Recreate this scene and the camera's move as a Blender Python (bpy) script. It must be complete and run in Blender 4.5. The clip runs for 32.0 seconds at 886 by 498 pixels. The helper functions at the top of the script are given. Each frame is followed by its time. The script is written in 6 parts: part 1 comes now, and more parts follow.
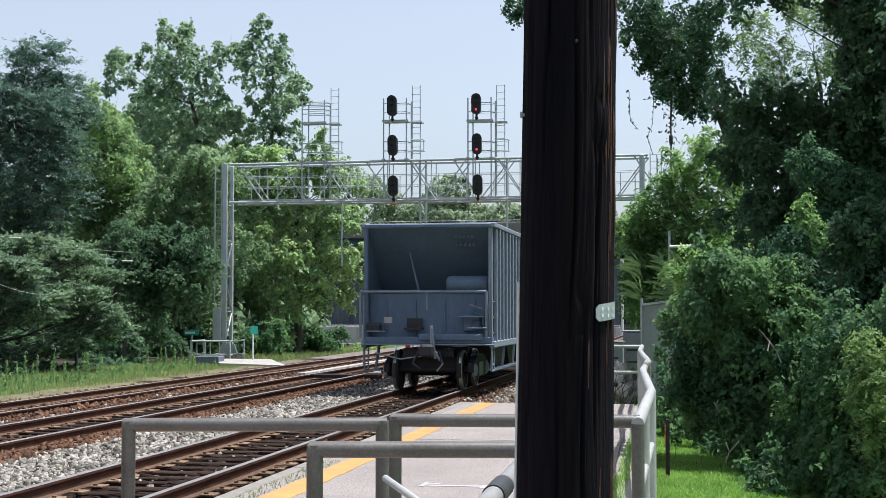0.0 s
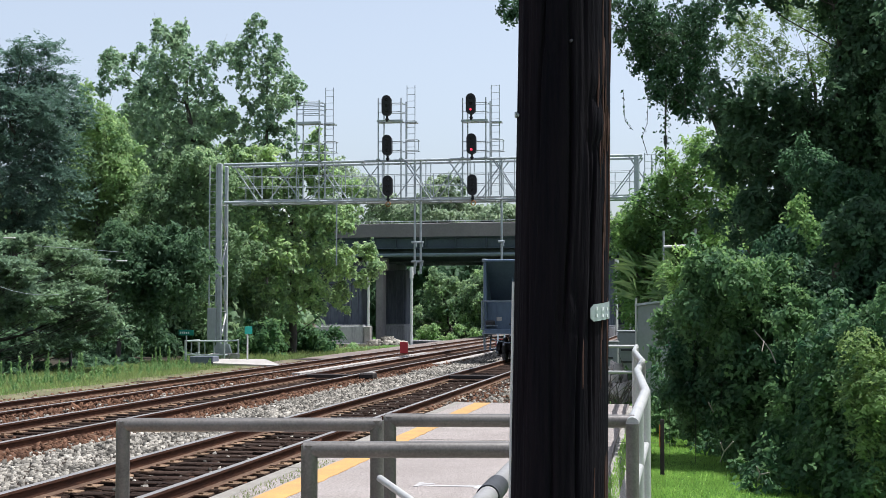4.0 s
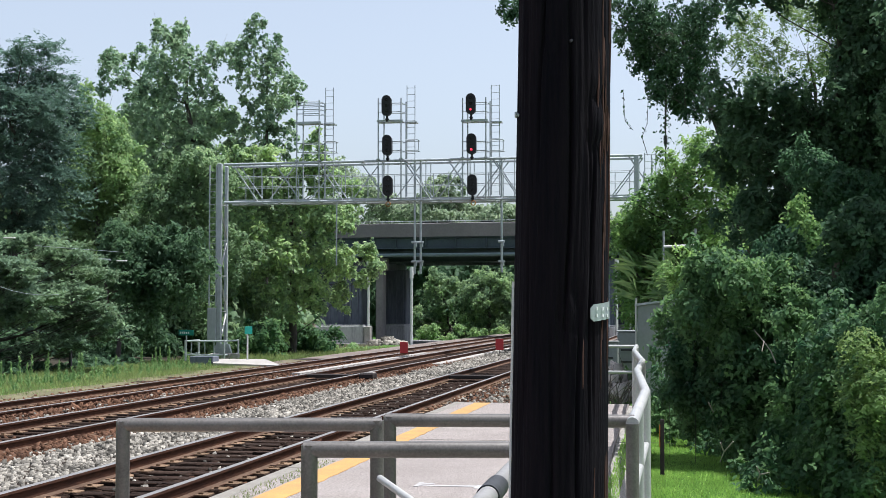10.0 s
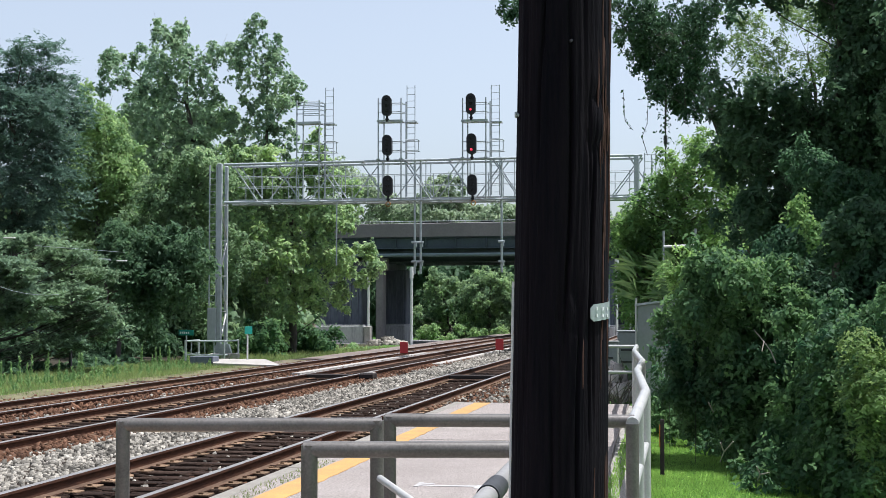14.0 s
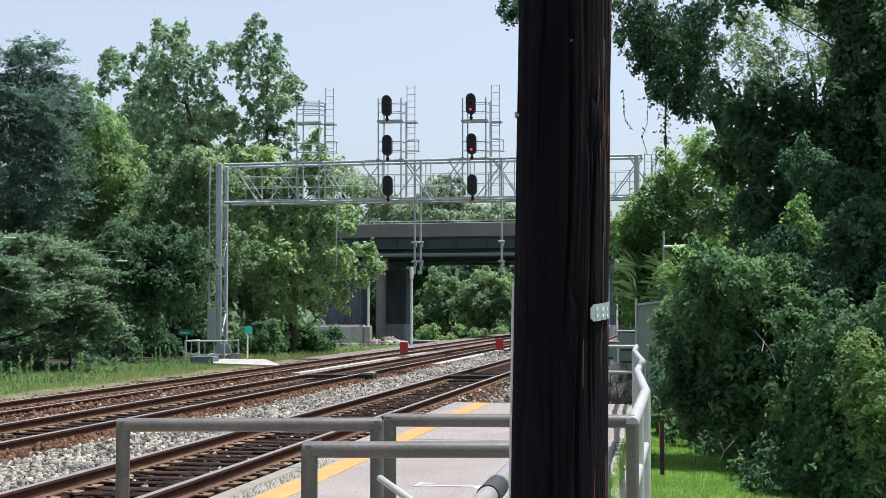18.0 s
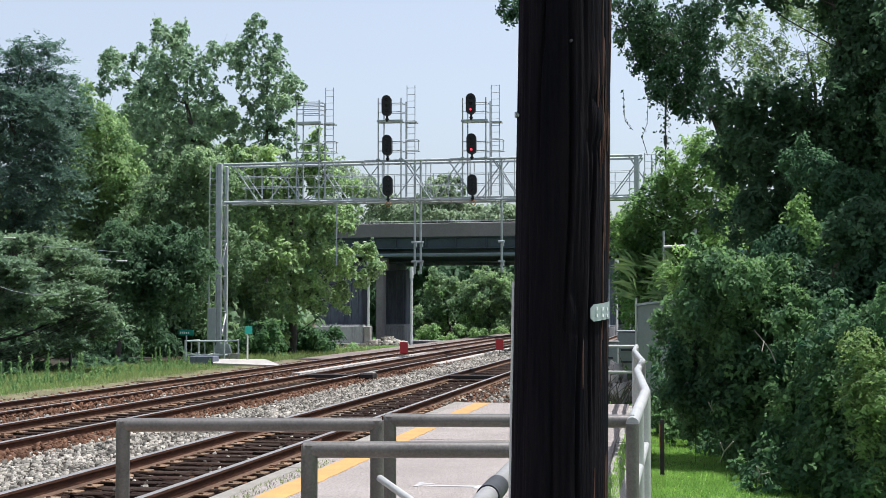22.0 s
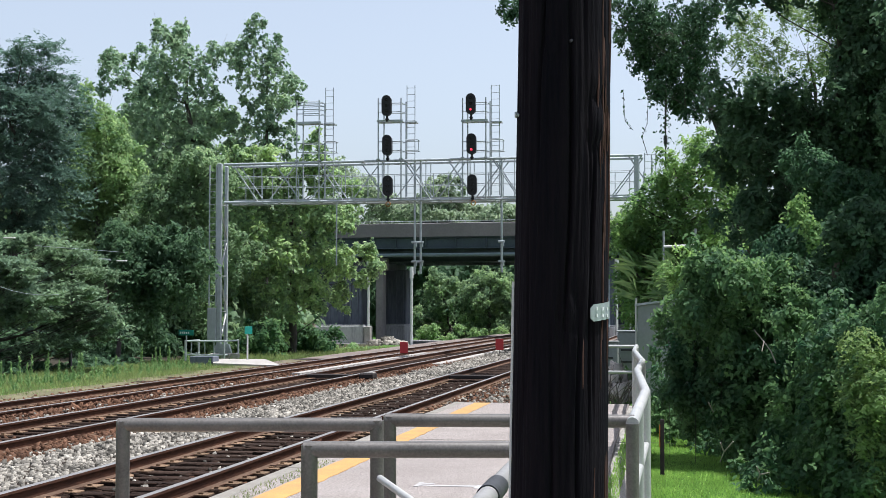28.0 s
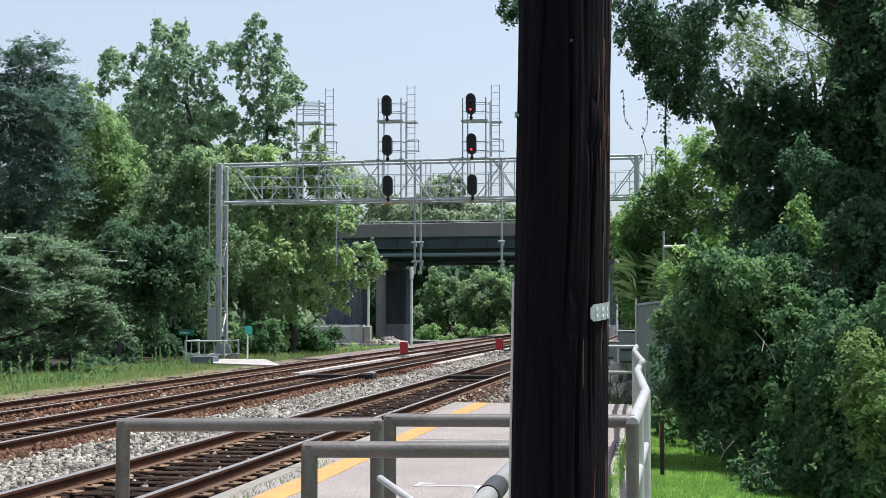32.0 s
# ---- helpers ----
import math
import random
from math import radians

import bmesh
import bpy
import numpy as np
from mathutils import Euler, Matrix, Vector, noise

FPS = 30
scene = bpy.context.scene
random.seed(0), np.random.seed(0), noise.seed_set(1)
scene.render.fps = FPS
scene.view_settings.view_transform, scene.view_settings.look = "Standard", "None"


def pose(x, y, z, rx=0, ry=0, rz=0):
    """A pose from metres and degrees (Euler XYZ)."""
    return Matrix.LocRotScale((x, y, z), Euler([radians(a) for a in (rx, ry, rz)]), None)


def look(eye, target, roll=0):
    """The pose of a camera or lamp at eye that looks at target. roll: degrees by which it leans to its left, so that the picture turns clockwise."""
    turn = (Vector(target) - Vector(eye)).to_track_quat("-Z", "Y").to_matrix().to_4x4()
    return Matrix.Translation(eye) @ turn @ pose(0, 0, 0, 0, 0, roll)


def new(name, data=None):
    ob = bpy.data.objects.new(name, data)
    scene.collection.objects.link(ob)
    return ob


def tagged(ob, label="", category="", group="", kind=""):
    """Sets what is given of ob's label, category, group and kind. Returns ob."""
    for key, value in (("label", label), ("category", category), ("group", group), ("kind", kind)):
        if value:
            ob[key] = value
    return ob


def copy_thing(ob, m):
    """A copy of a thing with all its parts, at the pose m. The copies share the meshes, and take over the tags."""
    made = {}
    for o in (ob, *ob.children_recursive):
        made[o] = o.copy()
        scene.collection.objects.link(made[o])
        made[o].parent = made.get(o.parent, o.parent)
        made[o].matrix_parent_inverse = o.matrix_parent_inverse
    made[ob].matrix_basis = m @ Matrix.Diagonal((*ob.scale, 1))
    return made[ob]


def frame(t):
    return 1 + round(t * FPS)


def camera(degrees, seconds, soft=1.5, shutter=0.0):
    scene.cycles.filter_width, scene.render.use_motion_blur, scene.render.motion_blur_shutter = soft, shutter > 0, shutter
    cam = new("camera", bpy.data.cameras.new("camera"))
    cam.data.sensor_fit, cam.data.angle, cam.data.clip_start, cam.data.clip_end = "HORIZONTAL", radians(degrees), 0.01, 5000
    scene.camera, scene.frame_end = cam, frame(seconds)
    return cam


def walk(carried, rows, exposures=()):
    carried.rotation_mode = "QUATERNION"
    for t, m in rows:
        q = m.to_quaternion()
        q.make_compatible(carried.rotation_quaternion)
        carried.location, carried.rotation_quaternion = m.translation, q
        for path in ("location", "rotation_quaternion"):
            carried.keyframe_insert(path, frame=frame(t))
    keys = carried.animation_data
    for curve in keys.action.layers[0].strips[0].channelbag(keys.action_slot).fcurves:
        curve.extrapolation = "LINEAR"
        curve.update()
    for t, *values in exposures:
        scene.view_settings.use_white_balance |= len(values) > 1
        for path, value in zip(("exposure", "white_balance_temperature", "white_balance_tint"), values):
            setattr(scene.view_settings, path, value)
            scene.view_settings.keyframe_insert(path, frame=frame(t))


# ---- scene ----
# ---- camera: stands still after a short settling pan ----
cam = camera(34.18, 32.0, soft=0.75)
EYE = (0.0, 0.0, 1.84)


def aim(left):
    return pose(*EYE, 92.4476, 0, 9.7026 + left * 0.02247)


walk(cam, [(0.0, aim(9.5)), (0.1, aim(6)), (0.2, aim(2)), (0.3, aim(-0.5)), (0.4, aim(-1.5)), (0.6, aim(-1)),
           (0.8, aim(0.3)), (1.0, aim(0)), (2.0, aim(0.2)), (3.5, aim(0)), (16.0, aim(0)), (32.0, aim(0))], exposures=[(0.0, 0.54, 5960, 10), (32.0, 0.54, 5960, 10)])

# ---- light ----
SUN_AZ, SUN_EL = radians(72), radians(71)
world = bpy.data.worlds.new("sky")
scene.world = world
world.use_nodes = True
wn = world.node_tree.nodes
sky = wn.new("ShaderNodeTexSky")
sky.sky_type = "NISHITA"
sky.sun_disc = False
sky.sun_elevation, sky.sun_rotation = SUN_EL, SUN_AZ
sky.air_density, sky.dust_density, sky.ozone_density = 1.0, 2.2, 1.2
wn["Background"].inputs["Strength"].default_value = 0.122
haze = wn.new("ShaderNodeHueSaturation")
haze.inputs["Saturation"].default_value = 0.47
world.node_tree.links.new(sky.outputs["Color"], haze.inputs["Color"])
world.node_tree.links.new(haze.outputs["Color"], wn["Background"].inputs["Color"])
sun = new("sun", bpy.data.lights.new("sun", "SUN"))
sun.data.energy, sun.data.angle, sun.data.color = 5.0, radians(0.55), (1.0, 0.965, 0.91)
sun.matrix_basis = look((math.sin(SUN_AZ) * math.cos(SUN_EL) * 100, math.cos(SUN_AZ) * math.cos(SUN_EL) * 100, math.sin(SUN_EL) * 100), (0, 0, 0))


# ---- materials ----
def mat(name, a, b=None, rough=0.7, metal=0.0, scale=3.0, fine=40.0, bump=0.15, stretch=(1, 1, 1), island=0.0, per_object=0.0,
        translucent=0.0, emit=0.0, spec=0.4, mottle=0.5):
    """Two noise scales mix colour a into b; fine grain gives bump."""
    m = bpy.data.materials.new(name)
    m.use_nodes = True
    nt = m.node_tree
    n, l = nt.nodes, nt.links
    p = n["Principled BSDF"]
    b = b or tuple(c * 0.65 for c in a)
    co = n.new("ShaderNodeTexCoord")
    mp = n.new("ShaderNodeMapping")
    mp.inputs["Scale"].default_value = stretch
    l.new(co.outputs["Object"], mp.inputs["Vector"])
    big = n.new("ShaderNodeTexNoise")
    big.inputs["Scale"].default_value, big.inputs["Detail"].default_value, big.inputs["Roughness"].default_value = scale, 5, 0.65
    sml = n.new("ShaderNodeTexNoise")
    sml.inputs["Scale"].default_value, sml.inputs["Detail"].default_value, sml.inputs["Roughness"].default_value = fine, 4, 0.7
    l.new(mp.outputs["Vector"], big.inputs["Vector"])
    l.new(mp.outputs["Vector"], sml.inputs["Vector"])
    mid = n.new("ShaderNodeMix")
    mid.inputs[0].default_value = mottle
    l.new(big.outputs["Fac"], mid.inputs[2])
    l.new(sml.outputs["Fac"], mid.inputs[3])
    ramp = n.new("ShaderNodeValToRGB")
    ramp.color_ramp.elements[0].position, ramp.color_ramp.elements[1].position = 0.36, 0.64
    ramp.color_ramp.elements[0].color, ramp.color_ramp.elements[1].color = (*b, 1), (*a, 1)
    l.new(mid.outputs[0], ramp.inputs["Fac"])
    col = ramp.outputs["Color"]
    for kind, amount in (("island", island), ("object", per_object)):
        if amount:
            src = n.new("ShaderNodeNewGeometry" if kind == "island" else "ShaderNodeObjectInfo")
            hsv = n.new("ShaderNodeHueSaturation")
            rng = n.new("ShaderNodeMapRange")
            rng.inputs["To Min"].default_value, rng.inputs["To Max"].default_value = 1 - amount, 1 + amount
            l.new(src.outputs["Random Per Island" if kind == "island" else "Random"], rng.inputs["Value"])
            l.new(rng.outputs["Result"], hsv.inputs["Value"])
            l.new(col, hsv.inputs["Color"])
            col = hsv.outputs["Color"]
    l.new(col, p.inputs["Base Color"])
    p.inputs["Roughness"].default_value, p.inputs["Metallic"].default_value = rough, metal
    p.inputs["Specular IOR Level"].default_value = spec
    if bump:
        bp = n.new("ShaderNodeBump")
        bp.inputs["Strength"].default_value, bp.inputs["Distance"].default_value = bump, 0.02
        l.new(sml.outputs["Fac"], bp.inputs["Height"])
        l.new(bp.outputs["Normal"], p.inputs["Normal"])
    if emit:
        p.inputs["Emission Strength"].default_value = emit
        p.inputs["Emission Color"].default_value = (*a, 1)
    if translucent:
        tr = n.new("ShaderNodeBsdfTranslucent")
        hs = n.new("ShaderNodeHueSaturation")
        hs.inputs["Hue"].default_value, hs.inputs["Saturation"].default_value, hs.inputs["Value"].default_value = 0.474, 1.02, 2.2
        l.new(col, hs.inputs["Color"])
        l.new(hs.outputs["Color"], tr.inputs["Color"])
        mx = n.new("ShaderNodeMixShader")
        mx.inputs["Fac"].default_value = translucent
        l.new(p.outputs["BSDF"], mx.inputs[1])
        l.new(tr.outputs["BSDF"], mx.inputs[2])
        l.new(mx.outputs["Shader"], n["Material Output"].inputs["Surface"])
    return m


def leaf_mat(name, a, b, clear=0.42):
    return mat(name, a, b, rough=0.55, scale=0.35, fine=2.0, bump=0, island=0.26, translucent=clear, spec=0.12, mottle=0.6)


LEAF_PINE = leaf_mat("pine needles", (0.135, 0.208, 0.158), (0.078, 0.126, 0.106), clear=0.25)
LEAF_LOWPINE = leaf_mat("young pine needles", (0.2, 0.29, 0.155), (0.075, 0.125, 0.088), clear=0.25)
LEAF_BRIGHT = leaf_mat("light green leaves", (0.255, 0.365, 0.15), (0.098, 0.175, 0.09))
LEAF_SYC = leaf_mat("sycamore leaves", (0.275, 0.365, 0.215), (0.112, 0.182, 0.135))
# Shade of the inner wood is set in this leaf colour.
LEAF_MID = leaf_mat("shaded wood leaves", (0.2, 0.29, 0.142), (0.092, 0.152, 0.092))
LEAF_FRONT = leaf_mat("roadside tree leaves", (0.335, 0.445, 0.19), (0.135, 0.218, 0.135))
# Haze is painted in: pale, low-contrast leaf colour for the far trees.
LEAF_FAR = leaf_mat("haze-paled distant leaves", (0.26, 0.325, 0.2), (0.145, 0.195, 0.14))
LEAF_UNDER = leaf_mat("leaves beyond the bridge", (0.275, 0.385, 0.178), (0.068, 0.125, 0.088))
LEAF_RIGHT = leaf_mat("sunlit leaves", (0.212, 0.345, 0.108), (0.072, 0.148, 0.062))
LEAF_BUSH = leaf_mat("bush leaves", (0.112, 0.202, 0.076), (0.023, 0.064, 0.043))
# Real ivy, and also the dark leaf colour for shaded woods and undergrowth.
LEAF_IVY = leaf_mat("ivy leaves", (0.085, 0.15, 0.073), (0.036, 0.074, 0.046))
# Darker, less clear leaves: the shade of backlit boughs is in the colour.
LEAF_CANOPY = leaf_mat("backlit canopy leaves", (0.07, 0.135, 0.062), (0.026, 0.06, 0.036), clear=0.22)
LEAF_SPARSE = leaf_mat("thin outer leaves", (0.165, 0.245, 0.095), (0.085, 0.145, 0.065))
# Lit copies of the bush and ivy leaves, sunlight set in the colour.
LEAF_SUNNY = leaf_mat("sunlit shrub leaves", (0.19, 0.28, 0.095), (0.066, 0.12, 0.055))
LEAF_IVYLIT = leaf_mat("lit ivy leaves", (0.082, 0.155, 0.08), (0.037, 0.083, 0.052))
BARK = mat("bark", (0.095, 0.080, 0.068), (0.042, 0.036, 0.032), rough=0.9, scale=2, fine=18, bump=0.6, stretch=(1, 1, 0.25))
TWIG = mat("bleached twig bark", (0.33, 0.30, 0.25), (0.20, 0.18, 0.15), rough=0.85, scale=6, fine=40, bump=0.3)
GRASS = mat("grass", (0.080, 0.160, 0.032), (0.045, 0.095, 0.024), rough=0.9, scale=0.6, fine=9, bump=0.5, spec=0.1)
BLADE = leaf_mat("grass blades", (0.215, 0.375, 0.088), (0.135, 0.260, 0.060))
VERGE = leaf_mat("dry verge grass", (0.215, 0.262, 0.1), (0.128, 0.165, 0.068))
# Litter colour kept dark so it carries the shade under the trees.
LITTER = mat("leaf litter, shade-darkened", (0.060, 0.052, 0.036), (0.026, 0.024, 0.018), rough=0.95, scale=0.8, fine=9, bump=0.6, spec=0.1)
WEED = leaf_mat("weeds", (0.185, 0.290, 0.120), (0.110, 0.190, 0.078))
# Near-black bed: shade between ties and stones is put into the colour.
DARKBED = mat("ballast bed", (0.040, 0.027, 0.020), (0.012, 0.009, 0.007), rough=0.95, scale=1.2, fine=25, bump=0.8, spec=0.1)
STONE = mat("ballast stones", (0.335, 0.305, 0.262), (0.105, 0.095, 0.080), rough=0.9, scale=1.0, fine=30, bump=0.3, island=0.75, spec=0.1)
RUSTSTONE = mat("rust-stained stones", (0.165, 0.086, 0.052), (0.062, 0.035, 0.024), rough=0.95, scale=1.0, fine=30, bump=0.3, island=0.4, spec=0.1)
PLATE = mat("tan rusted tie plate", (0.29, 0.195, 0.125), (0.10, 0.062, 0.040), rough=0.9, scale=4, fine=30, bump=0.3, per_object=0.3, spec=0.1)
RAILFOOT = mat("dusty rail foot", (0.145, 0.092, 0.063), (0.066, 0.041, 0.029), rough=0.9, scale=1.2, fine=30, bump=0.3, stretch=(1, 0.15, 1), spec=0.1)
RAILSIDE = mat("rusty rail", (0.115, 0.054, 0.034), (0.042, 0.022, 0.016), rough=0.85, scale=1.2, fine=30, bump=0.3, stretch=(1, 0.15, 1), spec=0.1)
RAILTOP = mat("worn rail head", (0.45, 0.42, 0.4), (0.28, 0.25, 0.235), rough=0.42, metal=0.75, scale=2, fine=40, bump=0.05, stretch=(1, 0.05, 1))
TIE = mat("weathered tie", (0.052, 0.032, 0.023), (0.009, 0.006, 0.005), rough=0.9, scale=4, fine=30, bump=0.8, stretch=(0.3, 2.5, 2), per_object=0.35, spec=0.1)
ASPHALT = mat("platform paving", (0.395, 0.345, 0.318), (0.140, 0.120, 0.110), rough=0.95, scale=0.8, fine=42, bump=0.8, mottle=0.8, spec=0.2)
GRAVEL = mat("pale fine gravel", (0.42, 0.39, 0.35), (0.17, 0.155, 0.14), rough=0.95, scale=3, fine=55, bump=0.9, mottle=0.8, spec=0.2)
CURB = mat("platform edge concrete", (0.27, 0.245, 0.215), (0.165, 0.148, 0.125), rough=0.9, scale=1.5, fine=30, bump=0.4)
YELLOW = mat("yellow line paint", (0.5, 0.275, 0.075), (0.3, 0.178, 0.075), rough=0.75, scale=2.0, fine=40, bump=0.25)
WHITEPAINT = mat("worn white paint", (0.45, 0.43, 0.42), (0.29, 0.27, 0.26), rough=0.8, scale=4, fine=40, bump=0.2)
GALV = mat("galvanised steel", (0.46, 0.485, 0.50), (0.33, 0.35, 0.365), rough=0.5, metal=0.35, scale=2, fine=25, bump=0.08)
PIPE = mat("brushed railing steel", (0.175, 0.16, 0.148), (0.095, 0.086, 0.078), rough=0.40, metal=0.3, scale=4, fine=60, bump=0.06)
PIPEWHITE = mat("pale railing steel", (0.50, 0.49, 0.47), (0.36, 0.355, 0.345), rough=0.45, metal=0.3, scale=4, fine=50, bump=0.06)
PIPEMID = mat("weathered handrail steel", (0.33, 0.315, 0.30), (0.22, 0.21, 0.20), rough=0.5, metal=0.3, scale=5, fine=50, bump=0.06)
DARKSTEEL = mat("dark steel", (0.06, 0.06, 0.065), (0.03, 0.03, 0.033), rough=0.6, metal=0.4, scale=5, fine=40, bump=0.1)
SIGNAL = mat("black signal head", (0.012, 0.01, 0.013), (0.008, 0.007, 0.009), rough=0.55, scale=5, fine=40, bump=0.05)
REDLAMP = mat("red signal lens", (0.9, 0.05, 0.09), (0.9, 0.05, 0.09), emit=0.95, bump=0)
SIGNALRIM = mat("worn signal edge", (0.060, 0.055, 0.062), (0.030, 0.028, 0.032), rough=0.5, scale=5, fine=40, bump=0.05)
DARKLENS = mat("unlit red lens", (0.022, 0.018, 0.021), rough=0.6, bump=0)
ORANGE = mat("orange tag", (0.5, 0.2, 0.03), (0.34, 0.13, 0.02), rough=0.6)
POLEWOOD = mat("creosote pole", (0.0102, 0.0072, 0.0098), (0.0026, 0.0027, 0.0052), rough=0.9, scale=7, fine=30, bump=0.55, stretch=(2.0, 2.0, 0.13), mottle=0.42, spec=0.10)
# Frayed fibre, coloured far brighter than the pole to hold its sunlit edge.
POLEFIBRE = mat("reddish pole fibre for the sunlit edge", (0.120, 0.056, 0.042), (0.034, 0.016, 0.013), rough=0.9, scale=8, fine=40, bump=0.4, stretch=(2, 2, 0.2))
ALU = mat("stamped aluminium", (0.50, 0.53, 0.54), (0.34, 0.37, 0.38), rough=0.4, metal=0.5, fine=60)
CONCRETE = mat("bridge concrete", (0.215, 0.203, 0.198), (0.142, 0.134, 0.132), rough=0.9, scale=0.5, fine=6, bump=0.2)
# Blue cast of the shade under the bridge is mixed into this colour.
PIERCONC = mat("pier concrete, blue shade tint", (0.165, 0.178, 0.215), (0.075, 0.084, 0.108), rough=0.9, scale=0.6, fine=5, bump=0.2, stretch=(1.5, 1.5, 0.3))
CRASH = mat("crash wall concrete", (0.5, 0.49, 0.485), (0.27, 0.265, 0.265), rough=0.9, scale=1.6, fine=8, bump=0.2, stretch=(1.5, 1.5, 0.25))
GIRDER = mat("green girder paint", (0.06, 0.084, 0.098), (0.038, 0.055, 0.066), rough=0.6, scale=0.4, fine=5, bump=0.05)
PIPEBLUE = mat("pale service pipe paint", (0.16, 0.215, 0.235), (0.11, 0.15, 0.165), rough=0.5, scale=0.6, fine=8, bump=0.05)
PAD = mat("pale concrete pad", (0.42, 0.385, 0.355), (0.26, 0.235, 0.215), rough=0.9, scale=1, fine=15, bump=0.3)
HOPPER = mat("hopper grey paint", (0.132, 0.178, 0.255), (0.092, 0.128, 0.188), rough=0.55, scale=0.9, fine=12, bump=0.05, stretch=(1, 1, 0.35))
HOPPERMARK = mat("faded dark stencil", (0.085, 0.10, 0.13), (0.06, 0.072, 0.095), rough=0.6, bump=0)
HOPPERLIGHT = mat("light hopper trim", (0.25, 0.285, 0.33), (0.17, 0.20, 0.24), rough=0.55, scale=2, fine=14, bump=0.05)
WHEEL = mat("wheel steel", (0.046, 0.041, 0.042), (0.024, 0.021, 0.022), rough=0.7, metal=0.4, scale=3, fine=25)
WHEELRIM = mat("bright wheel tread", (0.42, 0.41, 0.40), (0.30, 0.29, 0.28), rough=0.35, metal=0.8)
WHITE = mat("white vehicle paint", (0.78, 0.78, 0.78), (0.72, 0.72, 0.72), rough=0.3, bump=0, spec=0.5)
NAVY = mat("dark blue vehicle paint", (0.030, 0.040, 0.085), (0.025, 0.033, 0.070), rough=0.22, bump=0, spec=0.6)
SILVER = mat("silver vehicle paint", (0.74, 0.77, 0.78), (0.68, 0.71, 0.72), rough=0.28, metal=0.1, bump=0)
TRAILER = mat("dark trailer paint", (0.024, 0.026, 0.034), (0.014, 0.016, 0.022), rough=0.6, bump=0)
GLASS = mat("vehicle glass", (0.018, 0.024, 0.03), (0.014, 0.019, 0.024), rough=0.08, bump=0, spec=0.4)
# Pale base colour paints the sky's reflection onto the glass.
SCREEN = mat("windscreen glass with painted sky reflection", (0.42, 0.49, 0.55), (0.36, 0.43, 0.49), rough=0.08, bump=0, spec=0.7)
TYRE = mat("tyre rubber", (0.025, 0.025, 0.026), rough=0.85)
RED = mat("red board paint", (0.42, 0.030, 0.035), (0.30, 0.022, 0.028), rough=0.6)
GREEN = mat("green sign sheet", (0.02, 0.24, 0.19), (0.016, 0.19, 0.15), rough=0.45, bump=0)
SHED = mat("grey shed sheet", (0.30, 0.315, 0.31), (0.24, 0.25, 0.245), rough=0.6, scale=1, fine=14, bump=0.1)
PLANK = mat("dark crossing board", (0.055, 0.045, 0.042), (0.03, 0.026, 0.025), rough=0.85, scale=3, fine=30, bump=0.5, stretch=(0.3, 2, 2), spec=0.1)
LAMPWHITE = mat("pale lamp housing", (0.70, 0.70, 0.68), (0.6, 0.6, 0.58), rough=0.4)
FARBED = mat("pinkish grey ballast", (0.25, 0.205, 0.18), (0.1, 0.08, 0.07), rough=0.95, scale=1.0, fine=7, bump=0.6, mottle=0.6, spec=0.1)
PALEDIRT = mat("dry gravelly earth", (0.26, 0.25, 0.24), (0.15, 0.145, 0.14), rough=0.95, scale=1.5, fine=14, bump=0.5, spec=0.1)
VERGESOIL = mat("dusty verge earth", (0.175, 0.158, 0.092), (0.095, 0.088, 0.052), rough=0.95, scale=1.2, fine=10, bump=0.6, spec=0.1)
SOIL = mat("bare soil", (0.25, 0.2, 0.155), (0.13, 0.105, 0.08), rough=0.95, scale=1, fine=12, bump=0.5, spec=0.1)


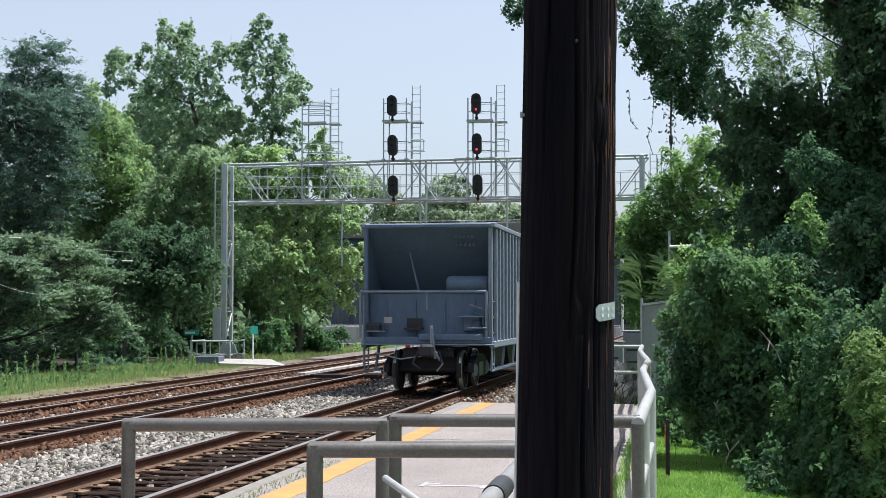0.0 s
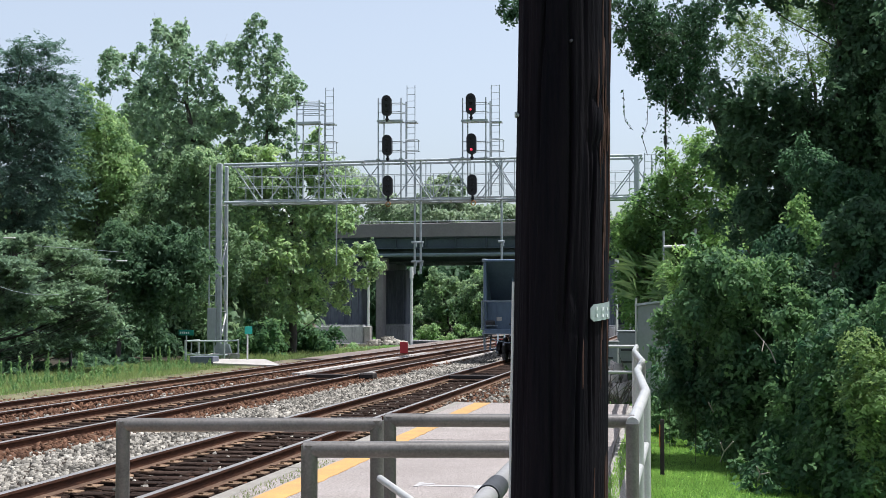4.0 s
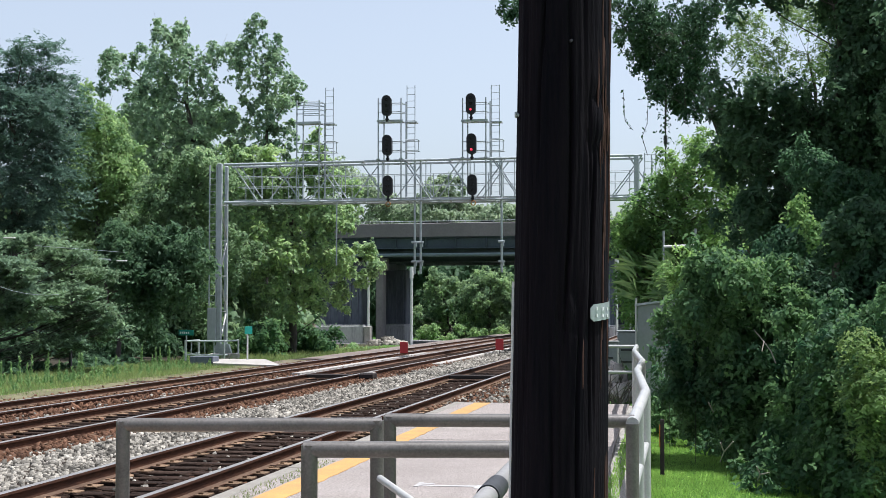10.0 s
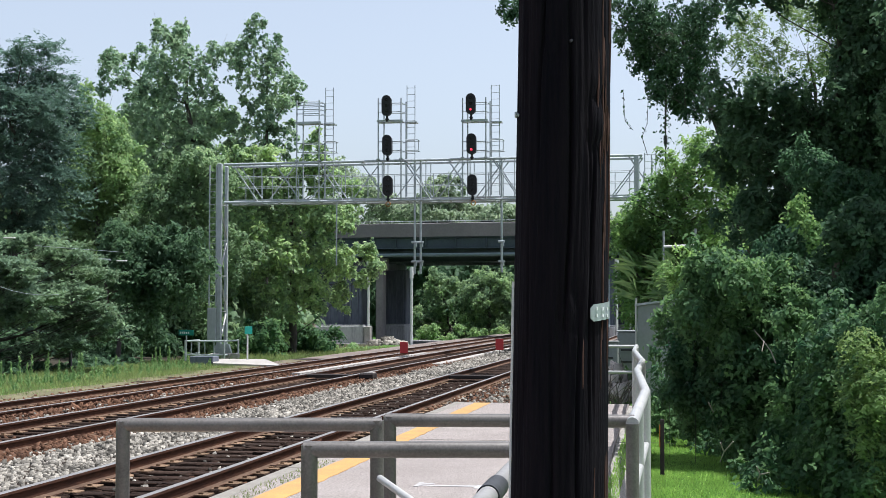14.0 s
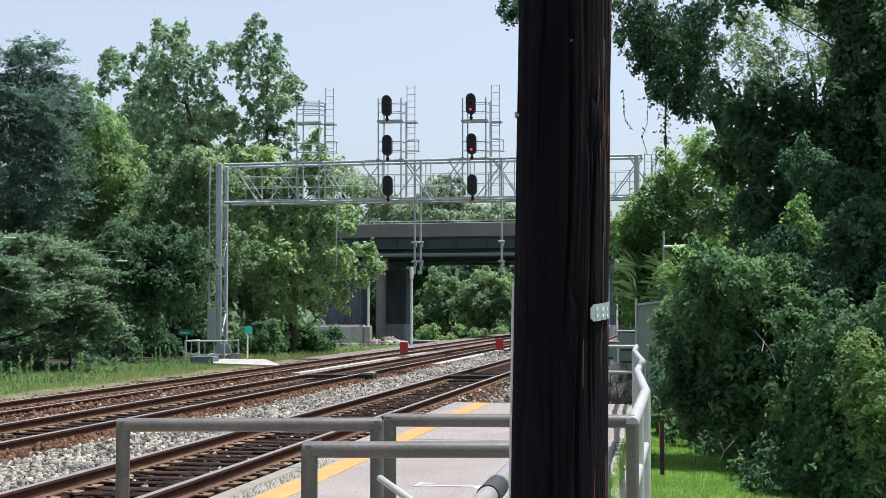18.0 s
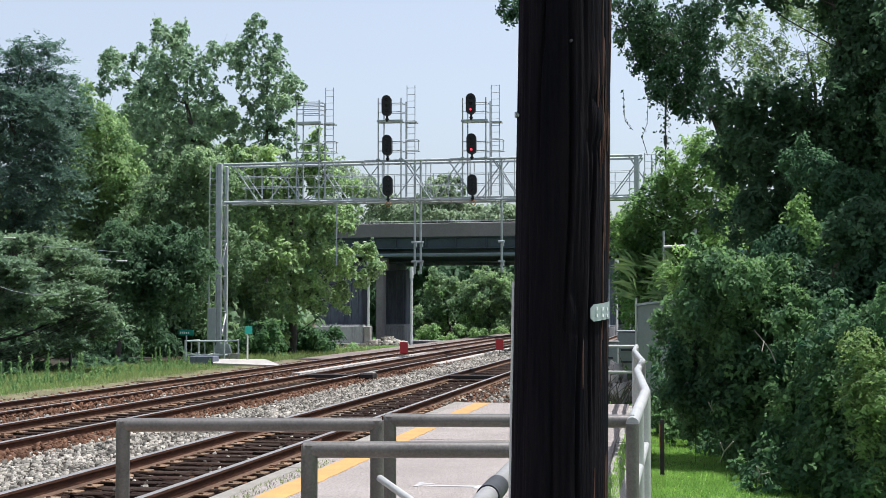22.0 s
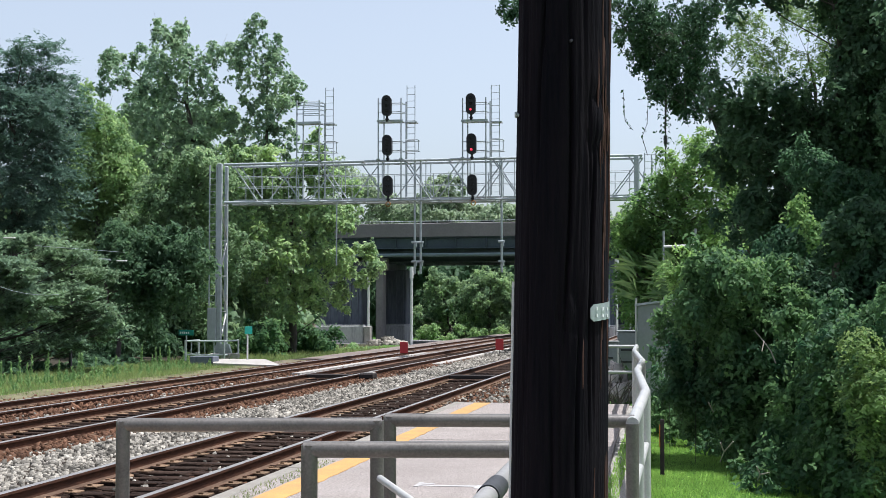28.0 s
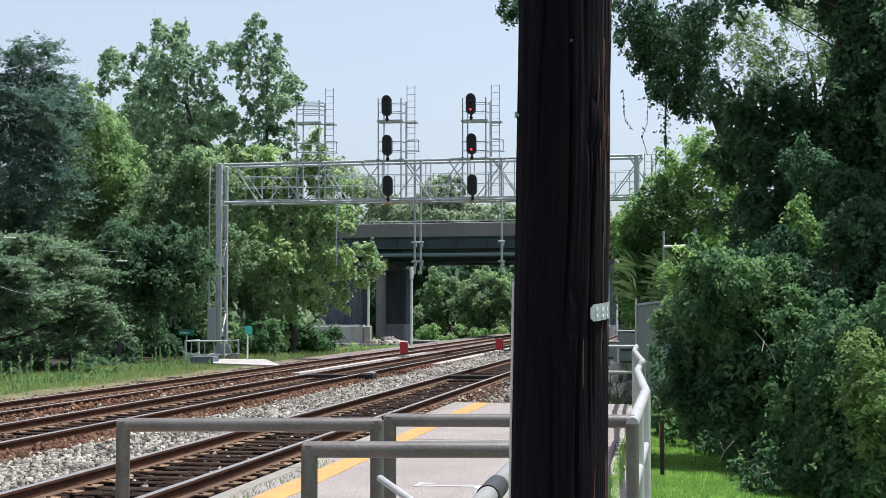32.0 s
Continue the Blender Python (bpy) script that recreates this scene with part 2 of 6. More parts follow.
# ---- mesh tools ----
class Shape:
    """Gathers boxes, tubes, prisms and turned forms into one mesh."""

    def __init__(self):
        self.v, self.f, self.s = [], [], []

    def add(self, verts, faces, smooth=False):
        k = len(self.v)
        self.v += [tuple(p) for p in verts]
        self.f += [tuple(i + k for i in f) for f in faces]
        self.s += [smooth] * len(faces)
        return self

    def box(self, c, s, turn=None, bevel=0.0):
        """A box with chamfered edges where bevel is given."""
        x, y, z = (q / 2 for q in s)
        bm = bmesh.new()
        bmesh.ops.create_cube(bm, size=1.0)
        for q in bm.verts:
            q.co = Vector((q.co.x * x * 2, q.co.y * y * 2, q.co.z * z * 2))
        if bevel:
            bmesh.ops.bevel(bm, geom=bm.edges[:], offset=bevel, segments=1, affect="EDGES")
        bm.verts.index_update()
        m = Matrix.Translation(c) @ (turn.to_4x4() if turn else Matrix())
        self.add([m @ q.co for q in bm.verts], [[q.index for q in f.verts] for f in bm.faces])
        bm.free()
        return self

    def tube(self, p, q, r, r2=None, n=8, cap=True):
        p, q = Vector(p), Vector(q)
        r2 = r if r2 is None else r2
        d = (q - p).normalized()
        a = d.orthogonal().normalized()
        b = d.cross(a)
        ring = [(math.cos(2 * math.pi * i / n), math.sin(2 * math.pi * i / n)) for i in range(n)]
        vs = [p + (a * c + b * s) * r for c, s in ring] + [q + (a * c + b * s) * r2 for c, s in ring]
        self.add(vs, [(i, (i + 1) % n, n + (i + 1) % n, n + i) for i in range(n)], True)
        if cap:
            self.add(vs[:n], [tuple(range(n - 1, -1, -1))])
            self.add(vs[n:], [tuple(range(n))])
        return self

    def path(self, pts, r, n=8):
        for p, q in zip(pts, pts[1:]):
            self.tube(p, q, r, n=n)
        return self

    def prism(self, outline, lo, hi, axis="x"):
        """An outline in the two other axes, drawn out from lo to hi."""
        def at(u, v, w):
            return {"x": (w, u, v), "y": (u, w, v), "z": (u, v, w)}[axis]
        n = len(outline)
        vs = [at(u, v, lo) for u, v in outline] + [at(u, v, hi) for u, v in outline]
        self.add(vs, [tuple(range(n)), tuple(range(2 * n - 1, n - 1, -1))] + [(i, n + i, n + (i + 1) % n, (i + 1) % n) for i in range(n)])
        return self

    def turned(self, profile, c, axis="z", n=20):
        """A profile of (radius, along) turned round an axis."""
        c = Vector(c)
        vs = []
        for r, h in profile:
            for i in range(n):
                u, v = r * math.cos(2 * math.pi * i / n), r * math.sin(2 * math.pi * i / n)
                vs.append(c + Vector({"z": (u, v, h), "x": (h, u, v), "y": (u, h, v)}[axis]))
        fs = [(k * n + i, k * n + (i + 1) % n, (k + 1) * n + (i + 1) % n, (k + 1) * n + i) for k in range(len(profile) - 1) for i in range(n)]
        self.add(vs, fs, True)
        return self

    def mesh(self, name):
        me = bpy.data.meshes.new(name)
        me.from_pydata(self.v, [], self.f)
        me.polygons.foreach_set("use_smooth", self.s)
        bm = bmesh.new()
        bm.from_mesh(me)
        bmesh.ops.recalc_face_normals(bm, faces=bm.faces)
        bm.to_mesh(me)
        bm.free()
        return me


def part(name, shape, material, parent=None, label=""):
    me = shape if isinstance(shape, bpy.types.Mesh) else shape.mesh(name)
    if not me.materials:
        me.materials.append(material)
    ob = new(name, me)
    ob.parent = parent
    if label:
        ob["label"] = label
    return ob


def thing(name, label, category, at=(0, 0, 0), group="", kind="", turn=0):
    ob = new(name)
    ob.matrix_basis = pose(*at, 0, 0, turn)
    return tagged(ob, label, category, group, kind)


def soup(name, verts, faces_per, material, parent=None, smooth=False):
    """A mesh from arrays: verts (k, m, 3), each row of m points with the same faces."""
    k, m, _ = verts.shape
    fp = np.array(faces_per)
    idx = (fp[None] + (np.arange(k) * m)[:, None, None]).reshape(-1)
    me = bpy.data.meshes.new(name)
    me.vertices.add(k * m)
    me.vertices.foreach_set("co", verts.reshape(-1).astype(np.float32))
    nf, w = k * len(fp), fp.shape[1]
    me.loops.add(nf * w)
    me.loops.foreach_set("vertex_index", idx.astype(np.int32))
    me.polygons.add(nf)
    me.polygons.foreach_set("loop_start", np.arange(0, nf * w, w, dtype=np.int32))
    me.update(calc_edges=True)
    me.materials.append(material)
    ob = new(name, me)
    ob.parent = parent
    return ob


def leaves(rng, centres, length, width, up=0.35, droop=0.0):
    """Folded two-sided leaves of varied size and turn at the given places."""
    k = len(centres)
    d = rng.normal(size=(k, 3))
    d[:, 2] = d[:, 2] * 0.7 - droop
    d /= np.linalg.norm(d, axis=1, keepdims=True)
    nrm = rng.normal(size=(k, 3))
    nrm[:, 2] += up * 3
    side = np.cross(d, nrm)
    side /= np.linalg.norm(side, axis=1, keepdims=True) + 1e-9
    nn = np.cross(side, d)
    size = rng.uniform(0.6, 1.35, (k, 1))
    L, W = length * size, width * size * rng.uniform(0.75, 1.2, (k, 1))
    a = centres - d * L * 0.5
    b = centres + d * L * 0.5
    c = centres - d * L * 0.05 + side * W * 0.5 + nn * W * 0.18
    e = centres - d * L * 0.05 - side * W * 0.5 + nn * W * 0.18
    return np.stack([a, c, b, e], axis=1)


LEAF_FACES = [(0, 1, 2), (0, 2, 3)]


def unit(v):
    return v / (np.linalg.norm(v, axis=-1, keepdims=True) + 1e-9)


def sprays(rng, cen, nrm, ahead, per, long, wide, leaf, width, sag=0.35, stray=0.45, comb=0.7):
    """Domed sprays of leaves: each holds `per` folded leaves that lie about one plane and point outwards from its middle line."""
    m = len(cen)
    ahead = unit(ahead - nrm * np.sum(ahead * nrm, axis=1, keepdims=True))
    across = np.cross(nrm, ahead)
    a, b = np.clip(rng.normal(0, 0.45, (m, per, 1)), -0.95, 0.95), np.clip(rng.normal(0, 0.45, (m, per, 1)), -0.95, 0.95)
    b = b * np.clip(1.15 - np.abs(a) * 0.5, 0.3, 1)
    size = rng.uniform(0.65, 1.3, (m, 1, 1))
    N, A, S = nrm[:, None], ahead[:, None], across[:, None]
    at = cen[:, None] + (A * a * long + S * b * wide - N * sag * (a * a * long + b * b * wide)) * size + N * rng.normal(0, 0.12 * wide, (m, per, 1))
    d = unit(A * 0.6 + S * np.sign(b) * comb - N * sag * np.abs(a) + rng.normal(size=(m, per, 3)) * stray)
    n = unit(N + (A * a + S * b) * sag * 1.8 + rng.normal(size=(m, per, 3)) * stray * 0.7)
    side = unit(np.cross(d, n))
    n = np.cross(side, d)
    k = rng.uniform(0.65, 1.3, (m, per, 1))
    L, W = leaf * k, width * k * rng.uniform(0.8, 1.2, (m, per, 1))
    v = np.stack([at - d * L * 0.5, at - d * L * 0.05 + side * W * 0.5 + n * W * 0.15, at + d * L * 0.5, at - d * L * 0.05 - side * W * 0.5 + n * W * 0.15], axis=2)
    return v.reshape(-1, 4, 3)


def crown_leaves(rng, lobes, leaf, shape, fill, habit, lean=(0, 0, 0), clump=2.6):
    """Leaves over the crown's masses, (x, y, z, radius) each. habit: how the sprays lie (broad, pine, vine or pinnate)."""
    cen, nrm, ahead = [], [], []
    for x, y, z, r in lobes:
        m = int(fill * 2.5 * (r / leaf) ** 2 * (2.6 / clump) ** 2) + 4
        u = unit(rng.normal(size=(m, 3)) + np.array([0, 0, 0.18]))
        cen.append(np.array([x, y, z]) + u * r * rng.uniform(0.25, 1.0, (m, 1)) ** 0.6 * np.array([1, 1, 0.95]))
        jit = rng.normal(size=(m, 3))
        flat = u * np.array([1, 1, 0])
        up = np.array([0, 0, 1.0])
        if habit == "pine":
            nrm.append(unit(up + 0.25 * u + 0.25 * jit))
            ahead.append(unit(flat + np.array(lean) + 0.2 * jit) - up * 0.12)
        elif habit == "vine":
            nrm.append(unit(0.9 * u + 0.35 * up + 0.35 * jit))
            ahead.append(unit(-up + 0.5 * flat + 0.35 * jit))
        elif habit == "pinnate":
            nrm.append(unit(0.5 * u + 0.75 * up + 0.3 * jit))
            ahead.append(unit(flat + np.array(lean) - 0.45 * up + 0.35 * jit))
        else:
            nrm.append(unit(0.6 * u + 0.7 * up + 0.35 * jit))
            ahead.append(unit(u + np.array(lean) + 0.5 * jit))
    cen, nrm, ahead = np.concatenate(cen), np.concatenate(nrm), np.concatenate(ahead)
    c = clump * leaf
    if habit == "pine":
        return sprays(rng, cen, nrm, ahead, 34, c * 1.6, c * 0.42, leaf * 0.95, leaf * 0.30, sag=-0.15, stray=0.32, comb=0.45)
    if habit == "vine":
        return sprays(rng, cen, nrm, ahead, 16, c * 1.1, c * 0.75, leaf * 1.25, leaf * shape * 1.25, sag=0.6, stray=0.4)
    if habit == "pinnate":
        return sprays(rng, cen, nrm, ahead, 17, c * 1.35, c * 0.5, leaf * 1.4, leaf * shape, sag=0.7, stray=0.25, comb=1.1)
    return sprays(rng, cen, nrm, ahead, 18, c, c * 0.8, leaf * 1.25, leaf * shape * 1.25, sag=0.8)


# ---- ground ----
def strip(name, rows, y0, y1, step, material, label, kind="structure", rough=0.0, seed=1):
    """A ribbon along the track: rows are (x, z) across, drawn from y0 to y1."""
    n = max(2, int((y1 - y0) / step) + 1)
    vs, fs = [], []
    for j in range(n):
        y = y0 + (y1 - y0) * j / (n - 1)
        for x, z in rows:
            vs.append((x, y, z + rough * noise.noise(Vector((x * 0.9 + seed, y * 0.9, 0))) * 2))
    m = len(rows)
    for j in range(n - 1):
        for i in range(m - 1):
            k = j * m + i
            fs.append((k, k + 1, k + m + 1, k + m))
    ob = part(name, Shape().add(vs, fs, True), material)
    return tagged(ob, label, name.split("_")[0], kind=kind)


def ground_height(x, y):
    h = -0.50 + 0.12 * noise.noise(Vector((x * 0.05, y * 0.05, 3.0)))
    if x > -1.2:
        t = min(1, max(0, (x + 1.2) / 6))
        h = -0.10 - 0.9 * t * t + 0.05 * noise.noise(Vector((x * 0.4, y * 0.4, 1.0)))
    if x < -20:
        h += 0.012 * min(60, -20 - x)
    if y > 60 and x < -17:
        h -= 0.010 * min(60, y - 60)
    return h


def grid_lines(lo, hi, near_lo, near_hi, fine, coarse):
    out, v = [], lo
    while v < hi:
        out.append(v)
        v += fine if near_lo <= v <= near_hi else coarse
    return out + [hi]


xs = [-2600, -1200, -500, -200] + grid_lines(-90, 60, -40, 8, 1.0, 6.0) + [150, 500, 1200, 2600]
ys = [-1500, -500, -150, -50] + grid_lines(-20, 260, 5, 80, 1.5, 8.0) + [400, 700, 1400, 3000]
gv = [(x, y, ground_height(x, y)) for y in ys for x in xs]
gf = [(j * len(xs) + i, j * len(xs) + i + 1, (j + 1) * len(xs) + i + 1, (j + 1) * len(xs) + i) for j in range(len(ys) - 1) for i in range(len(xs) - 1)]
tagged(part("ground", Shape().add(gv, gf, True), GRASS), "rough green grass ground beside the railway", "ground", kind="structure")

strip("ballast_bed", [(-19.4, -0.62), (-17.6, -0.44), (-16.4, -0.50), (-13.8, -0.50), (-13.2, -0.42), (-12.6, -0.30), (-12.0, -0.19), (-11.4, -0.23), (-9.2, -0.23), (-8.9, -0.19), (-8.2, -0.17), (-7.6, -0.18), (-7.25, -0.30), (-7.0, -0.36), (-5.2, -0.36), (-4.9, -0.30), (-4.66, -0.25), (-4.6, -0.5)],
      -60, 420, 1.5, DARKBED, "grey and rust-brown stone ballast under the tracks", rough=0.02)

strip("far_ballast", [(-18.2, -0.42), (-16.5, -0.45), (-13.6, -0.45), (-12.4, -0.24), (-11.5, -0.20), (-9.0, -0.17), (-7.6, -0.16), (-7.0, -0.33), (-5.2, -0.33), (-4.7, -0.24)], 58, 160, 1.5, FARBED, "pinkish grey ballast spread between the far rails", rough=0.015)
strip("bare_ground", [(x, ground_height(x, 122) + 0.06) for x in (-44, -38, -33, -29, -26, -23, -21, -19.3)], 113, 134, 1.5, PALEDIRT, "bare grey gravelly ground beneath the bridge", rough=0.02)

# ---- tracks ----
RAIL = [(-0.07, -0.17), (0.07, -0.17), (0.07, -0.155), (0.012, -0.135), (0.010, -0.045), (0.036, -0.035), (0.037, -0.006), (0.030, 0.0),
        (-0.030, 0.0), (-0.037, -0.006), (-0.036, -0.035), (-0.010, -0.045), (-0.012, -0.135), (-0.07, -0.155)]


def rail_mesh(y0, y1):
    me = Shape().prism(RAIL, y0, y1, "y").mesh("rail")
    me.materials.append(RAILSIDE)
    me.materials.append(RAILTOP)
    me.materials.append(RAILFOOT)
    for p in me.polygons:
        if p.normal.z > 0.35 and p.center.z > -0.02:
            p.material_index = 1
        elif p.center.z < -0.11 and p.normal.z > 0.1:
            p.material_index = 2
    return me


def stones(rng, n, x0, x1, y0, y1, z, size, power=1.0):
    """Angular broken stones: jittered cubes, denser towards y0."""
    k = n
    cen = np.stack([rng.uniform(x0, x1, k), y0 + (y1 - y0) * rng.uniform(0, 1, k) ** power, z + rng.uniform(-0.6, 0.5, k) * size], 1)
    base = np.array([(a, b, c) for c in (-1, 1) for b in (-1, 1) for a in (-1, 1)], float) * 0.5
    v = base[None] * (1 + rng.uniform(-0.45, 0.45, (k, 8, 3)))
    s = size * rng.uniform(0.5, 1.3, (k, 1, 1)) * np.stack([rng.uniform(0.7, 1.3, k), rng.uniform(0.7, 1.3, k), rng.uniform(0.55, 1.0, k)], 1)[:, None]
    t = rng.uniform(0, math.pi, k)
    c, q = np.cos(t)[:, None], np.sin(t)[:, None]
    v = v * s
    v = np.stack([v[..., 0] * c - v[..., 1] * q, v[..., 0] * q + v[..., 1] * c, v[..., 2] + rng.uniform(-0.6, 0.6, (k, 1)) * v[..., 0] + rng.uniform(-0.4, 0.4, (k, 1)) * v[..., 1]], -1)
    return v + cen[:, None]


STONE_FACES = [(4, 5, 7, 6), (0, 1, 5, 4), (2, 6, 7, 3), (0, 4, 6, 2), (1, 3, 7, 5)]

tie_me = Shape().box((0, 0, -0.26), (2.6, 0.23, 0.18), bevel=0.012).mesh("tie")
tie_me.materials.append(TIE)
plate_me = Shape().box((0, 0, -0.164), (0.44, 0.22, 0.02), bevel=0.004).box((-0.12, 0.05, -0.148), (0.05, 0.03, 0.03)).box((0.12, -0.05, -0.148), (0.05, 0.03, 0.03)).mesh("tie_plate")
plate_me.materials.append(PLATE)
trng = random.Random(7)
RAILS = rail_mesh(-60, 420)


def track(x, z, first, last, spacing, label):
    tr = thing("track", label, "railway track", (x, 0, z), group="parallel tracks", kind="structure")
    for side in (-1, 1):
        r = part("rail", RAILS, RAILSIDE, tr)
        r.location = (side * 0.7525, 0, 0)
    y = first
    while y < last:
        t = part("tie", tie_me, TIE, tr)
        t.matrix_basis = pose(trng.uniform(-0.04, 0.04), y, trng.uniform(-0.006, 0.006), 0, 0, trng.uniform(-1.2, 1.2))
        if y < 40:
            for side in (-1, 1):
                p = part("tie_plate", plate_me, PLATE, tr)
                p.location = (side * 0.7525, y, 0)
        y += spacing * trng.uniform(0.94, 1.06)
    return tr


T1, T2, T3 = -6.12, -10.28, -15.0
near_track = track(T1, 0, 11.5, 75, 0.53, "rusty railway track on close wooden ties beside the platform")
track(T2, 0, 17.5, 95, 0.55, "rusty middle railway track on ballast")
track(T3, -0.28, 26, 95, 0.6, "rust-brown outer railway track beside the weeds")
joint = Shape().box((0.05, 20.2, -0.09), (0.03, 0.7, 0.1), bevel=0.006)
for i in range(4):
    joint.tube((0.06, 19.95 + i * 0.16, -0.09), (0.085, 19.95 + i * 0.16, -0.09), 0.018, n=6)
part("joint_bar", joint, RAILSIDE, near_track).location = (0.7525, 0, 0)

srng = np.random.default_rng(3)
grey = [stones(srng, 20000, -9.05, -7.25, 12, 62, -0.175, 0.050, 1.6), stones(srng, 500, -13.4, -12.2, 20, 70, -0.31, 0.05, 1.3),
        stones(srng, 1600, -5.35, -4.62, 30, 62, -0.2, 0.055), stones(srng, 2200, -4.6, -2.0, 28.3, 50, -0.16, 0.055),
        stones(srng, 420, -6.75, -5.5, 12, 40, -0.19, 0.036), stones(srng, 1500, -9.0, -7.3, 62, 110, -0.155, 0.12)]
tagged(soup("ballast_stones", np.concatenate(grey), STONE_FACES, STONE), "loose light grey angular ballast stones", "ballast", kind="stuff")
rust = [stones(srng, 3000, -9.55, -8.85, 16, 60, -0.15, 0.052, 1.5), stones(srng, 3000, -13.9, -12.4, 22, 70, -0.34, 0.062, 1.4), stones(srng, 2300, -14.2, -13.4, 26, 70, -0.42, 0.058, 1.3), stones(srng, 2800, -17.3, -15.9, 22, 66, -0.46, 0.055, 1.3),
        stones(srng, 2700, -11.0, -9.55, 17, 65, -0.22, 0.05, 1.5), stones(srng, 2200, -15.7, -14.3, 26, 70, -0.46, 0.058, 1.3),
        stones(srng, 900, -6.8, -5.45, 11.5, 60, -0.245, 0.05, 1.3), stones(srng, 2200, -5.35, -4.75, 11.5, 45, -0.24, 0.05, 1.3),
        stones(srng, 2300, -11.9, -11.1, 20, 60, -0.18, 0.055, 1.4), stones(srng, 1400, -7.4, -6.95, 12, 50, -0.24, 0.05, 1.3), stones(srng, 1300, -5.4, -2.6, 28.3, 44, -0.16, 0.045, 1.2)]
spn = 1400
sc = np.stack([srng.uniform(-6.85, -4.8, spn), 11.5 + 30 * srng.uniform(0, 1, spn) ** 1.3, srng.uniform(-0.20, -0.16, spn)], 1)
chips = stones(srng, spn, 0, 0.001, 0, 0.001, 0, 0.03) * np.array([4.5, 1.0, 0.8]) + sc[:, None]
tagged(soup("tie_chips", chips, STONE_FACES, TIE), "dark splintered wood chips between the rails", "wood chips", kind="stuff")
tagged(soup("rusty_ballast_stones", np.concatenate(rust), STONE_FACES, RUSTSTONE), "rust-brown stained ballast stones between the rails", "ballast", kind="stuff")

# pale strips and boards beside the rails
for x, z, y0, y1, w in ((-13.05, -0.30, 47, 70, 0.28), (-9.15, -0.14, 52, 90, 0.30)):
    b = thing("cable_trough", "pale concrete cable trough lid strip lying beside the rails", "cable trough", group="troughs")
    y = y0
    while y < y1:
        part("lid", Shape().box((x, y + 1.0, z), (w, 1.97, 0.10), bevel=0.01), PAD, b)
        y += 2.0
for x, y, z in ((T1, 40.7, -0.05), (T2, 40.6, -0.05)):
    b = thing("crossing_board", "dark timber board lying across the rails", "board", group="crossing boards")
    for i in range(2):
        part("plank", Shape().box((x, y + i * 0.26, z), (1.30, 0.24, 0.1), bevel=0.012), PLANK, b)
for x, y, z in ((-9.2, 40.9, -0.1), (-4.95, 43.0, -0.1)):
    b = thing("switch_box", "small weathered switch box beside the rail", "switch box", group="switch boxes")
    part("casing", Shape().box((x, y, z + 0.05), (0.42, 0.6, 0.16), bevel=0.03), PLANK, b)
    part("cover", Shape().box((x + 0.08, y, z + 0.145), (0.22, 0.4, 0.04), bevel=0.01), PAD, b)
for x, y, zc in ((-12.41, 62.4, 0.41), (-8.26, 63.1, 0.55)):
    b = thing("red_board", "small square red board on a thin stake beside the rails", "marker", (x, y, -0.2), group="red boards")
    part("stake", Shape().tube((0, 0, -0.1), (0, 0, zc + 0.2), 0.015, n=6), DARKSTEEL, b)
    part("board", Shape().box((0, -0.03, zc), (0.35, 0.025, 0.50), bevel=0.006), RED, b)

# ---- platform ----
plat = thing("platform", "low grey paved platform with a worn yellow safety line", "platform", kind="structure")
PY = 27.9
part("slab", Shape().prism([(-4.36, -8), (-0.72, -8), (-0.74, 9.8), (-0.88, 15), (-1.01, 20), (-1.16, PY), (-4.36, PY)], -0.5, 0.05, "z"), ASPHALT, plat)
y = -8.0
while y < PY:
    part("edge_block", Shape().box((-4.46, y + 1.5, -0.22), (0.19, 2.98, 0.546), bevel=0.012), CURB, plat)
    y += 3.0
part("shoulder", Shape().prism([(-0.72, -8), (-0.28, -8), (-0.30, 9.8), (-0.40, 15), (-0.58, 20), (-0.92, PY), (-1.16, PY), (-1.01, 20), (-0.88, 15), (-0.74, 9.8)], -0.5, 0.02, "z"), GRAVEL, plat, "pale gravel shoulder with grass tufts")
yl, yn = Shape(), int((PY + 7.9) / 0.12)
ye = [(-8 + (PY + 7.9) * k / yn, 0.022 * noise.noise(Vector((k * 0.35, 1.0, 0))) + 0.012 * noise.noise(Vector((k * 1.3, 4.0, 0))), 0.022 * noise.noise(Vector((k * 0.35, 8.0, 0))) + 0.012 * noise.noise(Vector((k * 1.3, 12.0, 0)))) for k in range(yn + 1)]
yv = [(x, y_, z) for y_, a_, b_ in ye for x, z in ((-4.125 + a_, 0.046), (-4.125 + a_, 0.056), (-3.815 + b_, 0.056), (-3.815 + b_, 0.046))]
yl.add(yv, [(4 * k + i, 4 * k + i + 1, 4 * k + i + 5, 4 * k + i + 4) for k in range(yn) for i in range(3)])
part("yellow_line", yl, YELLOW, plat, "worn yellow safety line with ragged edges")
wm = Shape().box((-2.44, 14.6, 0.052), (0.66, 0.10, 0.006)).box((-2.76, 14.66, 0.0525), (0.05, 0.34, 0.006)).box((-2.13, 14.56, 0.0525), (0.05, 0.3, 0.006)).box((-2.68, 14.74, 0.053), (0.14, 0.07, 0.006))
part("white_mark", wm, WHITEPAINT, plat, "worn white painted mark")
part("seam", Shape().box((-2.2, 19.8, 0.051), (4.0, 0.03, 0.005)), CURB, plat)

# ---- platform railings ----
R = 0.046


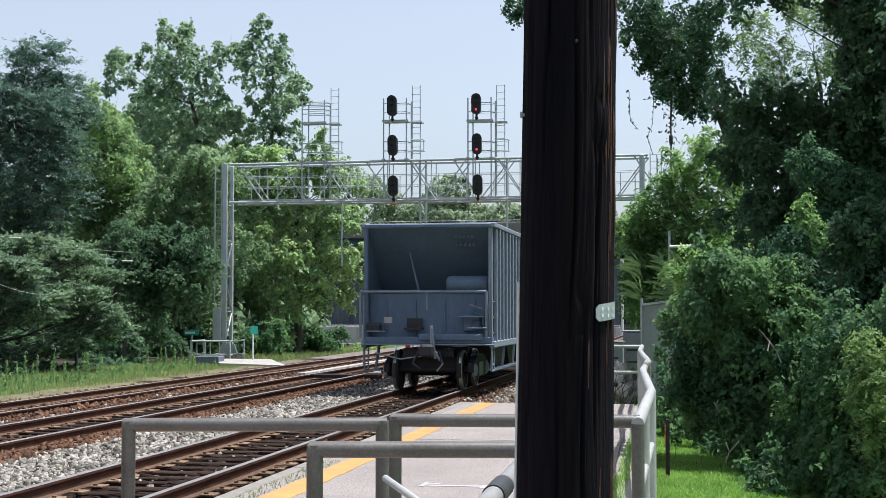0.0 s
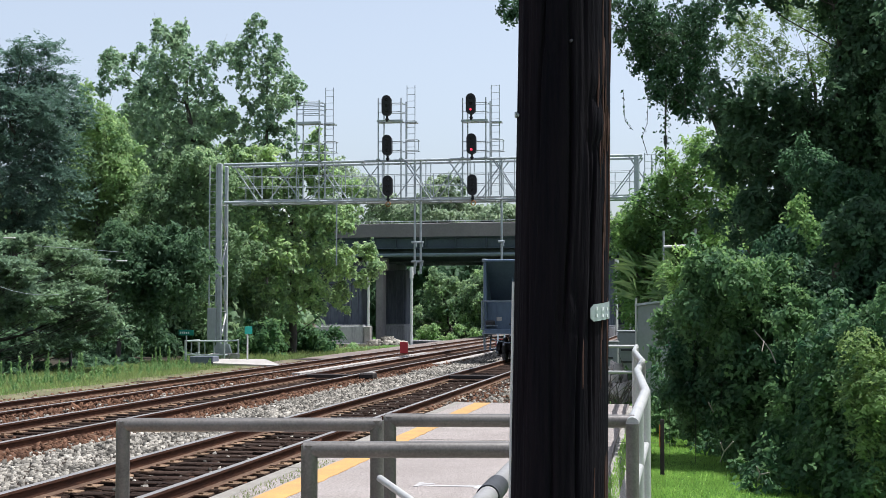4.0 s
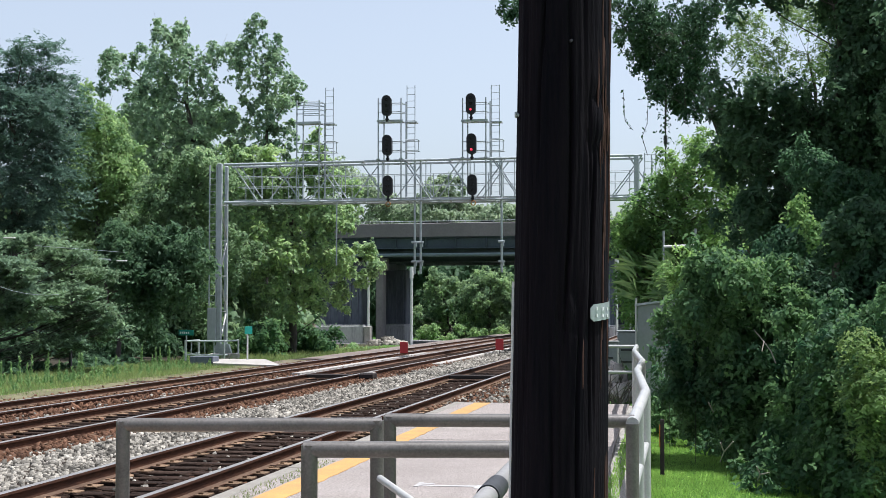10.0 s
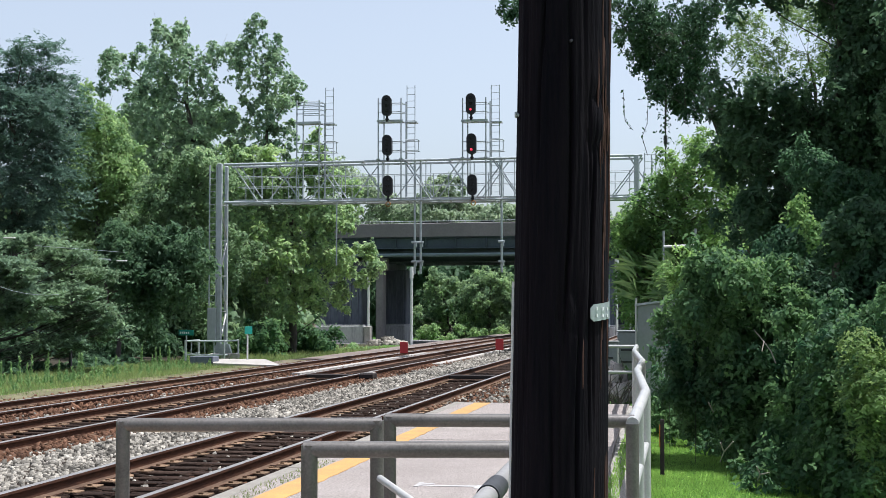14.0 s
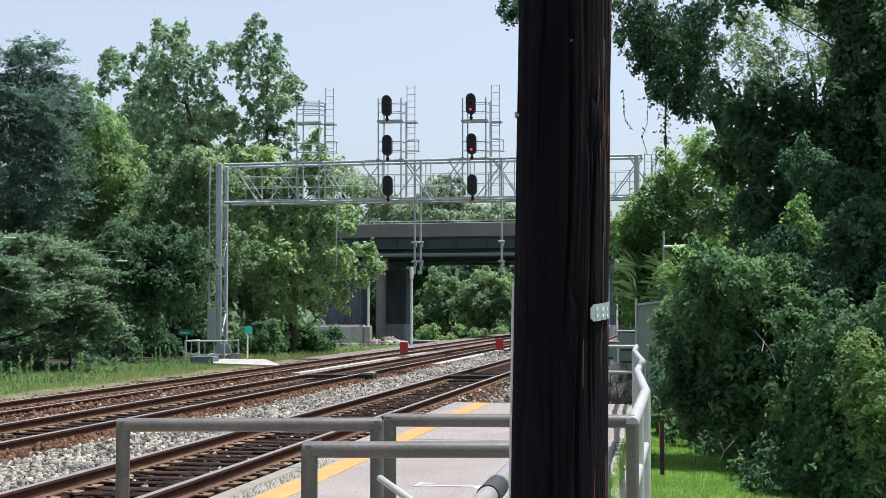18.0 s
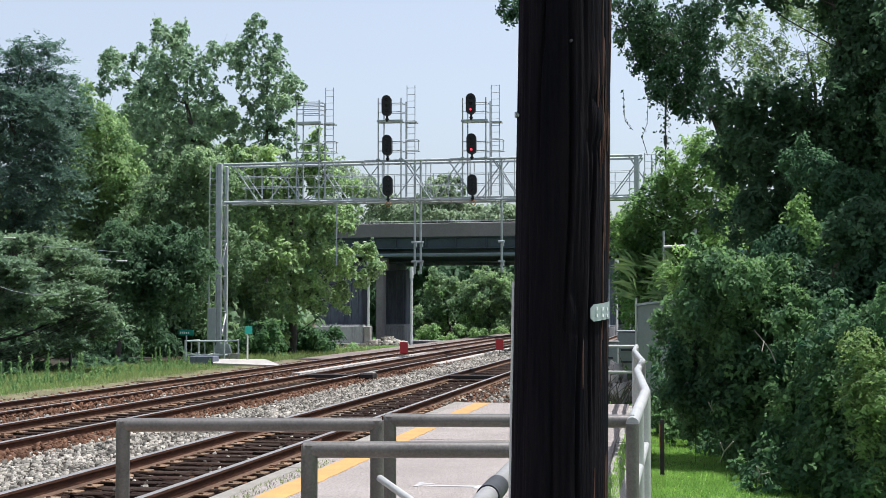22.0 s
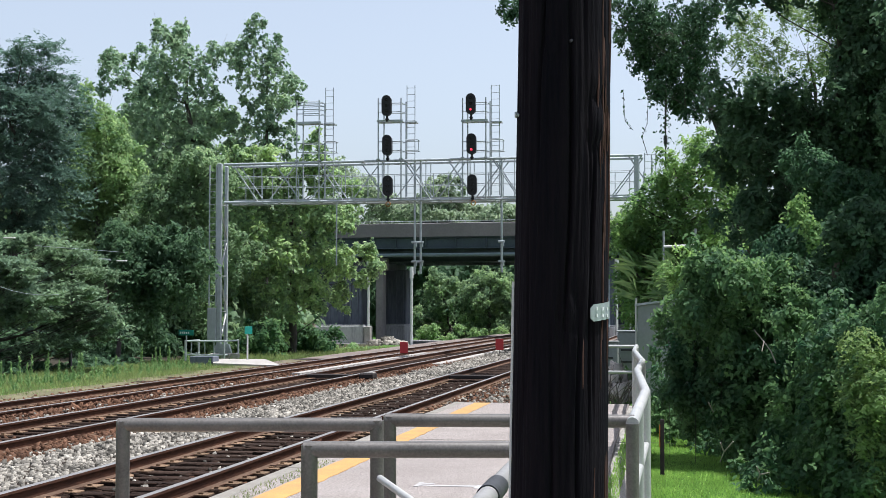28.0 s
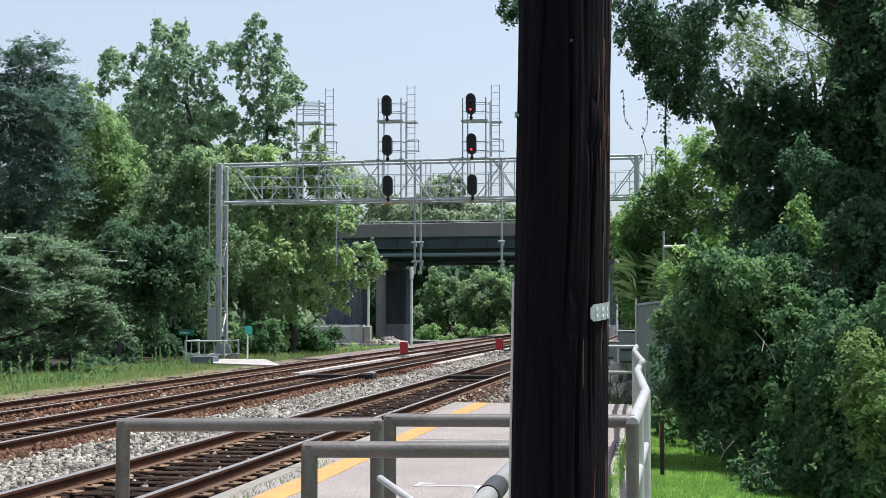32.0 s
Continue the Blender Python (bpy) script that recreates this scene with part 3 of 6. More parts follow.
def elbow_frame(p, q, foot, r, mat_, parent, posts=(True, True), mid=()):
    """A top rail on two posts with mitred corners, and rails below it."""
    p, q = Vector(p), Vector(q)
    part("top_rail", Shape().tube(p - (q - p).normalized() * r * 0.7, q + (q - p).normalized() * r * 0.7, r, n=16), mat_, parent)
    for c, on in ((p, posts[0]), (q, posts[1])):
        if on:
            part("post", Shape().tube((c.x, c.y, foot), (c.x, c.y, c.z + r * 0.55), r, n=16).tube((c.x, c.y, foot), (c.x, c.y, foot + 0.012), r * 1.9, n=12), mat_, parent)
    for h in mid:
        part("mid_rail", Shape().tube((p.x, p.y, h), (q.x, q.y, h), r * 0.75, n=12), mat_, parent)


rl = thing("platform_railing", "brushed steel pipe railing across the platform", "railing", group="platform railings")
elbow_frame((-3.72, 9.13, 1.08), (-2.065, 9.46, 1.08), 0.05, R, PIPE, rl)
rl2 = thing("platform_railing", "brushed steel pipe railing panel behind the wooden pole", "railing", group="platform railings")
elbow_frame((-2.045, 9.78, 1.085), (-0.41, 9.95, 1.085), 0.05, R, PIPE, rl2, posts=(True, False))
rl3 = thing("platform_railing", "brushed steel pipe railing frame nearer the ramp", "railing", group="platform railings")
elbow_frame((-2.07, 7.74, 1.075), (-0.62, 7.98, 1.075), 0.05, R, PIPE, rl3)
part("brace", Shape().tube((-2.02, 9.35, 0.735), (-1.25, 8.05, 0.56), 0.024, n=12), PIPEWHITE, rl3, "pale sloping brace")
hand = thing("ramp_handrail", "pale steel ramp handrail with a darker sleeve", "handrail")
part("rail", Shape().tube((-0.825, 5.400, 1.061), (-0.914, 7.900, 1.026), 0.044, n=20), PIPEMID, hand)
part("sleeve", Shape().tube((-0.850, 6.100, 1.051), (-0.865, 6.520, 1.045), 0.051, n=20), DARKSTEEL, hand, "dark joint sleeve")
part("post", Shape().tube((-0.825, 5.400, 0.05), (-0.825, 5.400, 1.061), 0.042, n=14), PIPEMID, hand)

side = thing("side_railing", "long pale steel pipe railing along the platform side", "railing")
SIDE = [(-0.385, 9.8, 1.08), (-0.40, 13.3, 1.10), (-0.62, 17.4, 1.12), (-0.66, 20.6, 1.12), (-0.97, 25.8, 1.12), (-1.06, 29.3, 1.12)]
for p, q in zip(SIDE, SIDE[1:]):
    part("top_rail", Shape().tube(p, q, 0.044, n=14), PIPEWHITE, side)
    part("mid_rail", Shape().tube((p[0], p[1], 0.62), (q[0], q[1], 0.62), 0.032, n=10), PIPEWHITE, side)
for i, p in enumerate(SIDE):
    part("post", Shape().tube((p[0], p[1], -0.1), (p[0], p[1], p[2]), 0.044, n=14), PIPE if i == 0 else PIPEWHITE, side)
for y in (11.4, 15.3, 19.0, 23.2, 27.5):
    k = next(i for i in range(len(SIDE) - 1) if SIDE[i][1] <= y <= SIDE[i + 1][1])
    u = (y - SIDE[k][1]) / (SIDE[k + 1][1] - SIDE[k][1])
    x = SIDE[k][0] + u * (SIDE[k + 1][0] - SIDE[k][0])
    part("post", Shape().tube((x, y, -0.1), (x, y, 1.1), 0.036, n=12), PIPEWHITE, side)
end = thing("end_railing", "thin pale pipe railing closing the platform end", "railing")
for h in (1.12, 0.60):
    part("rail", Shape().tube((-2.9, 29.3, h), (-1.06, 29.3, h), 0.03, n=10), PIPEWHITE, end)
for x in (-2.9, -1.98):
    part("post", Shape().tube((x, 29.3, -0.2), (x, 29.3, 1.12), 0.03, n=10), PIPEWHITE, end)
mk = thing("marker_post", "dark slim marker post with an orange band in grass", "post", (-0.33, 17.3, -0.12))
part("stake", Shape().box((0, 0, 0.3), (0.05, 0.04, 0.75), bevel=0.006), PLANK, mk)
part("band", Shape().box((-0.028, -0.003, 0.48), (0.012, 0.05, 0.26), bevel=0.002), ORANGE, mk)

# ---- wooden pole close to the camera ----
pole = thing("utility_pole", "dark creosoted wooden utility pole with cracked grain", "utility pole", (-0.437, 4.95, 0.05))
ps, n, hs = Shape(), 300, 170
aa, zz = np.meshgrid(np.linspace(0, 2 * math.pi, n, endpoint=False), np.linspace(-0.6, 6.6, hs))
rr = 0.1665 - 0.0022 * zz
twist = 0.05 * np.sin(zz * 1.7) + 0.03 * np.sin(zz * 4.3 + 1.0)
wob = np.array([[noise.noise(Vector((math.cos(a + w) * 2, math.sin(a + w) * 2, z * 0.6))) * 0.004 + noise.noise(Vector((math.cos(a + w) * 14, math.sin(a + w) * 14, z * 1.3))) * 0.0030
                 + noise.noise(Vector((math.cos(a + w) * 34, math.sin(a + w) * 34, z * 2.4 + 9.0))) * 0.0018 for a, w in zip(ra, rw)] for ra, rw, z in zip(aa, twist, zz[:, 0])])
rr = rr + wob
crk = np.random.default_rng(17)
for k in range(80):
    ca, cz, cl, cd, cw = crk.uniform(0, 2 * math.pi), crk.uniform(-0.5, 5.5), crk.uniform(0.08, 0.55), crk.uniform(0.003, 0.011), crk.uniform(0.02, 0.06)
    if k < 6:
        ca, cz, cl, cd, cw = radians((-98, -62, -78, -45, -112, -55)[k]), (0.75, 1.0, 2.3, 1.9, 2.9, 3.2)[k], (1.1, 0.9, 0.8, 0.6, 0.7, 0.5)[k], 0.022, 0.05
    da = np.abs((aa - ca - 0.06 * np.sin(zz * crk.uniform(1, 6) + ca) - 0.03 * (zz - cz) + math.pi) % (2 * math.pi) - math.pi)
    rr = rr - cd * np.clip(1 - da / cw, 0, 1) * np.clip(1 - ((zz - cz) / cl) ** 2, 0, 1)
for ka, kz, kr in ((-75, 1.79, 0.035), (-38, 2.42, 0.05), (-100, 2.68, 0.03), (-60, 0.7, 0.035)):
    dk = np.hypot((aa - radians(ka % 360)) * 0.166, (zz - kz) * 0.55)
    rr = rr + 0.006 * np.exp(-(dk / kr) ** 2) - 0.010 * np.exp(-((dk - kr) / (kr * 0.3)) ** 2)
vs = np.stack([np.cos(aa) * rr + 0.016 * zz - 0.027, np.sin(aa) * rr, zz], -1).reshape(-1, 3).tolist()
ps.add(vs, [(j * n + i, j * n + (i + 1) % n, (j + 1) * n + (i + 1) % n, (j + 1) * n + i) for j in range(hs - 1) for i in range(n)], True)
ps.add(vs[-n:], [tuple(range(n))])
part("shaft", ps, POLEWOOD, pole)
tag = Shape()
tv = []
for i in range(9):
    a = radians(-50 + 38 * i / 8)
    for z in ((1.752 + 0.0015 * i, 1.809 + 0.0015 * i) if i else (1.765, 1.797)):
        tv.append((math.cos(a) * 0.171 + 0.002, math.sin(a) * 0.171, z))
tv2 = [(x * 0.988, y * 0.988, z) for x, y, z in tv]
tag.add(tv, [(2 * i, 2 * i + 2, 2 * i + 3, 2 * i + 1) for i in range(8)]).add(tv2, [(2 * i, 2 * i + 1, 2 * i + 3, 2 * i + 2) for i in range(8)])
plate = part("tag", tag, ALU, pole, "small stamped aluminium tag")
for row in range(2):
    for k in range(3):
        a = radians(-41 + 10 * k)
        part("mark", Shape().box((math.cos(a) * 0.172 + 0.002, math.sin(a) * 0.172, 1.774 + row * 0.022), (0.007, 0.004, 0.011), turn=Matrix.Rotation(a - math.pi / 2, 3, "Z")), WHITE, plate)
# Frayed splinters, mostly on the right, whose colour paints the sunlit edge.
spl = np.random.default_rng(23)
for k in range(40):
    a, z0, ln = radians(spl.uniform(-62, -20)) if k % 4 == 0 else radians(spl.uniform(-30, -2)), spl.uniform(-0.2, 3.6), spl.uniform(0.10, 0.45)
    def on(z, a):
        r = 0.1660 - 0.0022 * z
        return (math.cos(a) * r + 0.016 * z - 0.027, math.sin(a) * r, z)
    b = a + spl.uniform(-0.03, 0.03)
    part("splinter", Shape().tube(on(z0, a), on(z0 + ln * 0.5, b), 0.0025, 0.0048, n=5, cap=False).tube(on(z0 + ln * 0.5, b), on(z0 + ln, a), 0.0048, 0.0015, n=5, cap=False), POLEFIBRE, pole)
part("wire_guard", Shape().tube((-0.2045, 0.0, -0.5), (-0.161, 0.0, 1.89), 0.0065, n=8), LAMPWHITE, pole, "thin pale ground wire guard")
part("nail", Shape().tube((0.045, -0.14, 2.69), (0.055, -0.168, 2.692), 0.005, n=8), DARKSTEEL, pole)
part("nail", Shape().tube((-0.11, -0.06, 2.455), (-0.142, -0.066, 2.46), 0.006, n=8).turned([(0.0, -0.004), (0.011, -0.004), (0.011, 0.004), (0.0, 0.004)], (-0.144, -0.066, 2.46), "x", 8), GALV, pole)

# ---- signal gantry ----
GY = 65.8
XL, XR, ZB, ZT, DEEP = -21.75, -2.36, 6.98, 8.80, 1.3
gan = thing("signal_gantry", "galvanised steel truss signal gantry spanning all the tracks", "signal gantry")


def bar(name, p, q, r, material=GALV, parent=None, label="", n=6):
    return part(name, Shape().tube(p, q, r, n=n), material, parent or gan, label)


def slope_top(x):
    return ZT + 0.10 * (x - XL) / (XR - XL)


for yy in (GY, GY + DEEP):
    bar("top_chord", (XL - 0.1, yy, ZT), (XR + 0.3, yy, ZT + 0.10), 0.062, n=8)
    bar("bottom_chord", (XL - 0.1, yy, ZB), (XR + 0.3, yy, ZB), 0.062, n=8)
x, k = XL + 0.33, 0
while x < XR - 0.3:
    w = 2.08
    for yy in (GY, GY + DEEP):
        if yy == GY or k % 2 == 0:
            bar("brace", (x, yy, slope_top(x)), (x + w * 0.61, yy, ZB), 0.034)
        if k > 3 or yy > GY:
            bar("brace", (x + w * 1.3, yy, slope_top(x)), (x + w * 0.61, yy, ZB), 0.030)
        bar("upright", (x + w * 0.5, yy + 0.02, ZB), (x + w * 0.5, yy + 0.02, slope_top(x)), 0.024)
    bar("cross_tie", (x, GY, ZB), (x, GY + DEEP, ZB), 0.03)
    bar("cross_tie", (x, GY, slope_top(x)), (x, GY + DEEP, slope_top(x)), 0.03)
    x, k = x + w, k + 1
# walkway inside the truss
part("walkway", Shape().box(((XL + XR) / 2, GY + 0.65, ZB + 0.13), (XR - XL - 0.6, 0.75, 0.05)), GALV, gan)
for h in (0.62, 1.12):
    for yy in (GY + 0.28, GY + 1.02):
        bar("walkway_rail", (XL + 0.5, yy, ZB + 0.13 + h), (XR + 0.1, yy, ZB + 0.13 + h), 0.015)
x = XL + 0.9
while x < XR:
    bar("walkway_post", (x, GY + 0.28, ZB + 0.13), (x, GY + 0.28, ZB + 1.27), 0.022)
    bar("walkway_post", (x + 0.6, GY + 1.02, ZB + 0.13), (x + 0.6, GY + 1.02, ZB + 1.27), 0.02)
    x += 1.3
# masts
for xm, top in ((XL - 0.30, ZT + 0.1), (XR + 0.02, ZT + 0.18)):
    part("mast", Shape().box((xm, GY, (top - 0.35) / 2 - 0.1), (0.21, 0.21, top + 0.45), bevel=0.02), GALV, gan)
    part("mast", Shape().box((xm + (-0.10 if xm < -10 else 0.02), GY + DEEP, (top - 0.35) / 2 - 0.1), (0.16, 0.16, top + 0.45), bevel=0.02), GALV, gan)
    z, s = 0.2, 1
    while z < ZB - 0.2:
        bar("mast_brace", (xm + (0.02 if s > 0 else -0.08), GY + (0 if s > 0 else DEEP), z), (xm + (-0.08 if s > 0 else 0.02), GY + (DEEP if s > 0 else 0), z + 1.55), 0.045, PIPEWHITE)
        bar("mast_tie", (xm, GY, z + 1.6), (xm - 0.10, GY + DEEP, z + 1.6), 0.03, PIPEWHITE)
        z, s = z + 1.7, -s
    part("foot", Shape().prism([(xm - 0.4, -0.5), (xm + 0.75, -0.5), (xm + 0.50, 0.25), (xm - 0.12, 0.25)], GY - 0.1, GY + 0.1, "y"), GALV, gan)


def ladder(x, y, z0, z1, w=0.40, parent=None):
    ld = part("ladder", Shape().tube((x - w / 2, y, z0), (x - w / 2, y, z1), 0.022, n=6).tube((x + w / 2, y, z0), (x + w / 2, y, z1), 0.022, n=6), GALV, parent or gan)
    z = z0 + 0.15
    while z < z1:
        part("rung", Shape().tube((x - w / 2, y, z), (x + w / 2, y, z), 0.014, n=5), GALV, ld)
        z += 0.31
    return ld


mast_ladder = ladder(XL - 0.60, GY - 0.1, 2.1, 8.75, 0.34)
for sx in (-0.17, 0.17):
    part("stile", Shape().box((XL - 0.60 + sx, GY - 0.1, 5.42), (0.05, 0.07, 6.7), bevel=0.008), GALV, mast_ladder)
ladder(XR + 0.65, GY, 6.6, 9.0, 0.5)
part("equipment_case", Shape().box((XL - 0.62, GY + 0.05, 1.2), (0.42, 0.5, 1.55), bevel=0.03), GALV, gan, "grey equipment case at the mast foot")


# signal stands on the top chord
def head(x, z, lit, parent):
    """A tall rounded signal back plate with hooded lenses."""
    out = [(0.222 * math.cos(a), (0.262 if math.sin(a) > 0 else -0.262) + 0.222 * math.sin(a)) for a in [2 * math.pi * i / 28 for i in range(28)]]
    h = part("signal_head", Shape().prism([(x + u, z + v) for u, v in out], GY - 0.62, GY - 0.56, "y").prism([(x + u * 0.9, z + v * 0.95) for u, v in out], GY - 0.56, GY - 0.26, "y"),
             SIGNAL, parent, "black oval signal head")
    part("bracket", Shape().tube((x, GY - 0.42, z - 0.72), (x, GY - 0.42, z - 0.45), 0.055).box((x, GY - 0.42, z - 0.62), (0.16, 0.16, 0.08), bevel=0.02), SIGNAL, h)
    part("rim", Shape().path([(x + u * 0.98, GY - 0.625, z + v * 0.985) for u, v in out + out[:1]], 0.012, n=4), SIGNALRIM, h, "worn grey edge")
    for dz in (0.26, 0.0, -0.26):
        on = lit and dz < 0
        part("lens", Shape().turned([(0.0, -0.02), (0.040, -0.012), (0.054, 0.0), (0.054, 0.03)], (x, GY - 0.635, z + dz), "y", 16), REDLAMP if on else DARKLENS, h, "glowing red lens" if on else "")
        hood = Shape()
        for i in range(8):
            a0, a1 = radians(-10 + 200 * i / 8), radians(-10 + 200 * (i + 1) / 8)
            c0, s0, c1, s1 = math.cos(a0) * 0.078, math.sin(a0) * 0.078, math.cos(a1) * 0.078, math.sin(a1) * 0.078
            hood.add([(x + c0, GY - 0.62, z + dz + s0), (x + c1, GY - 0.62, z + dz + s1), (x + c1, GY - 0.67, z + dz + s1), (x + c0, GY - 0.67, z + dz + s0)], [(0, 1, 2, 3)], True)
        part("hood", hood, SIGNAL, h)


def stand(x0, heads, lit, drop=0.0):
    """A two-bay guard frame with a caged ladder beside it; x0 is its first post."""
    st = thing("signal_stand", "grey signal stand with ladder" + (", black oval heads" if heads else ", no heads") + (", two red lamps lit" if lit else ""), "railway signal", group="signals on the gantry")
    x1, top = x0 + 1.09, 11.78 - drop
    for x, yy, t in ((x0, GY - 0.05, top), (x0 + 0.15, GY + 0.55, top - 0.12), (x1, GY - 0.05, top), (x1 + 0.12, GY + 0.55, top - 0.1)):
        part("post", Shape().tube((x, yy, ZB), (x, yy, t), 0.036, n=6), GALV, st)
        part("post_foot", Shape().box((x, yy, ZT + 0.10), (0.16, 0.16, 0.10), bevel=0.02), GALV, st)
    for z in (top - 0.23, top - 0.64, top - 2.04, top - 2.47) + (() if heads else (top - 0.08, top - 0.43)):
        part("guard_rail", Shape().tube((x0, GY - 0.02, z), (x1, GY - 0.02, z), 0.022, n=6), GALV, st)
        part("guard_rail", Shape().tube((x0 + 0.15, GY + 0.55, z), (x1 + 0.12, GY + 0.55, z), 0.018, n=6), GALV, st)
        part("guard_rail", Shape().tube((x1, GY - 0.02, z), (x1 + 0.12, GY + 0.55, z), 0.018, n=6), GALV, st)
    part("platform", Shape().box((x0 + 0.56, GY + 0.22, top - 1.09), (1.24, 0.66, 0.05)).box((x0 + 0.56, GY - 0.11, top - 1.07), (1.24, 0.02, 0.10)), GALV, st)
    part("ladder_platform", Shape().box((x0 + 1.55, GY + 0.30, top - 1.13), (0.52, 0.5, 0.05)), GALV, st)
    ladder(x0 + 1.475, GY + 0.4, 7.2, top + 0.64, 0.38, parent=st)
    for z in (top - 1.98, top - 2.47):
        part("cage_hoop", Shape().path([(x1 + 0.12, GY + 0.5, z), (x0 + 1.87, GY + 0.5, z), (x0 + 1.87, GY - 0.1, z), (x0 + 1.30, GY - 0.1, z)], 0.022, n=6), GALV, st)
    part("cage_post", Shape().tube((x0 + 1.87, GY + 0.2, top - 2.47), (x0 + 1.87, GY + 0.2, top - 1.98), 0.02, n=6), GALV, st)
    if heads:
        for z, on, dx in ((11.36, lit, 0.50), (9.51, lit, 0.53), (7.62, False, 0.56)):
            head(x0 + dx - 0.04 * (drop > 0), z - drop * 0.2, on, st)
        part("tag", Shape().turned([(0.088, -0.015), (0.122, -0.015), (0.122, 0.015), (0.088, 0.015), (0.088, -0.015)], (x0 + 0.56, GY - 0.45, 6.78), "y", 16), ORANGE, st, "orange ring tag")
        part("tag_hanger", Shape().tube((x0 + 0.56, GY - 0.42, 6.88), (x0 + 0.56, GY - 0.42, 7.0), 0.02, n=6), SIGNAL, st)
    return st


stand(-14.32, True, False)
stand(-10.32, True, True, 0.07)
stand(-18.26, False, False)
# cable drops below the truss
for xd, zb, pair in ((-12.60, 3.55, True), (-8.52, 3.6, False), (-16.35, 3.95, False)):
    d = thing("cable_drop", "pair of grey conduit pipes hanging under the gantry" if pair else "grey conduit pipe hanging under the gantry", "conduit", group="conduits")
    for dx in ((0, 0.28) if pair else (0,)):
        part("conduit", Shape().tube((xd + dx, GY + 0.1, zb), (xd + dx, GY + 0.1, ZB + (1.85 if xd > -15 else 0)), 0.055 if xd > -15 else 0.035, n=8), GALV, d)
        if xd > -15:
            for z in (5.02, 4.12):
                part("clamp", Shape().box((xd + dx, GY + 0.02, z), (0.30, 0.12, 0.10), bevel=0.02).box((xd + dx + 0.09, GY, z - 0.12), (0.07, 0.1, 0.22), bevel=0.02), GALV, d)
# pad, block and guard rail round the mast foot
pad = thing("concrete_pad", "pale sunlit concrete pad under the gantry mast", "concrete pad")
part("slab", Shape().prism([(-19.7, 58.04), (-16.18, 56.11), (-18.95, 63.15), (-21.55, 63.49)], -0.80, -0.36, "z"), PAD, pad)
for x in (-21.95, -21.35, -20.95):
    part("footing", Shape().box((x, 64.9, -0.28), (0.34, 0.4, 0.24), bevel=0.03), PAD, pad)
block = thing("concrete_block", "weathered grey concrete retaining block by the mast", "concrete block")
part("block", Shape().box((-20.72, 59.9, -0.33), (1.04, 0.8, 0.42), bevel=0.03), PIERCONC, block)
gr = thing("mast_guard_rail", "low pale grey guard rail with balusters round the mast foot", "railing")
for (p, q) in (((-23.15, 64.2), (-21.25, 64.2)), ((-23.15, 64.2), (-23.45, 67.0)), ((-21.25, 64.2), (-21.35, 66.6))):
    for h in (0.42, -0.22):
        part("rail", Shape().tube((*p, h), (*q, h), 0.04, n=8), GALV, gr)
for x, y in ((-23.15, 64.2), (-21.25, 64.2), (-23.45, 67), (-21.35, 66.6)):
    part("post", Shape().tube((x, y, -0.7), (x, y, 0.46), 0.045, n=8), GALV, gr)
for x in (-22.85, -22.52, -22.2, -21.75):
    part("baluster", Shape().tube((x, 64.2, -0.22), (x, 64.2, 0.42), 0.028, n=6), GALV, gr)

# small green signs
for x, y, z0, zs, w, turn in ((-22.48, 62.5, -0.7, 0.84, 0.70, 0), (-19.51, 62.2, -0.6, 0.96, 0.55, 70)):
    s = thing("street_sign", "small green street sign on a thin pale post" if turn else "small green street name sign with pale lettering on a thin post", "sign", (x, y, 0), turn=turn, group="green signs")
    part("post", Shape().tube((0, 0, z0), (0, 0, zs + 0.14), 0.038 if turn else 0.022, n=8), LAMPWHITE if turn else GALV, s)
    pl = part("plate", Shape().box((0, -0.05, zs), (w, 0.02, 0.34 if turn else 0.25), bevel=0.005), GREEN, s)
    if not turn:
        for k in range(5):
            part("bar", Shape().box((-0.26 + k * 0.095, -0.064, zs), (0.06, 0.006, 0.09)), WHITE, pl)

# ---- road bridge ----
bridge = thing("road_bridge", "concrete and dark green steel girder road bridge over the tracks", "bridge", (-14, 118, 0), turn=-4, kind="")
WID = 13.0
part("parapet", Shape().prism([(0, 8.02), (0, 9.13), (0.08, 9.17), (0.30, 9.17), (0.45, 8.35), (0.45, 8.02)], -60, 950, "x"), CONCRETE, bridge)
part("parapet", Shape().prism([(0, 8.02), (0, 9.13), (0.08, 9.17), (0.30, 9.17), (0.45, 8.35), (0.45, 8.02)], -950, -60.02, "x"), CONCRETE, bridge)
part("parapet", Shape().prism([(WID, 8.02), (WID, 9.1), (WID - 0.3, 9.1), (WID - 0.45, 8.02)], -950, 950, "x"), CONCRETE, bridge)
part("deck", Shape().box((0, WID / 2, 8.43), (1900, WID - 0.92, 0.26)), ASPHALT, bridge)
for yy, bt in ((0.35, 7.02), (3.4, 6.0), (6.5, 6.0), (9.6, 6.0), (12.6, 6.0)):
    part("girder", Shape().prism([(yy - 0.25, 8.0), (yy + 0.25, 8.0), (yy + 0.25, 7.94), (yy + 0.02, 7.92), (yy + 0.02, bt + 0.08), (yy + 0.30, bt + 0.05), (yy + 0.30, bt), (yy - 0.30, bt), (yy - 0.30, bt + 0.05), (yy - 0.02, bt + 0.08), (yy - 0.02, 7.92), (yy - 0.25, 7.94)], -45, 45, "x"), GIRDER, bridge)
x = -26.0
while x < 14:
    part("stiffener", Shape().box((x, 0.20, 7.5), (0.03, 0.26, 0.84)), GIRDER, bridge)
    x += 2.6
for vv in (0.9, 1.9):
    part("cross_frame", Shape().box((-8, vv, 6.62), (70, 0.12, 0.5)), GIRDER, bridge)
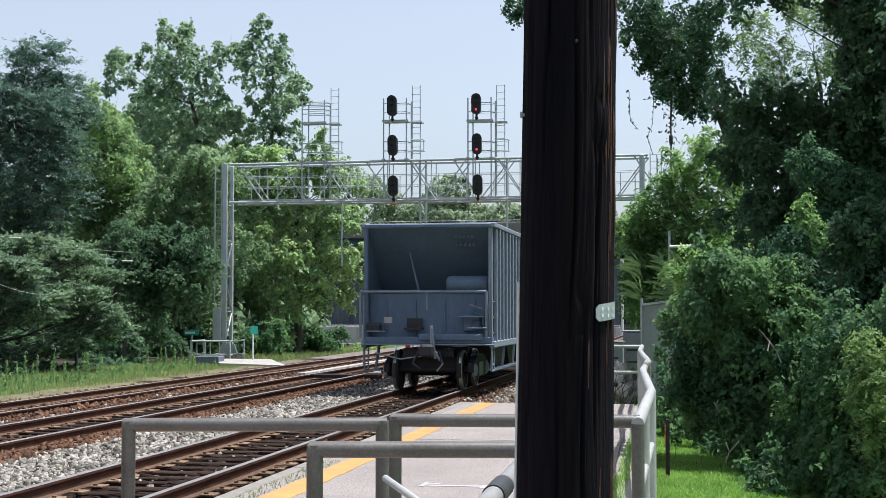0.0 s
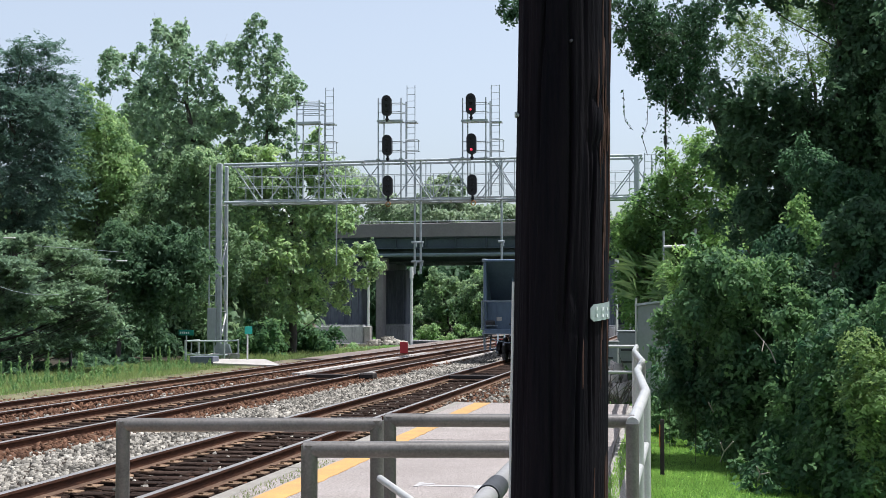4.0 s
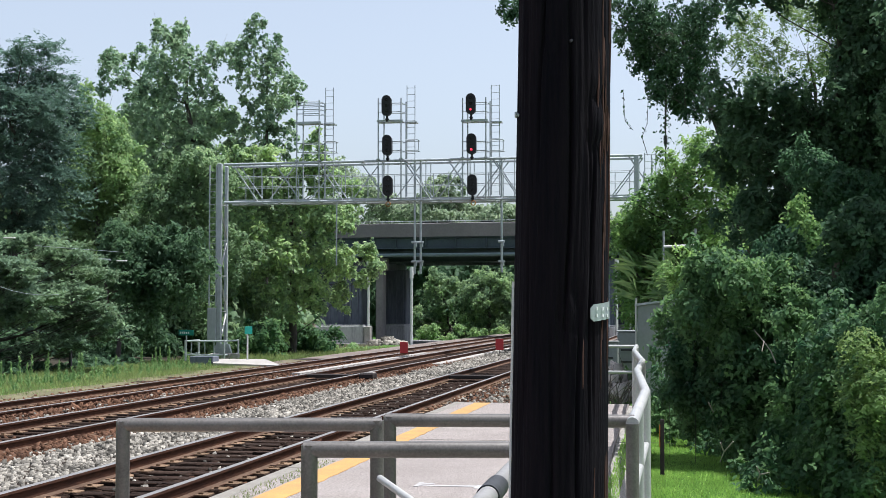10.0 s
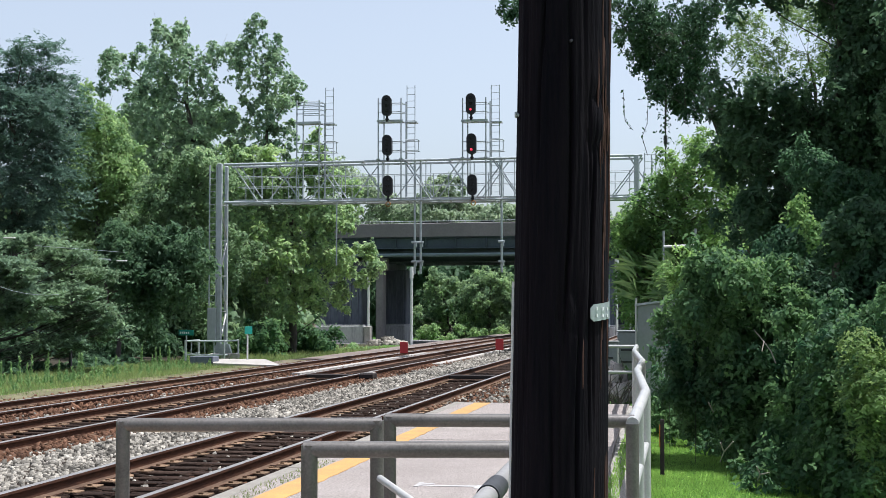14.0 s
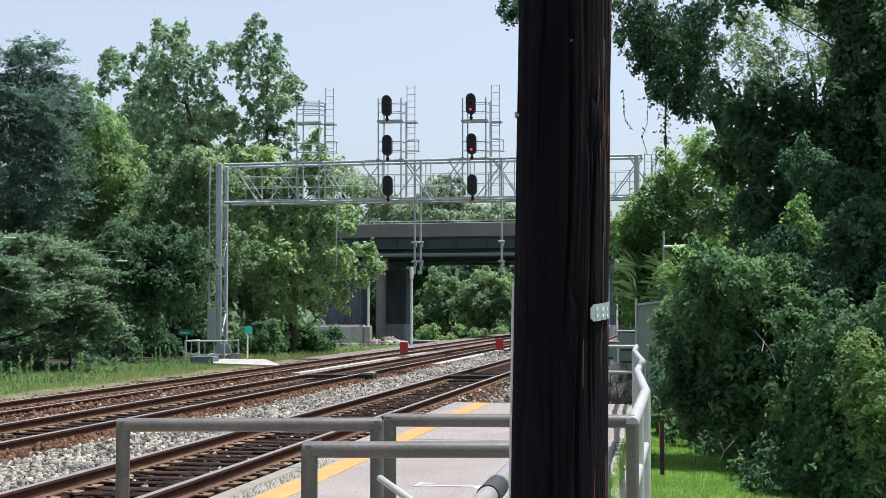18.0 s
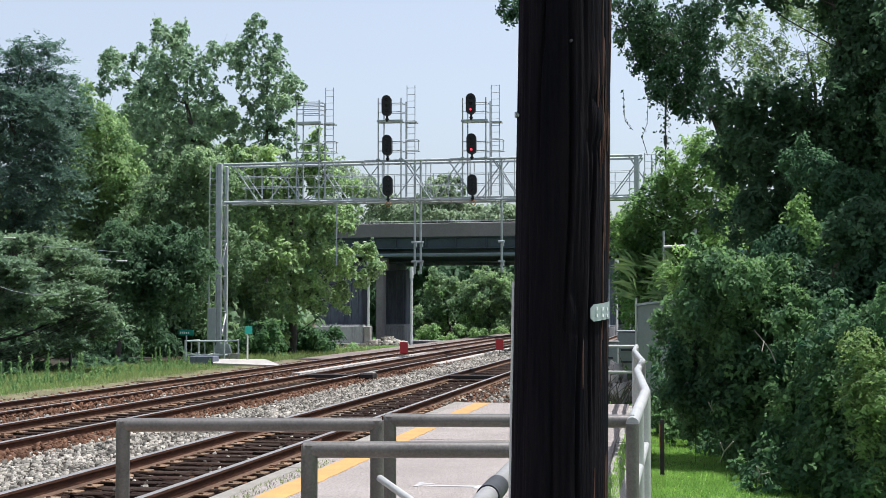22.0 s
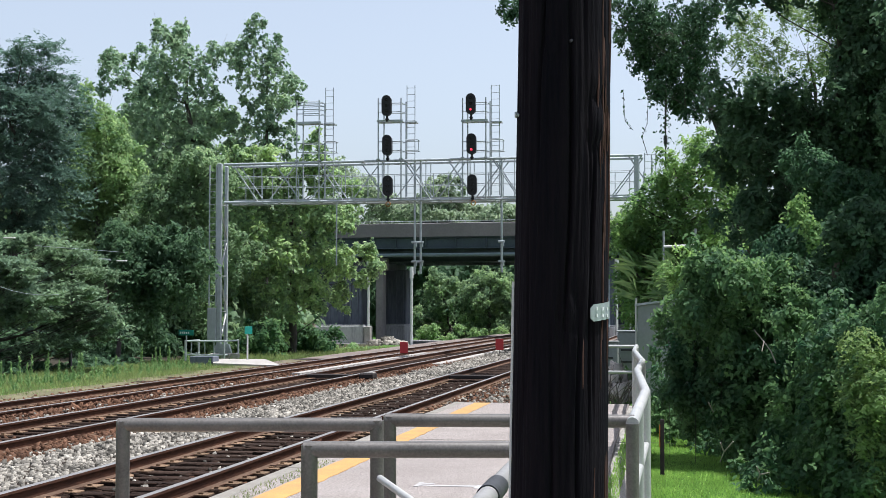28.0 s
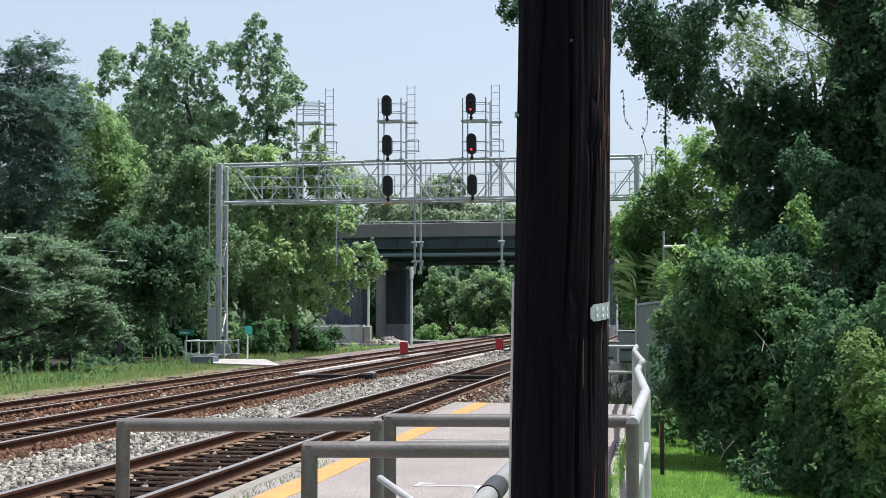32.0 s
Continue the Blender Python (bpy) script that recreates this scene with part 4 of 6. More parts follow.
part("deck_underside", Shape().box((0, WID / 2, 7.86), (90, WID - 0.6, 0.1)), GIRDER, bridge)
part("cap_beam", Shape().box((-14.6, WID / 2 + 0.6, 5.80), (3.4, WID - 1.4, 0.66), bevel=0.05), PIERCONC, bridge)
part("cap_beam", Shape().box((6.5, WID / 2 + 0.6, 5.80), (3.4, WID - 1.4, 0.66), bevel=0.05), PIERCONC, bridge)
part("service_pipe", Shape().tube((-45, 0.1, 6.50), (45, 0.1, 6.50), 0.15, n=12), PIPEBLUE, bridge, "pale blue-grey service pipe")
x = -28.0
while x < 14:
    part("pipe_hanger", Shape().box((x, 0.12, 6.76), (0.06, 0.05, 0.56)), GIRDER, bridge)
    x += 3.9
x = -14.0
while x < 12:
    part("rail_bracket", Shape().box((x, 0.18, 9.24), (0.10, 0.12, 0.16)), GALV, bridge)
    x += 2.4
part("parapet_rail", Shape().tube((-60, 0.18, 9.33), (60, 0.18, 9.33), 0.03, n=6), GALV, bridge)
for x in (-6.9, -2.5):
    part("drain_box", Shape().box((x, 0.25, 9.24), (3.2 if x < -5 else 1.2, 0.2, 0.09), bevel=0.02), DARKSTEEL, bridge)
# piers: ribbed wall columns on crash walls, with drain pipes down their sides
def pier(u, w, v, foot, wall_u, wall_w, wall_v, pipe_u, pipe_v, pipe_top=5.9):
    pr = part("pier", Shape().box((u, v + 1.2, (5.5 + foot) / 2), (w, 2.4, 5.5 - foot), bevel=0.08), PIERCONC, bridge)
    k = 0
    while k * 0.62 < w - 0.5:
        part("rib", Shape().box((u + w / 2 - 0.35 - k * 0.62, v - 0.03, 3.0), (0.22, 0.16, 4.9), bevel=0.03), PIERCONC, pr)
        k += 1
    part("crash_wall", Shape().box((wall_u, wall_v + 1.4, (foot + 0.57) / 2), (wall_w, 2.8, 0.57 - foot), bevel=0.10), CRASH, pr)
    part("wall_coping", Shape().box((wall_u, wall_v + 1.4, 0.60), (wall_w - 0.1, 2.7, 0.08), bevel=0.03), CRASH, pr)
    part("drain_pipe", Shape().tube((pipe_u, pipe_v, foot), (pipe_u, pipe_v, pipe_top), 0.10, n=10), LAMPWHITE, pr, "pale drain pipe")
    part("pipe_collar", Shape().tube((pipe_u, pipe_v, pipe_top - 0.9), (pipe_u, pipe_v, pipe_top + 0.05), 0.16, n=10), LAMPWHITE, pr)
    part("pipe_boot", Shape().tube((pipe_u, pipe_v, foot), (pipe_u, pipe_v, foot + 0.9), 0.14, n=10), LAMPWHITE, pr)


pier(-15.5, 3.7, 0.9, -1.25, -14.9, 4.5, -1.75, -12.3, -1.5)
pier(-13.0, 2.0, 9.4, -1.1, -12.7, 1.95, 7.9, -8.66, -1.2, 5.42)
pier(6.5, 2.7, 0.9, -1.0, 6.5, 3.4, -1.7, 8.4, -1.5)
pier(6.5, 2.7, 9.0, -1.0, 6.5, 3.4, 7.9, 8.4, 8.0)
part("column", Shape().box((-11.93, 1.0, 2.1), (0.60, 1.2, 6.2), bevel=0.06), CONCRETE, bridge, "paler concrete column")
part("bearing_block", Shape().box((-11.83, 0.95, 5.76), (0.82, 1.3, 1.08), bevel=0.04), CONCRETE, bridge)
part("pipe_block", Shape().box((-12.3, -1.6, -0.35), (0.52, 0.5, 1.75), bevel=0.04), PAD, bridge, "pale concrete block at the drain pipe foot")
# earth ramps carry the road away on both sides
for lo, hi in ((-950, -31), (34, 950)):
    ramp = Shape().prism([(-9.5, -1.2), (0.4, 7.9), (WID - 0.4, 7.9), (WID + 9.5, -1.2)], lo, hi, "x")
    e = part("embankment", ramp, GRASS)
    e.matrix_basis = pose(-14, 118, 0, 0, 0, -4)
    tagged(e, "grass-covered earth embankment carrying the road", "embankment", kind="structure")
sb = Shape()
sb.add([(-29.3 + 0.35 * i, 97 + 0.5 * j, -0.95 + 2.4 * math.exp(-((i - 6.5) / 4.2) ** 2 - ((j - 4) / 2.6) ** 2) + 0.45 * noise.noise(Vector((i * 0.6, j * 0.7, 5.0)))) for j in range(9) for i in range(14)],
       [(j * 14 + i, j * 14 + i + 1, j * 14 + i + 15, j * 14 + i + 14) for j in range(8) for i in range(13)], True)
tagged(part("soil_bank", sb, SOIL), "bare tan soil bank between the trees and the bridge", "soil bank", kind="stuff")
hp = thing("stone_heap", "low heap of grey stones beside the bridge pier", "stone heap", (-24.3, 115.4, -1.05))
hr = np.random.default_rng(11)
k = 260
ang, rad = hr.uniform(0, 6.28, k), np.sqrt(hr.uniform(0, 1, k))
hc = np.stack([np.cos(ang) * rad * 1.6, np.sin(ang) * rad * 1.0, (1 - rad) * 0.55 + 0.1], 1)
hv = stones(hr, k, 0, 0.001, 0, 0.001, 0, 0.24) + hc[:, None]
soup("stones", hv, STONE_FACES, STONE, hp)


# ---- road vehicles ----
def wheel_on(parent, x, y, r=0.34, w=0.22):
    wh = part("wheel", Shape().turned([(0.0, -w / 2), (r * 0.9, -w / 2), (r, -w / 2 + 0.03), (r, w / 2 - 0.03), (r * 0.9, w / 2), (0.0, w / 2)], (0, 0, 0), "y", 18), TYRE, parent)
    wh.location = (x, y, r)
    part("rim", Shape().turned([(0.0, -w / 2 - 0.012), (r * 0.6, -w / 2 - 0.012), (r * 0.62, -w / 2 + 0.02)], (0, 0, 0), "y", 14), GALV, wh)


def vehicle(name, label, category, outline, glass, paint, width, axles, screen):
    """Front end at x = 0, body behind it; outlines are (x, z)."""
    v = thing(name, label, category)
    sh = Shape().prism(outline, -width / 2, width / 2, "y")
    bm = bmesh.new()
    bm.from_mesh(sh.mesh("b"))
    bmesh.ops.bevel(bm, geom=[e for e in bm.edges], offset=0.05, segments=2, affect="EDGES")
    me = bpy.data.meshes.new("body")
    bm.to_mesh(me)
    bm.free()
    me.materials.append(paint)
    part("body", me, paint, v)
    for g in glass:
        for s in (-1, 1):
            part("side_window", Shape().prism(g, s * (width / 2 - 0.01), s * (width / 2 + 0.012), "y"), GLASS, v)
    (xa, za), (xb, zb) = screen
    d = Vector((za - zb, 0, xb - xa)).normalized() * -0.02
    part("windscreen", Shape().add([(xa + a, y, za + b) for a, b in ((0, 0), (d.x, d.z)) for y in (-width / 2 + 0.12, width / 2 - 0.12)] +
                                   [(xb + a, y, zb + b) for a, b in ((0, 0), (d.x, d.z)) for y in (-width / 2 + 0.2, width / 2 - 0.2)],
                                   [(0, 1, 5, 4), (2, 6, 7, 3), (0, 4, 6, 2), (1, 3, 7, 5), (0, 2, 3, 1), (4, 5, 7, 6)]), SCREEN, v)
    # Wedge beside the screen in the same pale colour, as reflected sky.
    part("quarter_window", Shape().prism([(xa - 0.04, za - 0.02), (xa - 0.48, za - 0.02), (xb - 0.10, zb - 0.09), (xb + 0.02, zb - 0.06)], -width / 2 - 0.012, -width / 2 + 0.01, "y"), SCREEN, v)
    for a in axles:
        for s in (-1, 1):
            wheel_on(v, a, s * (width / 2 - 0.12))
    for s in (-1, 1):
        part("headlight", Shape().box((-0.06, s * (width / 2 - 0.25), 0.72), (0.14, 0.34, 0.16), bevel=0.03), LAMPWHITE, v)
    return v


low_van = vehicle("delivery_van", "white low-roofed delivery van driving over the bridge", "van",
                  [(-5.2, 0.35), (-5.25, 1.75), (-5.05, 1.98), (-2.3, 1.98), (-1.9, 1.92), (-1.0, 1.22), (-0.15, 1.0), (0.0, 0.75), (0.0, 0.35)],
                  [[(-2.35, 1.25), (-2.3, 1.76), (-2.02, 1.74), (-1.52, 1.25)]], WHITE, 1.95, (-0.9, -4.2), ((-1.0, 1.25), (-1.88, 1.9)))
high_van = vehicle("panel_van", "white high-roofed panel van driving over the bridge", "van",
                   [(-6.8, 0.35), (-6.85, 2.55), (-6.7, 2.76), (-2.75, 2.78), (-2.45, 2.62), (-1.85, 2.45), (-0.95, 1.45), (-0.15, 1.15), (0.0, 0.8), (0.0, 0.35)],
                   [[(-2.35, 1.4), (-2.3, 2.0), (-1.85, 1.95), (-1.35, 1.4)]], WHITE, 2.05, (-0.95, -5.4), ((-0.95, 1.48), (-1.75, 2.33)))
SEDAN = [(-4.7, 0.4), (-4.72, 0.85), (-4.3, 1.02), (-3.75, 1.05), (-3.05, 1.45), (-2.0, 1.47), (-1.15, 1.02), (-0.2, 0.85), (0.0, 0.65), (0.0, 0.38)]
SEDAN_GLASS = [[(-3.62, 1.06), (-3.02, 1.37), (-2.62, 1.39), (-2.62, 1.04)], [(-2.54, 1.04), (-2.54, 1.39), (-2.2, 1.39), (-1.75, 1.03)]]
sedan_a = vehicle("sedan", "grey-white sedan driving over the bridge", "car", SEDAN, SEDAN_GLASS, SILVER, 1.8, (-0.85, -3.7), ((-1.15, 1.05), (-1.95, 1.46)))
sedan_b = copy_thing(sedan_a, pose(0, 0, 0))
sedan_c = copy_thing(sedan_a, pose(0, 0, 0))
suv = vehicle("suv", "dark blue off-road car with silver nose driving over the bridge", "car",
              [(-4.75, 0.45), (-4.8, 1.2), (-4.55, 1.78), (-4.2, 1.86), (-2.5, 1.84), (-2.2, 1.76), (-1.35, 1.22), (-0.2, 1.05), (0.0, 0.8), (0.0, 0.42)],
              [[(-4.4, 1.24), (-4.2, 1.7), (-3.3, 1.72), (-3.3, 1.24)], [(-3.2, 1.24), (-3.2, 1.72), (-2.4, 1.7), (-1.75, 1.24)]], NAVY, 1.9, (-0.9, -3.8), ((-1.35, 1.25), (-2.18, 1.75)))
# White instead of silver: reflected sky is put into the paint.
part("bonnet", Shape().prism([(-1.32, 1.235), (-0.22, 1.065), (0.02, 0.82), (0.02, 0.50), (-0.16, 0.50), (-0.3, 0.90), (-1.3, 1.13)], -0.965, 0.965, "y"), WHITE, suv, "silver nose and bonnet, whitened for sky reflection")
part("grille", Shape().box((0.02, 0, 0.8), (0.06, 1.2, 0.24), bevel=0.02), SILVER, suv)

truck = thing("truck", "dark car-carrier truck with white cab driving over the bridge", "truck")
part("trailer_side", Shape().box((-11.2, -1.2, 1.75), (11.8, 0.06, 1.5), bevel=0.01), TRAILER, truck)
part("trailer_side", Shape().box((-11.2, 1.2, 1.75), (11.8, 0.06, 1.5), bevel=0.01), TRAILER, truck)
part("trailer_floor", Shape().box((-11.2, 0, 1.0), (11.8, 2.34, 0.16)), DARKSTEEL, truck)
part("upper_deck", Shape().box((-11.2, 0, 2.72), (11.8, 2.34, 0.1)), DARKSTEEL, truck)
for s in (-1, 1):
    for z, r, m in ((2.9, 0.05, PIPEWHITE), (0.92, 0.05, PIPEWHITE), (3.35, 0.05, TRAILER)):
        part("side_rail", Shape().tube((-17.1, s * 1.22, z), (-5.3, s * 1.22, z), r, n=6), m, truck)
    part("roof_rail", Shape().box((-11.2, s * 1.2, 3.92), (11.8, 0.08, 0.32), bevel=0.02), TRAILER, truck)
    for k in range(7):
        part("stanchion", Shape().box((-16.9 + k * 1.9, s * 1.2, 3.3), (0.1, 0.07, 1.3)), TRAILER, truck)
part("cab", Shape().prism([(-2.6, 0.6), (-2.6, 2.9), (-2.0, 3.5), (-0.9, 3.4), (-0.35, 2.2), (0.0, 1.9), (0.0, 0.5)], -1.15, 1.15, "y"), WHITE, truck, "white truck cab")
part("cab_window", Shape().prism([(-1.5, 2.0), (-1.5, 2.8), (-0.8, 2.8), (-0.5, 2.0)], -1.17, -1.14, "y"), GLASS, truck)
part("chassis", Shape().box((-4.0, 0, 0.85), (4.0, 1.0, 0.25)), DARKSTEEL, truck)
for a in (-1.0, -4.0, -5.2, -13.5, -14.7):
    for s in (-1, 1):
        wheel_on(truck, a, s * 1.05, 0.5, 0.3)

# ---- hopper car ----
hop = thing("hopper_car", "dark blue-grey open hopper railcar seen from its end", "railcar")
L, HW = 15.5, 1.49
for s in (-1, 1):
    wall = part("side_sheet", Shape().box((s * (HW - 0.02), L / 2, 2.41), (0.04, L - 0.3, 2.76)), HOPPER, hop)
    for k in range(25):
        part("rib", Shape().box((s * (HW + 0.05), 0.45 + k * (L - 0.9) / 24, 2.42), (0.09, 0.10, 2.66), bevel=0.012), HOPPERLIGHT, wall)
    part("top_chord", Shape().box((s * HW, L / 2, 3.82), (0.20, L - 0.1, 0.12), bevel=0.02), HOPPERLIGHT, hop)
    part("side_sill", Shape().box((s * (HW + 0.02), L / 2, 1.06), (0.14, L - 0.1, 0.16), bevel=0.02), HOPPERLIGHT, hop)
    # Left post in the body grey, right post in the lighter trim grey.
    part("corner_post", Shape().box((s * (HW - 0.02), 0.14, 2.41), (0.10, 0.12, 2.78), bevel=0.02), HOPPER if s < 0 else HOPPERLIGHT, hop)
for yy, sg in ((0, 1), (L, -1)):
    part("end_chord", Shape().box((0, yy + sg * 0.10, 3.81), (2 * HW, 0.14, 0.10), bevel=0.02), HOPPER, hop)
    part("slope_sheet", Shape().add([(-HW + 0.04, yy + sg * 0.16, 3.76), (HW - 0.04, yy + sg * 0.16, 3.76), (HW - 0.04, yy + sg * 2.6, 1.5), (-HW + 0.04, yy + sg * 2.6, 1.5),
                                    (-HW + 0.04, yy + sg * 0.22, 3.80), (HW - 0.04, yy + sg * 0.22, 3.80), (HW - 0.04, yy + sg * 2.66, 1.54), (-HW + 0.04, yy + sg * 2.66, 1.54)],
                                   [(0, 1, 2, 3), (4, 7, 6, 5), (0, 4, 5, 1), (2, 6, 7, 3), (0, 3, 7, 4), (1, 5, 6, 2)]), HOPPER, hop)
    part("end_panel", Shape().box((0, yy + sg * 0.42, 1.68), (2 * HW - 0.1, 0.06, 1.12), bevel=0.01), HOPPER, hop)
    part("end_sill", Shape().box((0, yy + sg * 0.12, 1.15), (3.08, 0.20, 0.16), bevel=0.02), HOPPER, hop)
    part("sill_lip", Shape().box((0, yy + sg * 0.08, 1.055), (3.14, 0.26, 0.035), bevel=0.01), HOPPERLIGHT, hop)
    part("draft_beam", Shape().box((0.55, yy + sg * 0.02, 1.22), (1.5, 0.12, 0.16), bevel=0.03), HOPPER, hop)
    for kx in (-1.05, -0.35, 0.35, 1.05):
        part("panel_rib", Shape().box((kx, yy + sg * 0.375, 1.68), (0.06, 0.04, 0.9), bevel=0.012), HOPPER, hop)
    part("shear_plate", Shape().box((0, yy + sg * 0.6, 1.18), (2 * HW - 0.2, 1.0, 0.06)), HOPPER, hop)
    part("end_rail", Shape().path([(-1.58, yy, 1.2), (-1.58, yy, 2.28), (HW - 0.1, yy, 2.28), (HW - 0.1, yy, 1.2)], 0.03, n=8), HOPPERLIGHT, hop)
    part("rail_post", Shape().tube((0.0, yy, 1.85), (0.0, yy, 2.28), 0.025, n=6), HOPPERLIGHT, hop)
    part("stiffener", Shape().prism([(-0.53, 3.2), (-0.50, 3.2), (-0.26, 2.25), (-0.31, 2.25)], yy + sg * 0.55, yy + sg * 0.60, "y"), HOPPER, hop)
    cp = part("coupler", Shape().box((0.02, yy - sg * 0.25, 0.92), (0.24, 0.6, 0.22), bevel=0.03).box((0.1, yy - sg * 0.5, 0.92), (0.30, 0.2, 0.30), bevel=0.05), DARKSTEEL, hop)
    part("coupler_lever", Shape().path([(0.12, yy - sg * 0.1, 1.5), (0.16, yy - sg * 0.15, 1.25), (0.22, yy - sg * 0.2, 0.85), (0.35, yy - sg * 0.2, 0.7)], 0.035, n=6), HOPPERLIGHT, cp)
    part("uncoupling_rod", Shape().path([(-1.2, yy - sg * 0.12, 0.86), (-0.6, yy - sg * 0.15, 0.72), (0.0, yy - sg * 0.15, 0.80)], 0.018, n=6), HOPPERLIGHT, cp)
    part("air_hose", Shape().path([(0.3, yy - sg * 0.1, 0.9), (0.42, yy - sg * 0.3, 0.6), (0.3, yy - sg * 0.4, 0.45)], 0.03, n=6), DARKSTEEL, cp)
tank = part("air_tank", Shape().turned([(0.0, -0.50), (0.14, -0.50), (0.19, -0.44), (0.19, 0.44), (0.14, 0.50), (0.0, 0.50)], (0.90, 0.45, 2.46), "x", 18), HOPPER, hop, "brake air tank")
for dx in (-0.3, 0.3):
    part("strap", Shape().turned([(0.203, -0.03), (0.2, 0.03)], (0.90 + dx, 0.45, 2.46), "x", 18), HOPPER, tank)
part("tank_pipe", Shape().path([(0.78, 0.6, 2.22), (0.74, 0.62, 1.9), (0.7, 0.7, 1.5)], 0.02, n=6), HOPPERLIGHT, hop)
part("tank_pipe", Shape().path([(1.05, 0.6, 2.22), (1.0, 0.62, 2.0)], 0.02, n=6), HOPPERLIGHT, hop)
gear = part("brake_gear", Shape().box((1.0, 0.45, 1.55), (0.42, 0.35, 0.40), bevel=0.03).path([(1.0, 0.3, 1.82), (1.28, 0.2, 1.72), (1.3, 0.2, 1.45)], 0.025, n=6), HOPPER, hop)
part("brake_wheel", Shape().turned([(0.10, -0.015), (0.125, 0), (0.10, 0.015), (0.10, -0.015)], (1.12, 0.2, 1.50), "y", 20), HOPPER, gear)
part("gear_shelf", Shape().box((1.02, 0.28, 1.70), (0.62, 0.4, 0.03)).tube((0.98, 0.1, 1.98), (1.28, 0.1, 1.88), 0.02, n=6), HOPPERLIGHT, gear)
part("lever_link", Shape().box((0.13, -0.12, 1.28), (0.07, 0.05, 0.42), bevel=0.015), WHITEPAINT, hop, "pale vertical lever link")
part("lever_hook", Shape().path([(0.14, -0.14, 1.06), (0.17, -0.18, 0.92), (0.27, -0.2, 0.86), (0.22, -0.2, 0.74)], 0.035, n=7), WHITEPAINT, hop)
part("end_grab", Shape().path([(-1.40, 0.02, 1.36), (-1.40, -0.05, 1.36), (-1.00, -0.05, 1.36), (-1.00, 0.02, 1.36)], 0.016, n=6), HOPPERLIGHT, hop)
part("end_grab", Shape().path([(0.95, 0.02, 1.44), (0.95, -0.05, 1.44), (1.40, -0.05, 1.44), (1.40, 0.02, 1.44)], 0.016, n=6), HOPPERLIGHT, hop)
part("train_pipe", Shape().path([(-0.15, 0.1, 1.0), (-0.2, -0.15, 0.84), (-0.28, -0.25, 0.62), (-0.1, -0.3, 0.5)], 0.032, n=7), DARKSTEEL, hop)
part("step_plate", Shape().box((-0.35, 0.2, 1.42), (0.42, 0.30, 0.05)).box((-0.35, 0.32, 1.55), (0.36, 0.04, 0.22)), DARKSTEEL, hop)
part("retainer_valve", Shape().box((-1.28, 0.12, 1.45), (0.34, 0.22, 0.22), bevel=0.04).tube((-1.45, 0.05, 1.5), (-1.1, 0.05, 1.5), 0.05), DARKSTEEL, hop)
part("placard", Shape().box((-0.93, 0.04, 1.62), (0.20, 0.015, 0.14)), WHITEPAINT, hop, "small white placard")
for row in range(2):
    for k in range(5):
        part("mark_bar", Shape().box((0.62 + k * 0.10, 0.30 + 0.19 * row, 3.56 - 0.18 * row), (0.07, 0.02, 0.08)), HOPPERMARK, hop)
for s in (-1, 1):
    lad = part("end_ladder", Shape().tube((s * (HW + 0.02), 0.02, 0.55), (s * (HW + 0.02), 0.02, 2.2), 0.02, n=6), HOPPERLIGHT, hop)
    for k in range(5):
        part("rung", Shape().tube((s * (HW + 0.02), 0.02, 0.6 + k * 0.36), (s * (HW + 0.02), 0.4, 0.6 + k * 0.36), 0.016, n=6), HOPPERLIGHT, lad)
    part("sill_step", Shape().path([(s * 1.5, 0.1, 1.0), (s * 1.5, 0.1, 0.45), (s * 1.5, 0.5, 0.45), (s * 1.5, 0.5, 1.0)], 0.022, n=6), HOPPERLIGHT, hop)
for k in range(3):
    y0 = 4.2 + k * 2.6
    part("hopper_chute", Shape().prism([(y0, 1.0), (y0 + 2.3, 1.0), (y0 + 1.5, 0.32), (y0 + 0.8, 0.32)], -0.95, 0.95, "x"), DARKSTEEL, hop)
part("centre_sill", Shape().box((0, L / 2, 0.92), (0.4, L - 0.4, 0.3)), DARKSTEEL, hop)
for s in (-1, 1):
    for k in range(7):
        lo_y = 0.7 + k * 2.05
        part("side_strut", Shape().prism([(lo_y + 0.40, 1.0), (lo_y + 0.52, 1.0), (lo_y + 0.10, 0.42), (lo_y, 0.42)], s * 1.36, s * 1.41, "x"), HOPPERLIGHT, hop)
    part("lower_rail", Shape().box((s * 1.36, L / 2, 0.43), (0.10, L - 2.2, 0.07), bevel=0.015), HOPPER, hop)
wheels = []
